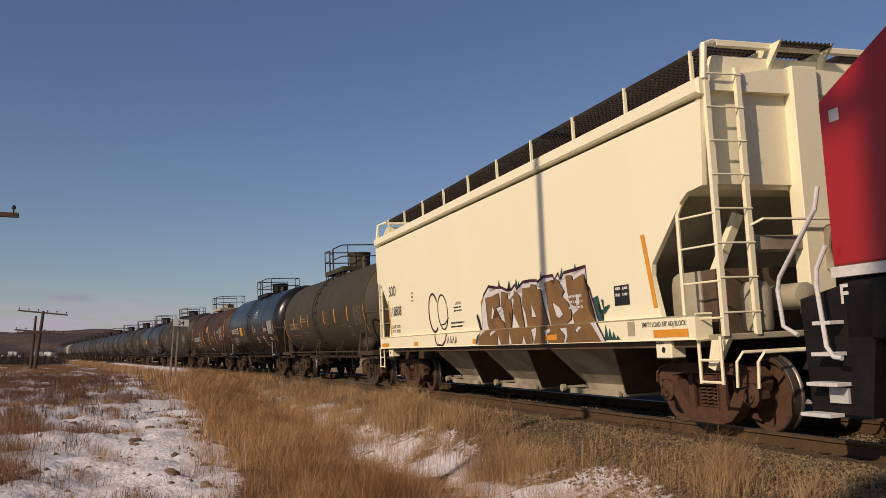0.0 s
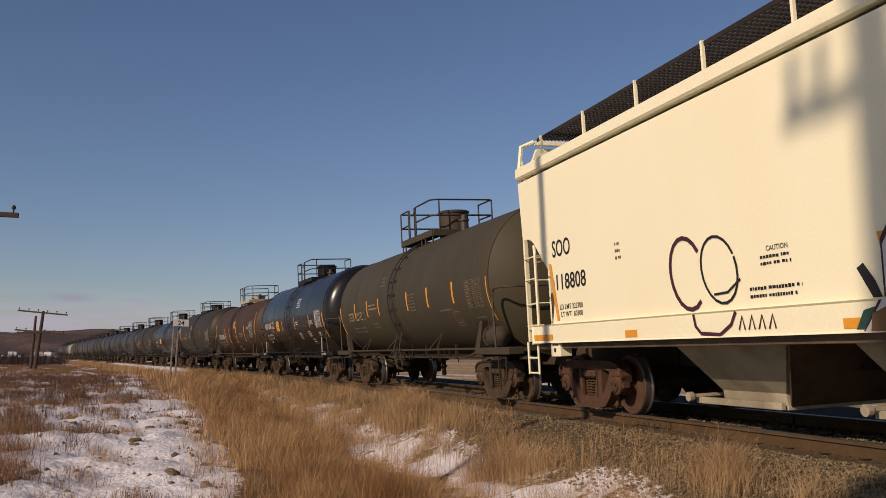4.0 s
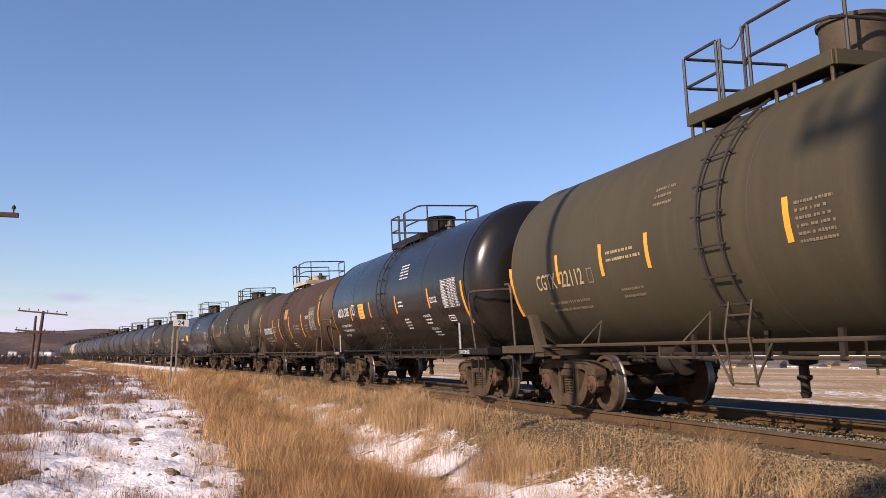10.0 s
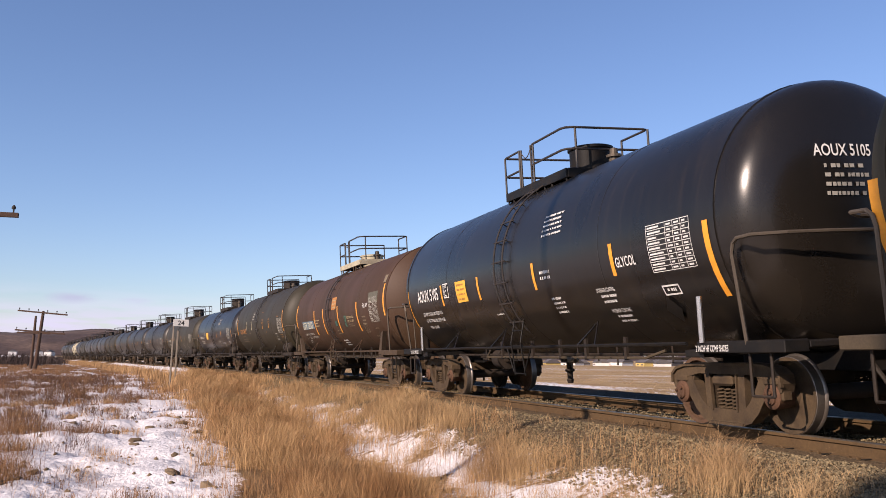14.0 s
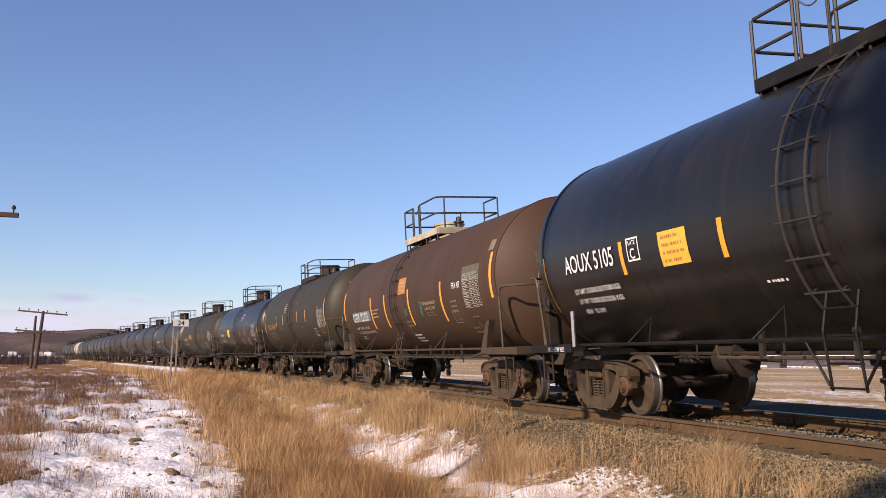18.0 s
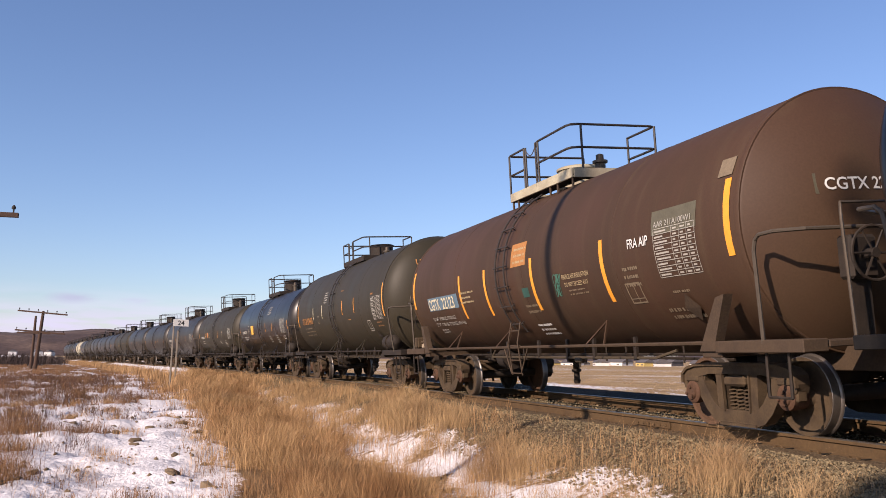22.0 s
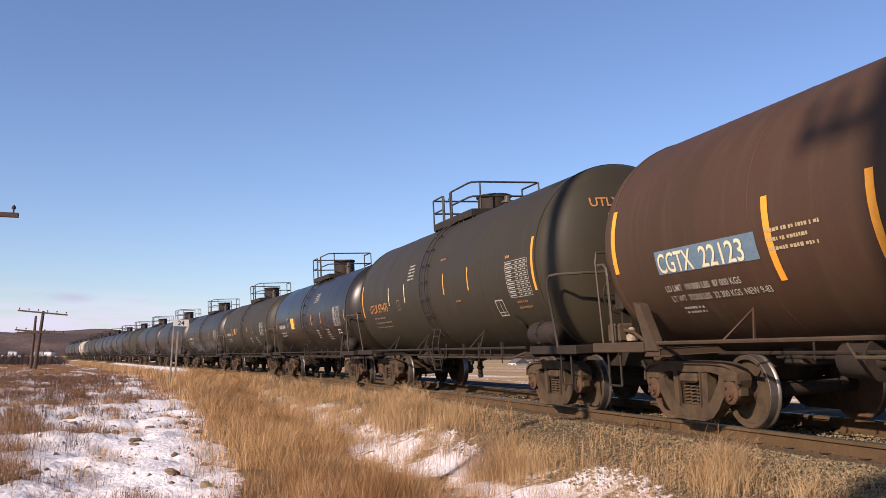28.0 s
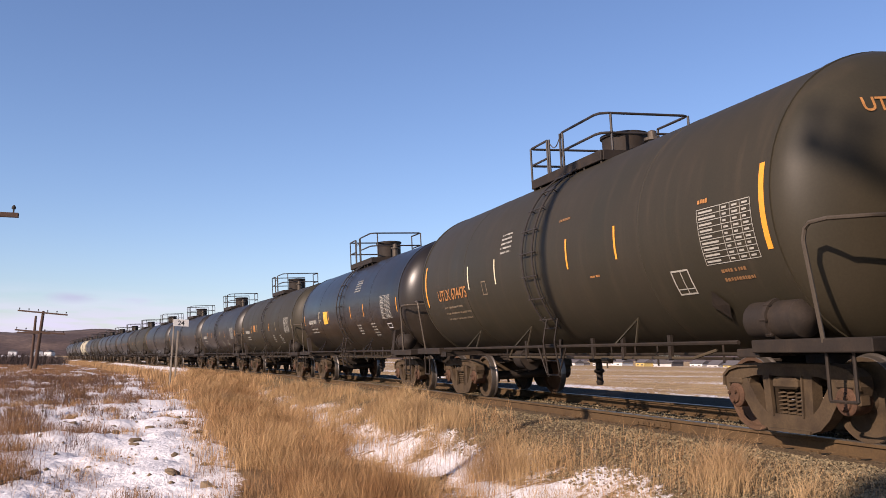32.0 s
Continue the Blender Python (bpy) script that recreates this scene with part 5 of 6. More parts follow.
# joint bars
for l, s in ((-11.2, -1), (-10.6, 1), (-22.5, -1)):
    bm = bmesh.new()
    for y in (-0.03, 0.03):
        box(bm, -0.45, 0.45, y - 0.012, y + 0.012, -0.135, -0.055, 0.004)
    for k in range(6):
        lathe(bm, [(-0.055, 0.018), (0.055, 0.018)], "y", 6, (-0.36 + k * 0.144, 0, -0.095))
    part("joint_bar", bm, RAIL, track, at=on_track(l) @ Matrix.Translation((0, s * HALF_GAUGE, 0)))


def scatter(name, mat, label, category, count, where, size, seed, squash=0.7):
    """Many small stones in one mesh."""
    r = np.random.default_rng(seed)
    base = np.array([(1, 0, 0), (-1, 0, 0), (0, 1, 0), (0, -1, 0), (0, 0, 1), (0, 0, -1)], float)
    tri = np.array([(0, 2, 4), (2, 1, 4), (1, 3, 4), (3, 0, 4), (2, 0, 5), (1, 2, 5), (3, 1, 5), (0, 3, 5)])
    V, F = [], []
    for i in range(count):
        x, y, z = where(r)
        s = size * r.lognormal(0, 0.35)
        p = base * r.uniform(0.6, 1.25, (6, 3)) * s
        p[:, 2] *= squash
        a = r.uniform(0, 6.28)
        c, q = math.cos(a), math.sin(a)
        p = np.stack([p[:, 0] * c - p[:, 1] * q, p[:, 0] * q + p[:, 1] * c, p[:, 2] + p[:, 0] * r.uniform(-0.3, 0.3)], 1) + (x, y, z)
        F.append(tri + 6 * i)
        V.append(p)
    return bulk(name, np.concatenate(V), np.concatenate(F), mat, label, category)


def bulk(name, V, F, mat, label, category):
    me = bpy.data.meshes.new(name)
    me.vertices.add(len(V))
    me.vertices.foreach_set("co", V.astype(np.float32).ravel())
    k = F.shape[1]
    me.loops.add(F.size)
    me.loops.foreach_set("vertex_index", F.astype(np.int32).ravel())
    me.polygons.add(len(F))
    me.polygons.foreach_set("loop_start", np.arange(0, F.size, k, dtype=np.int32))
    me.update(calc_edges=True)
    me.materials.append(mat)
    return tagged(new(name, me), label, category, kind="stuff")


def ballast_spot(r):
    l = -5.5 - 34 * r.random() ** 1.8
    o = r.choice([r.uniform(-1.3, -0.2), r.uniform(0.45, 2.4), r.uniform(0.5, 2.1)])
    x, y, th = track_at(l)
    px, py = x + math.sin(th) * o, y - math.cos(th) * o
    return px, py, ground_z(px, py) + 0.012


scatter("ballast_stones", BALLAST, "loose crushed brown ballast stones along the track", "gravel", 38000, ballast_spot, 0.0145, 11)


# ---- grass ----
def grass(name, mat, label, clumps, where, height, width, seed, droop=0.35, lean=(0.05, 0.02), blades=14, spread=0.11, coarse=False):
    """Tufts of tapered, bent blades in one mesh."""
    r = np.random.default_rng(seed)
    C = []
    while len(C) < clumps:
        p = where(r)
        if p is not None:
            C.append(p)
    C = np.array(C)
    P = np.repeat(C, blades, axis=0)
    n = len(P)
    P[:, 0] += r.normal(0, spread, n)
    P[:, 1] += r.normal(0, spread, n)
    size = np.repeat(r.uniform(0.6, 1.25, len(C)), blades)
    h = height * P[:, 3] * size * r.uniform(0.45, 1.15, n)
    a = r.uniform(0, 2 * np.pi, n)
    d = droop * h * r.uniform(0.1, 1.2, n)
    ca, cd = np.repeat(r.uniform(0, 6.28, len(C)), blades), np.repeat(r.uniform(0, 0.25, len(C)), blades)
    dx, dy = d * np.cos(a) + lean[0] * h + cd * h * np.cos(ca), d * np.sin(a) + lean[1] * h + cd * h * np.sin(ca)
    b = r.uniform(0, 2 * np.pi, n)
    dist = np.hypot(P[:, 0], P[:, 1])
    w = width * r.uniform(0.6, 1.4, n) * np.clip(dist / 13.0, 0.8, 4.0)
    wx, wy = np.cos(b) * w / 2, np.sin(b) * w / 2
    V = np.zeros((n, 7, 3))
    for k, (f, g, ww) in enumerate(((0, 0, 0.8), (0.45, 0.2, 1.0), (0.8, 0.6, 0.7))):
        for q, s in enumerate((-1, 1)):
            V[:, 2 * k + q, 0] = P[:, 0] + dx * g + s * wx * ww
            V[:, 2 * k + q, 1] = P[:, 1] + dy * g + s * wy * ww
            V[:, 2 * k + q, 2] = P[:, 2] + h * f - 0.05 * (k == 0)
    V[:, 6, 0], V[:, 6, 1], V[:, 6, 2] = P[:, 0] + dx, P[:, 1] + dy, P[:, 2] + h * 0.95
    if coarse:
        V = V[:, [0, 1, 2, 3, 6]]
        T = np.array([(0, 1, 3), (0, 3, 2), (2, 3, 4)])
    else:
        T = np.array([(0, 1, 3), (0, 3, 2), (2, 3, 5), (2, 5, 4), (4, 5, 6)])
    F = (T[None] + V.shape[1] * np.arange(n)[:, None, None]).reshape(-1, 3)
    return bulk(name, V.reshape(-1, 3), F, mat, label, "grass")


def tall_spot(r):
    """The dense strip of tall dry grass between the snow and the track."""
    x = -7.0 - 62 * r.random() ** 1.6
    y = r.uniform(-1.5, 7.0)
    o = beside(x, y)
    lo = 4.1 - 0.5 * smooth(10, 22, -x) + 0.55 * noise.noise((x * 0.6, 2, 0)) + 0.35 * noise.noise((x * 1.7, 5, 0)) - 1.6 * smooth(27, 40, -x)
    edge = 1.48 + 0.5 * noise.noise((x * 0.5, 0.3, 4)) - 0.012 * max(0, -9 - x)
    if o < lo - 0.9 * r.random() ** 3:
        return None
    if y < edge and r.random() > math.exp(-(edge - y) * 5.0):
        return None
    patch = 0.8 * noise.noise((x * 0.45, y * 0.8, 9)) + 0.65 * noise.noise((x * 1.3, y * 1.8, 2))
    if patch < -0.14 and r.random() < 0.88:
        return None
    return x, y, ground_z(x, y), max(0.3, 0.68 + 0.55 * patch + 0.3 * noise.noise((x * 0.9, y * 0.9, 60))) * (0.62 + 0.38 * smooth(-0.4, 0.8, o - lo))


def shoulder_spot(r):
    """Clumps at the foot of the ballast."""
    x = -5.8 - 26 * r.random() ** 1.4
    y = r.uniform(1.5, 6.2)
    o = beside(x, y)
    inner = 1.5 - 0.3 * smooth(10, 16, -x)
    outer = 2.75 - 0.35 * smooth(10, 14, -x) + 0.3 * noise.noise((x * 0.7, 6, 2))
    if not inner < o < outer:
        return None
    patch = noise.noise((x * 0.8, y * 0.9, 21)) + 0.5 * noise.noise((x * 2.3, y * 2.3, 5)) + 0.35 * smooth(13, 15, -x)
    if patch < 0.28 + 0.35 * smooth(2.0, 1.3, o):
        return None
    return x, y, ground_z(x, y), (0.5 + 0.6 * max(patch, 0)) * (1 - 0.45 * smooth(16, 23, -x))


def left_spot(r):
    """Tufts and brush on the snowy ground."""
    x = -9 - 100 * r.random() ** 1.3
    y = r.uniform(-22, 0.8)
    if y < 0.22 * x + 0.5 or beside(x, y) < 2.5:
        return None
    patch = noise.noise((x * 0.22, y * 0.6, 31)) + 0.55 * noise.noise((x * 0.9, y * 1.3, 8))
    if patch < 0.22 - 0.34 * smooth(16, 40, -x) - 0.34 * smooth(-1.6, -2.6, y) * smooth(22, 12, -x):
        return None
    return x, y, ground_z(x, y), 0.4 + 0.5 * max(patch, 0)


def trackside_spot(r):
    x = -25 - 150 * r.random()
    o = r.uniform(2.0, 5.5)
    ly, th = line_y(x)
    y = ly - o / math.cos(th)
    if noise.noise((x * 0.3, o, 3)) < -0.25 or (1.9 < o < 3.6 and x > -34):
        return None
    return x, y, ground_z(x, y), 0.75 - 0.3 * smooth(40, 25, -x)


def field_spot(r):
    d = 14 + 150 * r.random() ** 1.5
    x, y = r.uniform(-170, 3), d
    if x > 3 - 0.1 * d or beside(x, y) > -9:
        return None
    if noise.noise((x * 0.1, y * 0.2, 13)) < -0.1:
        return None
    return x, y, ground_z(x, y), 0.5


def thicket_spot(r):
    x = r.uniform(-150, -105)
    y = r.uniform(-40, -13) - (x + 105) * -0.1
    if beside(x, y) < 5:
        return None
    return x, y, ground_z(x, y), 1.0


grass("dry_grass", STRAW, "dense tall orange-brown dry grass", 9000, tall_spot, 0.58, 0.0036, 1, droop=0.6, lean=(0.05, 0.03), blades=18, spread=0.13)
grass("shoulder_grass", PALE_STRAW, "pale dry grass tufts on the ballast shoulder", 1250, shoulder_spot, 0.5, 0.003, 2, droop=0.85, blades=20, spread=0.09)
def litter_spot(r):
    x = -5.6 - 26 * r.random() ** 1.3
    o = r.uniform(0.9, 4.4)
    ly, th = line_y(x)
    y = ly - o / math.cos(th)
    if noise.noise((x * 1.1, y * 1.3, 17)) < -0.1 + 0.3 * smooth(1.4, 0.9, o):
        return None
    return x, y, ground_z(x, y), 1.0


def veil_spot(r):
    """Thin single stalks standing in the snow beside the line."""
    x = -7.5 - 30 * r.random() ** 1.3
    o = r.uniform(1.4, 3.1)
    ly, th = line_y(x)
    y = ly - o / math.cos(th)
    if noise.noise((x * 0.7, y * 0.9, 52)) < -0.1:
        return None
    return x, y, ground_z(x, y), 1.0


grass("thin_stalks", STRAW, "thin dry stalks standing in patchy snow", 520, veil_spot, 0.4, 0.003, 19, droop=0.35, blades=9, spread=0.16, coarse=True)
grass("straw_litter", PALE_STRAW, "flattened straw lying over gravel and snow", 3000, litter_spot, 0.13, 0.0032, 12, droop=1.8, blades=8, spread=0.1)
grass("brush", BRUSH, "low brown brush and grass tufts in snow", 3100, left_spot, 0.34, 0.0045, 3, droop=1.0, blades=21, spread=0.12, coarse=True)
def shrub_spot(r):
    """Low dark shrubs in the hollows of the snowy ground."""
    x = -13 - 38 * r.random() ** 1.2
    y = r.uniform(-12, -1.2)
    if y < 0.24 * x + 0.3 or noise.noise((x * 0.3, y * 0.7, 77)) + 0.4 * noise.noise((x * 1.1, y * 1.3, 7)) < 0.02 - 0.3 * smooth(-2.5, -5.0, y):
        return None
    return x, y, ground_z(x, y), 1.0


grass("low_shrubs", SHRUB, "low dark red-brown shrubs in snowy hollows", 650, shrub_spot, 0.36, 0.0042, 29, droop=0.9, blades=20, spread=0.14, coarse=True)
THICK = ((-12.6, -2.1, 0.4), (-13.6, -2.6, 0.5), (-16.2, -2.9, 0.7), (-20.6, -3.2, 0.9), (-24, -4.6, 1.2), (-37, -6.2, 2.2), (-30, -5.6, 1.6), (-33, -3.6, 1.0), (-46, -5.0, 2.0))


def clump_spot(r):
    """Dense dark clumps of brush at the edge of the open snow."""
    cx, cy, w = THICK[int(r.integers(0, len(THICK)))]
    x, y = cx + r.normal(0, w * 0.8), cy + r.normal(0, w * 0.4)
    return x, y, ground_z(x, y), r.uniform(0.6, 1.1)


def tuft_spot(r):
    """Single tufts scattered in the strip of snow beside the line."""
    x = -8.2 - 24 * r.random() ** 1.2
    o = r.uniform(2.3, 4.2)
    ly, th = line_y(x)
    y = ly - o / math.cos(th)
    if noise.noise((x * 1.2, y * 1.6, 63)) < 0.16:
        return None
    return x, y, ground_z(x, y), r.uniform(0.5, 1.0)


def tan_spot(r):
    """Low tan tufts standing in the open snow."""
    x = -10 - 22 * r.random()
    y = r.uniform(-5, 1.0)
    if y < 0.2 * x + 0.6 or noise.noise((x * 0.7, y * 1.4, 90)) < 0.3:
        return None
    return x, y, ground_z(x, y), r.uniform(0.5, 1.0)


grass("brush_clumps", BRUSH, "dense clumps of dark red-brown brush in snow", 170, clump_spot, 0.5, 0.004, 43, droop=0.9, blades=26, spread=0.12, coarse=True)
grass("snow_tufts", PALE_STRAW, "single pale grass tufts in a strip of snow", 330, tuft_spot, 0.36, 0.0028, 44, droop=0.8, blades=22, spread=0.06)
grass("tan_tufts", STRAW, "low tan grass tufts in open snow", 260, tan_spot, 0.26, 0.0034, 45, droop=1.0, blades=22, spread=0.1, coarse=True)
grass("trackside_grass", STRAW, "tall dry grass along the embankment", 3000, trackside_spot, 0.62, 0.005, 4, blades=14, spread=0.3, coarse=True)
grass("field_grass", STRAW, "short dry field grass behind the track", 8000, field_spot, 0.13, 0.004, 6, droop=0.7, blades=9, spread=0.5, coarse=True)
grass("thicket", DARK_BRUSH, "dark bare bushes far along the line", 700, thicket_spot, 1.25, 0.012, 7, droop=0.6, blades=16, spread=0.6)


def stone_spot(r):
    while True:
        x = -8.5 - 22 * r.random() ** 1.3
        y = r.uniform(-4.5, 0.6)
        if y > 0.2 * x + 0.5:
            return x, y, ground_z(x, y) + 0.01


scatter("small_field_stones", STONE, "small brown stones lying in the snow", "stones", 220, stone_spot, 0.035, 17)


def rock_mesh(seed):
    bm = bmesh.new()
    bmesh.ops.create_icosphere(bm, subdivisions=2, radius=1.0)
    for v in bm.verts:
        v.co *= 1 + 0.6 * noise.noise(v.co * 1.1 + Vector((seed * 7.1, 0, 0)))
        v.co.z *= 0.6
    return bm


rr = random.Random(23)
for i in range(30):
    x = -9.5 - 16 * rr.random() ** 1.2
    y = rr.uniform(-3.2, 0.5)
    s = rr.uniform(0.05, 0.15)
    ob = part("rock", lambda: rock_mesh(i % 6), STONE, None, at=pose(x, y, ground_z(x, y) + 0.02 * s, rr.uniform(-20, 20), rr.uniform(-20, 20), rr.uniform(0, 360)) @ Matrix.Diagonal((s, s * rr.uniform(0.7, 1.1), s, 1)), key=("rock", i % 6))
    tagged(ob, "rounded brown field stone half sunk in snow", "rock", "stones in the snow")

# ---- covered hopper ----
def hopper_side_mesh(s):
    """Side sheet with the cut-back ends."""
    half = [(7.38, 3.72), (7.3, 2.77), (7.0, 2.74), (6.86, 2.66), (6.16, 2.0), (6.14, 1.85), (6.3, 1.34)]
    outline = half + [(-x, z) for x, z in half[::-1]]
    return one_slab(outline, s * 1.54, s * 1.6)


def hopper_roof_mesh():
    bm = bmesh.new()
    prof = [(-1.56, 3.9), (-1.2, 4.02), (-0.6, 4.12), (0, 4.15), (0.6, 4.12), (1.2, 4.02), (1.56, 3.9), (1.5, 3.84), (-1.5, 3.84)]
    rings = [[bm.verts.new((x, y, z)) for y, z in prof] for x in (-7.36, 7.36)]
    k = len(prof)
    for i in range(k):
        bm.faces.new((rings[0][i], rings[0][(i + 1) % k], rings[1][(i + 1) % k], rings[1][i]))
    bm.faces.new(rings[0])
    bm.faces.new(rings[1])
    return bm


def grating_mesh(x0, x1, y0, y1, z):
    """Open steel grating: edge bars, thin bearing bars and cross rods."""
    bm = bmesh.new()
    for y in (y0, y1):
        box(bm, x0, x1, y - 0.012, y + 0.012, z - 0.05, z)
    n = int((y1 - y0) / 0.06)
    for i in range(1, n):
        y = y0 + (y1 - y0) * i / n
        box(bm, x0, x1, y - 0.005, y + 0.005, z - 0.03, z - 0.004)
    for x in np.arange(x0 + 0.05, x1, 0.11):
        box(bm, x - 0.012, x + 0.012, y0 + 0.012, y1 - 0.012, z - 0.025, z - 0.01)
    return bm


def end_sheet_mesh(s):
    """End wall with sloping shoulders under the roof walk."""
    bm = one_slab([(-1.53, 2.79), (-1.53, 3.76), (-1.3, 4.28), (1.3, 4.28), (1.53, 3.76), (1.53, 2.79)], 7.18, 7.26)
    for v in bm.verts:
        v.co = Vector((s * v.co.y, v.co.x, v.co.z))
    return bm


CORNERS = ((-1, -1), (1, -1), (1, 1), (-1, 1))


def bay_mesh(x):
    """One discharge hopper: tapered chute."""
    bm = bmesh.new()
    top = [bm.verts.new((x + a * 1.1, b * 1.46, 1.1)) for a, b in CORNERS]
    mid = [bm.verts.new((x + a * 0.58 - 0.42, b * 0.78, 0.42)) for a, b in CORNERS]
    low = [bm.verts.new((x + a * 0.58 - 0.42, b * 0.76, 0.28)) for a, b in CORNERS]
    for u, w in ((top, mid), (mid, low)):
        for i in range(4):
            bm.faces.new((u[i], u[(i + 1) % 4], w[(i + 1) % 4], w[i]))
    bm.faces.new(low)
    bm.faces.new(top)
    return bm


def bay_end_mesh(x):
    """Stiffened plate over the sloping end of a chute, with its two flanges."""
    bm = bmesh.new()
    a = [bm.verts.new(p) for p in ((x + 1.13, -1.46, 1.1), (x + 1.13, 1.46, 1.1), (x + 0.19, 0.76, 0.3), (x + 0.19, -0.76, 0.3))]
    b = [bm.verts.new(v.co + Vector((0.02, 0, -0.02))) for v in a]
    bm.faces.new(a)
    bm.faces.new(b)
    for i in range(4):
        bm.faces.new((a[i], a[(i + 1) % 4], b[(i + 1) % 4], b[i]))
    box(bm, x + 0.5, x + 0.62, -0.9, 0.9, 0.6, 0.66, 0.01)
    return bm


def gate_mesh(x):
    x -= 0.42
    bm = box(bmesh.new(), x - 0.7, x + 0.62, -0.8, 0.8, 0.24, 0.29, 0.008)
    for y in (-0.86, 0.86):
        box(bm, x - 1.0, x + 0.62, y - 0.03, y + 0.03, 0.25, 0.33, 0.006)
    tube(bm, [(x - 0.95, -1.0, 0.34), (x - 0.95, 1.0, 0.34)], 0.03, 6)
    lathe(bm, [(-1.04, 0.06), (-0.98, 0.06)], "y", 10, (x - 0.95, 0, 0.34))
    return bm


HOP = -15.8
hop = thing("covered_hopper", on_track(HOP), "cream covered hopper car with a brown and white graffiti panel", "hopper car", "freight train")
TRAIN.append((hop, HOP))
body = part("side_sheet", lambda: hopper_side_mesh(-1), CREAM, hop, key="hs-")
part("side_sheet", lambda: hopper_side_mesh(1), CREAM, hop, key="hs+")
part("roof", hopper_roof_mesh, CREAM, hop)
for s in (-1, 1):
    bm = slab(bmesh.new(), [(-7.4, 3.78), (7.4, 3.78), (7.4, 3.97), (-7.4, 3.97)], s * 1.5, s * 1.64, 0.03)
    part("top_chord", bm, CREAM, hop)
    part("side_sill", one_box(-7.0, 7.05, s * 1.46, s * 1.64, 1.07, 1.35, 0.02), CREAM, hop)
    # dark brown strip stands in for the shaded foot of the sill
    part("sill_flange", one_box(-6.9, 6.95, min(s * 1.36, s * 1.56), max(s * 1.36, s * 1.56), 0.98, 1.07, 0.005), CREAM_GRIME_SHADE, hop, "lower flange strip with the sill's shade in its brown")
    y0, y1 = (-1.32, -0.62) if s < 0 else (0.62, 1.32)
    part("running_board", grating_mesh(-7.1, 7.15, y0, y1, 4.43), GRIME, hop, "dark open steel grating")
    for x in np.linspace(-6.9, 6.9, 10):
        part("board_post", one_box(x - 0.018, x + 0.018, s * 1.36, s * 1.32, 3.9, 4.44), CREAM, hop)
    part("end_sheet", lambda: end_sheet_mesh(s), CREAM, hop, key=("end_sheet", s))
    part("end_beam", one_box(min(s * 7.28, s * 7.34), max(s * 7.28, s * 7.34), -1.3, 1.3, 4.36, 4.44, 0.01), CREAM, hop)
    sl = slab(bmesh.new(), [(s * 6.62, 2.74), (s * 6.72, 2.74), (s * 4.85, 1.1), (s * 4.75, 1.1)], -1.53, 1.53)
    part("end_shelf", one_box(min(s * 6.6, s * 7.2), max(s * 6.6, s * 7.2), -1.53, 1.53, 2.74, 2.79), CREAM, hop)
    # the duller cream puts half shade into this plate's colour
    part("shear_plate", one_slab([(s * 6.12, 1.12), (s * 6.12, 1.72), (s * 6.16, 1.82), (s * 6.26, 1.86), (s * 6.72, 1.86), (s * 6.72, 1.12)], -1.32, -1.27), CREAM_DIRT_SHADE, hop)
    part("bolster_web", one_box(min(s * 6.72, s * 6.98), max(s * 6.72, s * 6.98), -1.3, 1.3, 1.12, 1.86), CREAM_GRIME_SHADE, hop, "rust-streaked bolster web")
    part("slope_sheet", sl, CREAM_DIRT_SHADE, hop)
    part("end_post", one_box(min(s * 7.2, s * 7.42), max(s * 7.2, s * 7.42), -0.36, 0.0, 1.3, 4.16, 0.01), CREAM, hop)
    part("end_roof_board", grating_mesh(min(s * 6.95, s * 7.5), max(s * 6.95, s * 7.5), -0.52, 0.16, 4.43), GRIME, hop)
    for y in (-0.54, 0.18):
        part("board_bracket", one_slab([(s * 7.52, 4.42), (s * 7.0, 4.42), (s * 7.0, 4.0), (s * 7.1, 4.0)], y - 0.02, y + 0.02), CREAM, hop)
    bm = tube(bmesh.new(), [(s * 7.4, -1.55, 3.95), (s * 7.38, -1.5, 4.35), (s * 7.3, -1.3, 4.42)], 0.04, 6)
    part("end_frame", bm, CREAM, hop)
    part("end_deck", one_box(min(s * 5.4, s * 7.4), max(s * 5.4, s * 7.4), -1.5, 1.5, 1.05, 1.12, 0.01), CREAM_DIRT_SHADE, hop)
    part("draft_sill", one_box(min(s * 5.0, s * 7.6), max(s * 5.0, s * 7.6), -0.3, 0.3, 0.66, 1.05, 0.01), GRIME, hop)
    part("coupler", coupler_mesh(s), TRUCK, hop, at=Matrix.Translation((s * 1.05, 0, 0)))
    part("brake_hose", hose_mesh(s), GRIME, hop, at=Matrix.Translation((s * 1.0, 0, 0)))
    # corner ladder: end stiles and rungs, side stile and rungs
    for y in (-1.52, -1.1):
        part("ladder_rail", one_box(min(s * 7.36, s * 7.42), max(s * 7.36, s * 7.42), y - 0.03, y + 0.03, 1.1, 4.1), CREAM, hop)
    for k in range(8):
        z = 1.35 + k * 0.38
        part("ladder_rung", one_tube([(s * 7.42, -1.55, z), (s * 7.42, -1.06, z)], 0.012, 6), CREAM, hop)
    part("ladder_rail", one_tube([(s * 6.86, -1.6, 2.62), (s * 6.8, -1.62, 2.5), (s * 6.8, -1.62, 1.14)], 0.025, 6), CREAM, hop)
    for z in (1.3, 1.7, 2.1, 2.45):
        part("ladder_rung", one_tube([(s * 6.78, -1.62, z), (s * 7.4, -1.55, z)], 0.012, 6), CREAM, hop)
    st = bmesh.new()
    for x in (6.97, 7.37):
        tube(st, [(s * x, -1.58, 1.1), (s * x, -1.58, 0.58)], 0.02, 6)
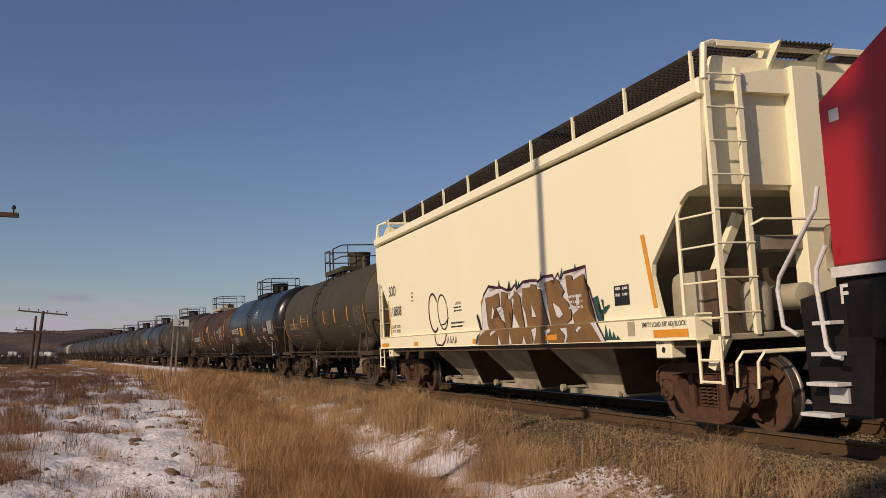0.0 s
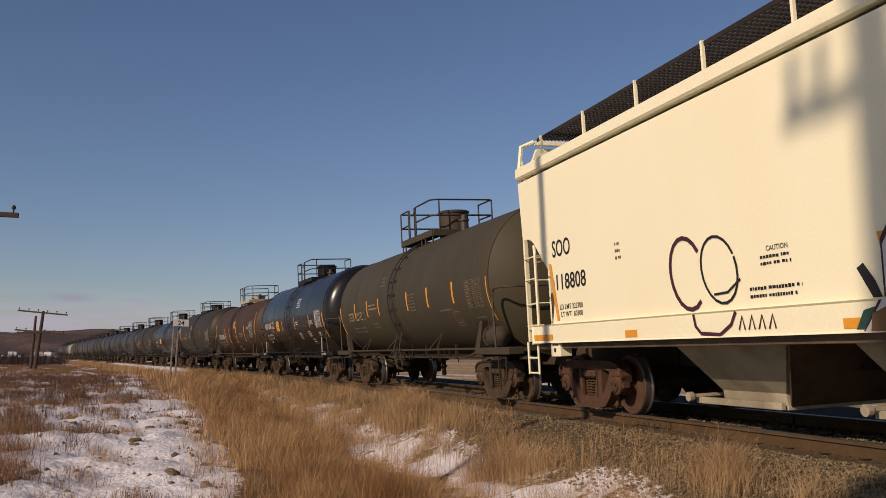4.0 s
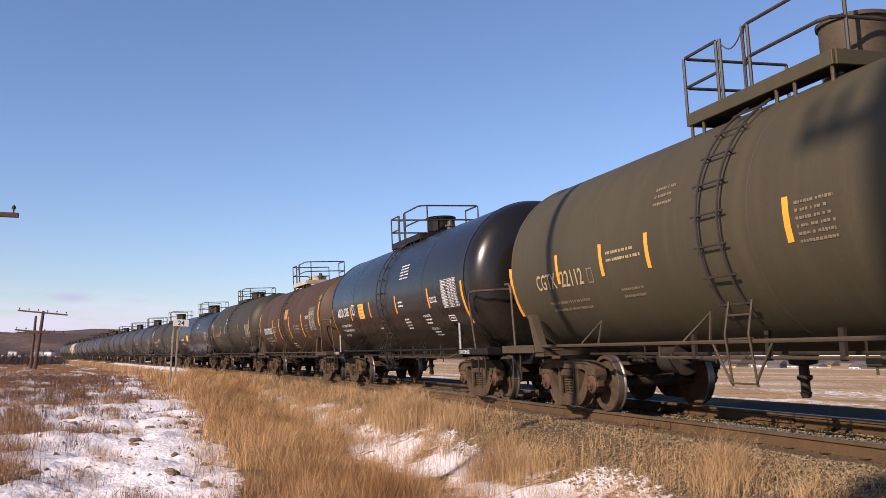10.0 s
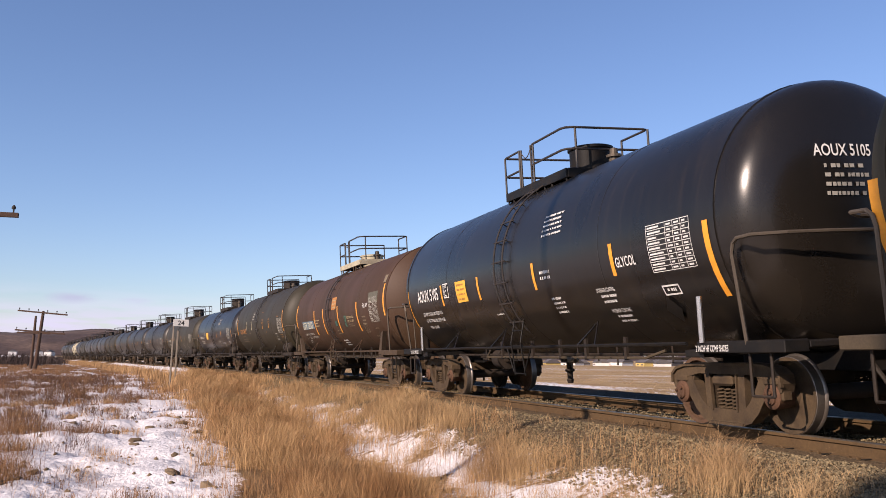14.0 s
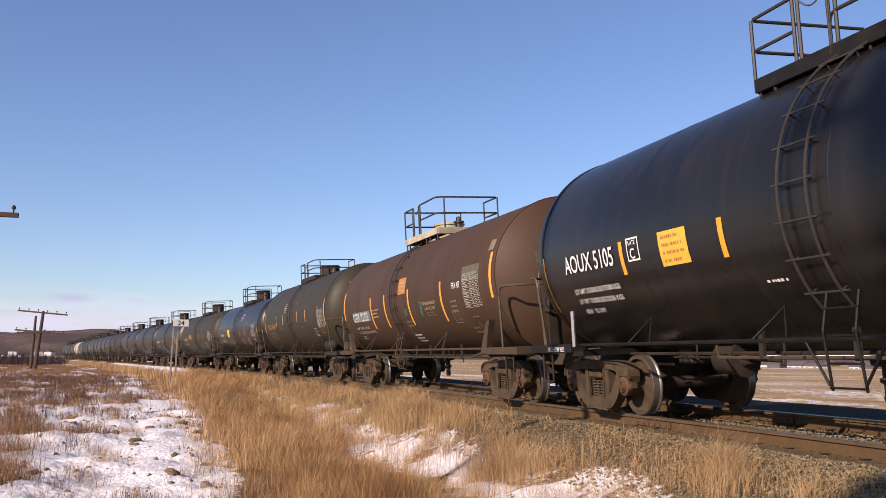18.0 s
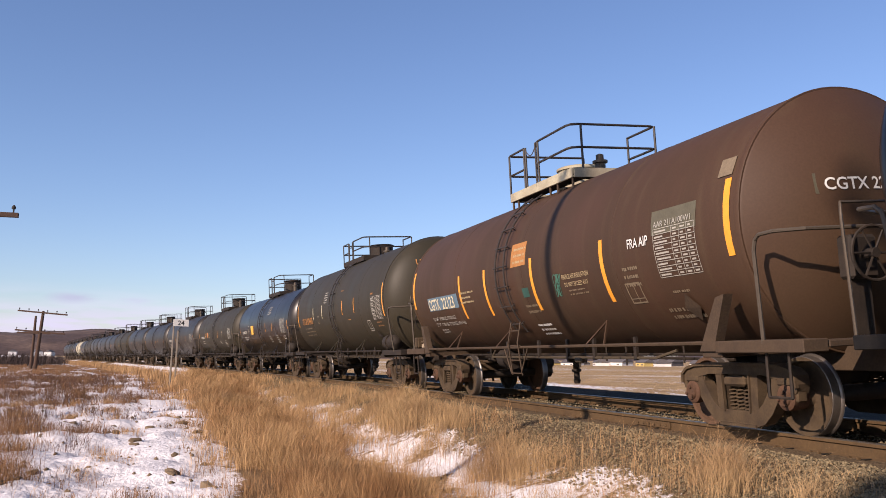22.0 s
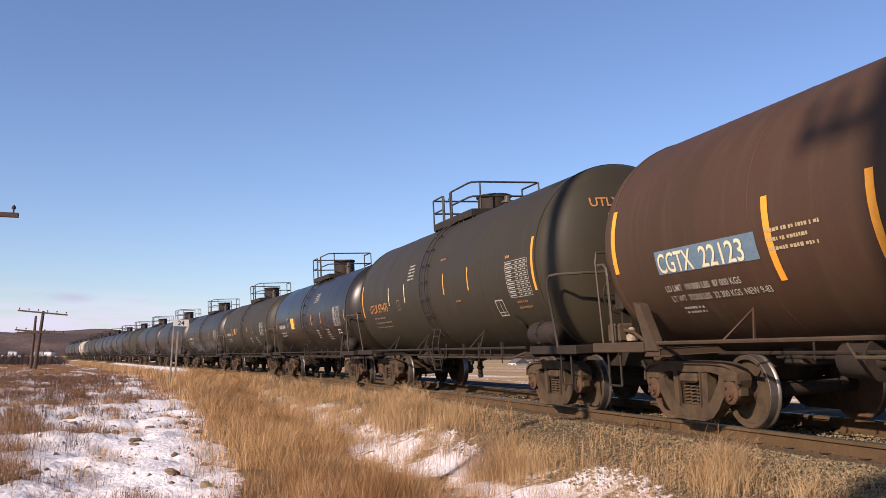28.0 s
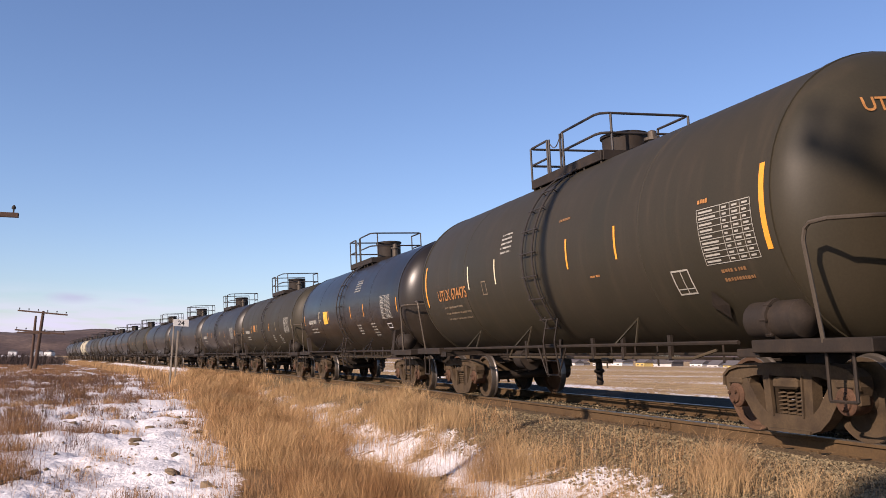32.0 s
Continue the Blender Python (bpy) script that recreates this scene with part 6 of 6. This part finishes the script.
    for z in (0.6, 0.84):
        tube(st, [(s * 6.97, -1.58, z), (s * 7.37, -1.58, z)], 0.016, 6)
    part("sill_step", st, CREAM, hop)
    part("jacking_pad", one_box(min(s * 6.11, s * 6.44), max(s * 6.11, s * 6.44), -1.6, -1.4, 0.86, 1.07, 0.01), CREAM, hop)
    part("pad_hole", one_lathe([(-1.606, 0.035), (-1.59, 0.035)], "y", 12, (s * 6.28, 0, 0.96)), INK, hop, "round black hole")
    bars(hop, min(s * 6.13, s * 6.35), 1.05, 0.2, 1, 0.03, 0.0, INK, 96 + s, -1.604)
    truck_parts(hop, s * 6.28, SPIN, cast=RUST)
for x in (3.65, 0.7, -2.25):
    part("discharge_hopper", bay_mesh(x), CREAM_DIRT_SHADE, hop)
    # dark brown paints in the shade on the chute's end wall, with some dirt
    part("chute_end_plate", bay_end_mesh(x), CREAM_GRIME_SHADE, hop, "end plate with shade and brown dirt in its colour")
    part("discharge_gate", gate_mesh(x), CREAM_DIRT_SHADE, hop)
for x in (7.5, 7.85):
    part("uncoupling_lever", one_tube([(x, -1.5, 0.55), (x + 0.02, -1.5, 0.82), (x + 0.06, -1.45, 0.92), (x + 0.1, -0.6, 0.92)], 0.018, 6), CREAM, hop, "bent cream operating lever")
part("step_bracket", one_slab([(7.1, 1.06), (7.4, 1.06), (7.12, 0.72), (7.0, 0.76)], -1.5, -1.44), CREAM, hop)
part("center_sill", one_box(-6.4, 6.4, -0.25, 0.25, 0.66, 1.06), GRIME, hop)
part("diagonal_brace", one_tube([(6.3, -1.2, 1.15), (6.95, -0.9, 2.5)], 0.07, 4), CREAM, hop)
part("air_reservoir", one_lathe([(1.12, 0.05), (1.14, 0.15), (1.2, 0.17), (1.6, 0.17), (1.68, 0.12), (1.7, 0.03)], "z", 18, (7.22, -0.95, 0)), CREAM_DIRT_SHADE, hop, smooth=True)
part("brake_cylinder", one_lathe([(6.3, 0.05), (6.32, 0.15), (6.8, 0.15), (6.83, 0.05)], "x", 14, (0.75, -0.55, 1.5)), CREAM_DIRT_SHADE, hop, smooth=True)
bm = bmesh.new()
tube(bm, [(7.55, 0.1 + 0.28 * math.cos(a), 2.05 + 0.28 * math.sin(a)) for a in np.linspace(0, 2 * math.pi, 25)], 0.02, 6, False)
for k in range(5):
    a = k * 1.2566
    tube(bm, [(7.55, 0.1, 2.05), (7.55, 0.1 + 0.28 * math.cos(a), 2.05 + 0.28 * math.sin(a))], 0.014, 5)
part("brake_wheel", bm, CREAM_DIRT_SHADE, hop)
part("brake_gearbox", one_box(7.25, 7.5, -0.12, 0.32, 1.75, 2.3, 0.04), CREAM_DIRT_SHADE, hop)
part("end_beam", one_box(7.2, 7.35, -1.0, 0.4, 2.02, 2.2, 0.02), CREAM_DIRT_SHADE, hop)
part("end_handrail", one_tube([(7.42, -1.1, 2.3), (7.5, -1.0, 2.36), (7.52, 0.4, 2.36)], 0.016, 6), CREAM, hop)

# lettering and markings on the hopper's side
SD = -1.606


def face(name, pts, mat, y=SD):
    """A flat painted shape on the side sheet."""
    bm = bmesh.new()
    f = bm.faces.new([bm.verts.new((x, y, z)) for x, z in pts])
    bmesh.ops.triangulate(bm, faces=[f])
    return part(name, bm, mat, body)


word(body, "SOO", -21.96 - HOP, 2.36, 0.25, 0.62, INK, 0.012, SD)
word(body, "118808", -21.87 - HOP, 1.86, 0.23, 0.98, INK, 0.012, SD)
word(body, "LD LMT 225700", -21.8 - HOP, 1.56, 0.075, 0.76, INK, 0.004, SD)
word(body, "LT WT  60300", -21.77 - HOP, 1.45, 0.075, 0.72, INK, 0.004, SD)
bars(body, -20.0 - HOP, 2.35, 0.16, 3, 0.05, 0.04, FADED, 91, SD)
word(body, "CAUTION", -16.95 - HOP, 1.9, 0.05, 0.32, INK, 0.004, SD)
bars(body, -17.05 - HOP, 1.86, 0.5, 2, 0.04, 0.025, INK, 92, SD)
bars(body, -17.25 - HOP, 1.56, 0.8, 2, 0.045, 0.03, INK, 93, SD)
face("reflective_stripe", [(6.03, 2.38), (5.94, 2.38), (6.14, 1.47), (6.23, 1.47)], ORANGE)
face("reflective_stripe", [(-6.32, 2.27), (-6.23, 2.27), (-6.03, 1.4), (-6.12, 1.4)], ORANGE)
face("reflective_stripe", [(0.28, 1.9), (0.36, 1.9), (0.45, 1.4), (0.37, 1.4)], ORANGE)
for x0, x1 in ((6.15, 6.88), (-6.95, -6.25), (-4.0, -3.7), (-0.15, 0.2), (2.4, 2.75)):
    face("reflective_stripe", [(x0, 1.11), (x1, 1.11), (x1, 1.2), (x0, 1.2)], ORANGE, -1.646)
word(body, "EMPTY LOAD 3/8\" ADJ BLOCK", 5.9, 1.24, 0.06, 0.95, INK, 0.004, -1.646)
face("stencil_box", [(5.2, 1.54), (5.58, 1.54), (5.58, 1.8), (5.2, 1.8)], INK)
bars(body, 5.24, 1.78, 0.14, 2, 0.05, 0.03, WHITE, 94, SD - 0.004)
bars(body, 5.42, 1.78, 0.14, 2, 0.05, 0.03, WHITE, 95, SD - 0.004)
face("sensor_plate", [(5.55, 1.14), (5.72, 1.14), (5.72, 1.32), (5.55, 1.32)], CREAM_DIRT_SHADE, -1.646)

# graffiti: broad brown letters with black drop shade, rimmed in white and dark purple
def stroke(pts, wide, mat, y):
    bm = bmesh.new()
    strap(bm, pts, wide, y, y - 0.002)
    part("graffiti_stroke", bm, mat, body)


edge = [(0.30, 1.36), (0.31, 1.84), (0.44, 2.01), (0.71, 2.15), (0.77, 2.07), (1.08, 2.10), (1.31, 2.09), (1.53, 2.03), (1.62, 1.91), (1.75, 2.02), (1.91, 2.09), (2.01, 1.96), (2.17, 1.97), (2.24, 2.11), (2.44, 2.07), (2.53, 2.11),
        (2.80, 2.09), (2.83, 2.01), (2.94, 1.98), (3.05, 2.13), (3.39, 2.12), (3.43, 2.05), (3.57, 2.14), (3.64, 2.02), (3.76, 2.13), (4.07, 2.14), (4.09, 2.09), (4.45, 2.16), (4.47, 1.89), (4.54, 1.83), (4.53, 1.59), (4.74, 1.36)]
face("graffiti_edge", edge, PURPLE, SD - 0.002)
face("graffiti_rim", [(x * 0.992 + 0.025, 1.356 if z < 1.4 else z - 0.05) for x, z in edge], WHITE, SD - 0.005)
glyphs = ([(0.54, 1.93), (0.86, 1.94), (1.19, 1.98), (1.21, 1.75), (1.02, 1.73), (0.89, 1.53), (1.14, 1.57), (1.37, 1.47), (1.41, 1.358), (0.66, 1.358), (0.6, 1.47), (0.59, 1.76)],
          [(1.31, 2.0), (1.56, 1.96), (1.60, 1.83), (1.72, 1.83), (1.77, 1.61), (1.61, 1.62), (1.69, 1.358), (1.45, 1.358), (1.36, 1.71), (1.27, 1.73)],
          [(1.88, 1.98), (2.10, 1.88), (2.15, 1.68), (2.24, 1.358), (2.04, 1.358), (1.93, 1.47), (1.80, 1.61)],
          [(2.24, 1.99), (2.54, 1.98), (2.59, 2.03), (2.75, 2.01), (2.79, 1.93), (2.93, 1.93), (3.02, 1.65), (3.18, 1.358), (2.36, 1.358), (2.31, 1.58), (2.19, 1.71)],
          [(3.09, 2.01), (3.31, 2.03), (3.40, 1.95), (3.55, 2.03), (3.75, 1.84), (3.66, 1.77), (3.84, 1.68), (3.95, 1.52), (3.92, 1.42), (3.78, 1.358), (3.25, 1.358), (3.17, 1.64)],
          [(3.83, 2.06), (4.02, 2.05), (4.04, 1.97), (4.39, 2.04), (4.40, 1.82), (4.46, 1.78), (4.47, 1.55), (4.66, 1.358), (4.02, 1.358), (3.98, 1.47), (4.18, 1.55), (3.91, 1.65), (3.85, 1.86)])
for k, glyph in enumerate(glyphs):
    face("graffiti_shade", [(x + 0.03, z - (0.012 if z > 1.4 else 0)) for x, z in glyph], INK, SD - 0.008 - 0.0004 * k)
    face("graffiti_fill", glyph, BRONZE, SD - 0.012 - 0.0004 * k)
for hole in ([(2.58, 1.70), (2.74, 1.50), (2.57, 1.50)], [(3.36, 1.69), (3.57, 1.61), (3.69, 1.50), (3.56, 1.45), (3.47, 1.48)], [(4.14, 1.76), (4.22, 1.76), (4.23, 1.62), (4.14, 1.60)], [(0.87, 1.75), (0.97, 1.68), (0.88, 1.54), (0.82, 1.54)]):
    face("graffiti_shade", [(x - 0.025, z + 0.01) for x, z in hole], INK, SD - 0.016)
    face("graffiti_gap", hole, WHITE, SD - 0.019)
bars(body, 3.9, 1.76, 0.5, 3, 0.05, 0.03, WHITE, 97, SD - 0.016)
# the lower ends of the letters run on over the sill
face("graffiti_edge", [(0.08, 1.08), (4.99, 1.08), (4.76, 1.345), (0.28, 1.345)], PURPLE, -1.648)
face("graffiti_rim", [(0.1, 1.08), (4.95, 1.08), (4.72, 1.345), (0.32, 1.345)], WHITE, -1.651)
face("graffiti_fill", [(0.17, 1.08), (4.86, 1.08), (4.62, 1.3), (4.56, 1.345), (0.62, 1.345), (0.45, 1.31), (0.2, 1.23)], BRONZE, -1.654)
for gap in ([(1.17, 1.08), (1.17, 1.26), (1.30, 1.08)], [(1.67, 1.08), (1.67, 1.3), (1.77, 1.08)], [(2.21, 1.08), (2.27, 1.21), (2.36, 1.08)], [(2.62, 1.08), (2.69, 1.16), (2.59, 1.3), (2.79, 1.33), (2.74, 1.19), (2.66, 1.08)],
            [(3.08, 1.27), (3.27, 1.3), (3.29, 1.26), (3.16, 1.22), (3.21, 1.08), (3.16, 1.08)], [(3.62, 1.29), (3.84, 1.3), (3.86, 1.18), (3.79, 1.1), (3.8, 1.08), (3.74, 1.08), (3.79, 1.19)], [(4.13, 1.25), (4.2, 1.3), (4.31, 1.3), (4.17, 1.22)], [(0.78, 1.24), (0.84, 1.31), (1.1, 1.33), (0.86, 1.25)]):
    face("graffiti_shade", [(x - 0.03, max(z - 0.006, 1.08)) for x, z in gap], INK, -1.657)
    face("graffiti_gap", gap, WHITE, -1.66)
face("reflective_stripe", [(3.11, 1.12), (3.51, 1.13), (3.52, 1.21), (3.12, 1.2)], ORANGE, -1.664)
for x, z in ((1.2, 2.13), (1.62, 2.05), (1.66, 2.1), (1.96, 2.1), (2.06, 2.05), (2.95, 2.12), (3.68, 2.12), (4.12, 2.14)):
    face("graffiti_splinter", [(x - 0.06, z - 0.08), (x + 0.07, z - 0.08), (x + 0.01, z + 0.07)], TEAL, SD - 0.0015)
face("graffiti_splinter", [(4.56, 1.67), (4.75, 1.71), (4.75, 1.52), (4.89, 1.51), (4.81, 1.41), (4.88, 1.36), (4.71, 1.36), (4.59, 1.53)], TEAL, SD - 0.0015)
face("graffiti_splinter", [(4.83, 1.65), (4.90, 1.64), (4.90, 1.54), (5.06, 1.57), (5.06, 1.54), (4.91, 1.44)], TEAL, SD - 0.0015)
for i in range(4):
    x = 4.94 + i * 0.1
    face("graffiti_splinter", [(x, 1.1), (x + 0.12, 1.1), (x + 0.04, 1.31 - 0.05 * i)], TEAL, -1.647)
face("graffiti_splinter", [(0.02, 1.62), (0.1, 1.66), (0.22, 1.5), (0.28, 1.36), (0.18, 1.36)], INK, SD - 0.001)
face("graffiti_splinter", [(0.0, 1.1), (0.16, 1.1), (0.3, 1.3), (0.1, 1.26)], TEAL, -1.647)
ox = -18.62 - HOP


def loop_line(cx, cz, rx, rz, tilt, a0, a1, n=16):
    """Points on a leaning oval from angle a0 to a1."""
    c, q = math.cos(tilt), math.sin(tilt)
    pts = [(rx * math.cos(a), rz * math.sin(a)) for a in np.linspace(a0, a1, n)]
    return [(cx + x * c - z * q, cz + x * q + z * c) for x, z in pts]


stroke(loop_line(-2.56, 1.8, 0.32, 0.42, 0.35, 0.3, 5.1), 0.05, PURPLE, SD - 0.002)
stroke(loop_line(-1.95, 1.79, 0.3, 0.38, 0.5, 0.0, 6.2, 22), 0.03, INK, SD - 0.002)
stroke([(-2.06, 1.53), (-1.82, 1.54), (-1.59, 1.66)], 0.025, INK, SD - 0.003)
stroke([(-2.43, 1.33), (-2.4, 1.2), (-2.3, 1.12), (-1.95, 1.1), (-1.75, 1.2), (-1.66, 1.33)], 0.04, PURPLE, -1.648)
for k in range(4):
    stroke([(ox + 1.2 + 0.16 * k, 1.14), (ox + 1.26 + 0.16 * k, 1.28), (ox + 1.3 + 0.16 * k, 1.14)], 0.02, PURPLE, -1.648)

# ---- locomotive coupled ahead ----
LOCO = 0.0
loco = thing("locomotive", on_track(LOCO), "red locomotive with a black underframe and white handrails", "locomotive", "freight train")
TRAIN.append((loco, LOCO))
bm = slab(bmesh.new(), [(-6.64, 1.66), (-6.64, 3.18), (-5.7, 3.6), (-3.5, 4.5), (12.0, 4.5), (12.0, 1.66)], -1.55, 1.55, 0.02)
part("hood", bm, RED, loco)
part("sill_stripe", one_box(-6.66, 12.0, -1.56, 1.56, 1.56, 1.655), WHITE, loco, "white stripe along the sill")
part("underframe", one_box(-6.6, 12.0, -1.5, 1.5, 1.0, 1.55, 0.02), LOCO_BLACK, loco)
part("rear_cowl", one_box(-7.0, -6.645, -0.9, 1.2, 1.5, 2.1, 0.03), RED, loco)
part("pilot", one_slab([(-7.16, 0.32), (-7.2, 1.4), (-6.6, 1.5), (-6.2, 1.5), (-6.4, 0.32)], -1.5, 1.5, 0.02), LOCO_BLACK, loco)
for x0, x1, z in ((-7.12, -6.72, 0.35), (-7.0, -6.6, 0.63), (-6.9, -6.62, 0.9), (-6.85, -6.62, 1.18)):
    part("step", one_box(x0, x1, -1.66, -1.5, z - 0.035, z, 0.004), WHITE, loco, "step with a white edge")
part("number_board", one_box(-6.86, -6.62, -1.53, -1.505, 0.44, 0.58), SIGN, loco)
word(loco, "F", -6.62, 1.33, 0.17, 0.1, WHITE, 0.02, -1.51)
part("handrail", one_tube([(-6.68, -1.6, 2.4), (-6.72, -1.62, 2.2), (-7.3, -1.62, 1.62), (-7.34, -1.62, 1.5), (-7.3, -1.62, 1.15), (-7.1, -1.62, 1.06)], 0.022, 8), WHITE, loco, "white tubular handrail")
part("handrail", one_tube([(-6.6, -1.64, 1.85), (-6.72, -1.66, 1.65), (-6.74, -1.66, 1.5), (-6.68, -1.66, 0.95), (-6.6, -1.66, 0.86), (-6.5, -1.66, 0.85)], 0.022, 8), WHITE, loco, "white tubular handrail")
part("warning_label", one_box(-6.5, -6.38, -1.556, -1.551, 2.95, 3.06), SIGN, loco)
part("coupler", coupler_mesh(-1), TRUCK, loco, at=Matrix.Translation((-0.35, 0, 0)))
truck_parts(loco, -4.4, SPIN)
part("fuel_tank", one_box(-1.5, 5.0, -1.4, 1.4, 0.35, 1.0, 0.1), LOCO_BLACK, loco)
truck_parts(loco, 8.5, SPIN)


# ---- poles, signs, distance ----
def pole(x, y, height, arms, lean=0.0, half=1.5, turn=0.0, r=0.14):
    z = ground_z(x, y) - 0.05
    p = thing("utility_pole", pose(x, y, z, -lean, 0, turn), "weathered brown timber telegraph pole with crossarms", "utility pole", "pole line")
    part("shaft", one_lathe([(0, r), (height * 0.5, r * 0.85), (height, r * 0.68), (height + 0.05, 0.03)], "z", 12), TIMBER, p, smooth=True)
    for a in arms:
        arm = part("crossarm", one_box(0.1, 0.2, -half, half, a - 0.06, a + 0.06, 0.01), TIMBER, p)
        for k in range(6):
            q = -half + 0.12 + k * (2 * half - 0.24) / 5
            part("insulator", one_lathe([(a + 0.05, 0.018), (a + 0.14, 0.02), (a + 0.15, 0.05), (a + 0.2, 0.05), (a + 0.24, 0.03), (a + 0.25, 0.01)], "z", 8, (0.15, q, 0)), GRIME, arm)
    return p


pole(-23.9, -5.85, 5.4, (4.98,), 0, 1.85)
pole(-78.0, -11.2, 4.75, (4.65, 3.1), 4.6, 1.9, -6, 0.17)
pole(-81.0, -11.95, 4.5, (3.1,), 2.0, 1.3, -6, 0.14)
pole(-6.35, -6.3, 13.0, (12.4,), 0, 1.4, 0, 0.13)
tall = pole(8.07, -20.0, 20.8, (), 0, 1.3, 90, 0.3)
part("crossarm", one_box(0.2, 0.36, -1.3, 1.3, 18.4, 18.58, 0.02), TIMBER, tall)
for q in (1.15, 0.78):
    part("arm_bracket", one_box(0.2, 0.36, q - 0.05, q + 0.05, 18.35, 19.05, 0.02), TIMBER, tall)

sg = thing("mile_sign", pose(-40.6, -0.43, ground_z(-40.6, -0.43) - 0.1, -1.5, 0, 0), "white mile board on a pale leaning post", "sign")
part("post", one_box(-0.035, 0.035, -0.035, 0.035, 0, 3.15, 0.01), POST, sg)
board = part("board", one_box(0.037, 0.06, -0.04, 0.62, 2.85, 3.15, 0.004), SIGN, sg)
bm = letters("24", 0.2, 0.01)
for v in bm.verts:
    v.co = Vector((0.064, 0.16 + v.co.x, 2.9 + v.co.y))
part("numeral", bm, INK, board)
p2 = thing("marker_post", pose(-52, -0.28, ground_z(-52, -0.28) - 0.1, -1.2, 0, 0), "plain grey post with a small cap plate", "post")
part("post", one_box(-0.05, 0.05, -0.05, 0.05, 0, 2.9, 0.01), POST, p2)
part("cap_plate", one_box(-0.06, 0.06, -0.06, 0.06, 2.9, 2.93), POST, p2)


def hills(name, radius, heights, mat, label, rough, seed):
    """A long ridge round the plain: heights in degrees over the horizon by bearing."""
    bm = bmesh.new()
    rows = []
    n = 420
    for i in range(n + 1):
        a = math.radians(-180 + 360 * i / n)
        e = np.interp(math.degrees(a), [h[0] for h in heights], [h[1] for h in heights])
        e = max(0.05, e + rough * (noise.noise((i * 0.11, seed, 0)) + 0.5 * noise.noise((i * 0.43, seed, 5)) + 0.35 * noise.noise((i * 1.7, seed, 9))))
        h = radius * math.tan(math.radians(e))
        ring = []
        for f, g in ((1.0, -0.02), (1.06, 0.45), (1.16, 0.85), (1.3, 1.0), (1.7, 0.2)):
            ring.append(bm.verts.new((math.cos(a) * radius * f, math.sin(a) * radius * f, h * g * f - 3 * (g < 0))))
        rows.append(ring)
    for u, w in zip(rows, rows[1:]):
        for k in range(4):
            f = bm.faces.new((u[k], u[k + 1], w[k + 1], w[k]))
            f.smooth = True
    return tagged(part(name, bm, mat, None), label, "hills", kind="structure")


# bearings run anticlockwise from +x; the camera looks towards about 164 degrees
hills("backdrop_hills", 1700, [(-180, 1.55), (-172, 1.4), (-165, 1.3), (-100, 1.0), (-20, 0.8), (60, 0.3), (115, 0.28), (150, 0.34), (160, 0.5), (168, 0.85), (176, 1.2), (180, 1.55)], FAR_WOOD, "distant wooded brown hills", 0.3, 3.0)


def house(x, y, w, d, h, wall, label):
    z = ground_z(x, y) - 0.3
    b = thing("far_building", pose(x, y, z, 0, 0, random.Random(int(x)).uniform(-20, 20)), label, "building", "distant buildings")
    part("wall", one_box(-w / 2, w / 2, -d / 2, d / 2, 0, h), wall, b)
    bm = bmesh.new()
    a = [bm.verts.new(p) for p in ((-w / 2 - 0.3, -d / 2 - 0.3, h), (w / 2 + 0.3, -d / 2 - 0.3, h), (w / 2 + 0.3, d / 2 + 0.3, h), (-w / 2 - 0.3, d / 2 + 0.3, h), (-w / 2 - 0.3, 0, h + d * 0.3), (w / 2 + 0.3, 0, h + d * 0.3))]
    for f in ((0, 1, 5, 4), (2, 3, 4, 5), (1, 2, 5), (3, 0, 4), (0, 3, 2, 1)):
        bm.faces.new([a[i] for i in f])
    part("roof", bm, FAR_ROOF, b)
    for k in range(max(2, int(w / 9))):
        q = -w / 2 + (k + 0.5) * w / max(2, int(w / 9))
        part("window", one_box(q - 0.7, q + 0.7, -d / 2 - 0.06, -d / 2 + 0.02, h * 0.4, h * 0.65), FAR_ROOF, b)


hr = random.Random(77)
for i in range(26):
    a = radians(-69 + i * 1.12 + hr.uniform(-0.3, 0.3))
    d = 335 + 50 * hr.random()
    house(math.sin(a) * d, math.cos(a) * d, hr.uniform(3, 10), hr.uniform(4, 7), hr.uniform(0.9, 1.9), (FAR_WALL, FAR_WALL, FAR_TAN, FAR_WALL, FAR_ROOF)[i % 5], ("low white shed across the field", "small white house across the field", "low yellow-tan shed across the field", "low pale shed across the field", "low dark shed across the field")[i % 5])
house(-900, -128, 11, 8, 4.0, FAR_WALL, "small white house under the hills")
house(-920, -152, 9, 7, 4.0, FAR_WALL, "small white house under the hills")
house(-1150, -150, 11, 9, 5.0, FAR_WALL, "white house on the hillside")


def motions():
    """The train rolls past, and its wheels turn with it."""
    for car, x in TRAIN:
        walk(car, [(t, on_track(x + RUN[t])) for t in range(33)])
    for ax, place in SPIN:
        walk(ax, [(q * 0.25, place @ Matrix.Rotation(run_at(q * 0.25) / WHEEL_R, 4, "Y")) for q in range(129)])


motions()
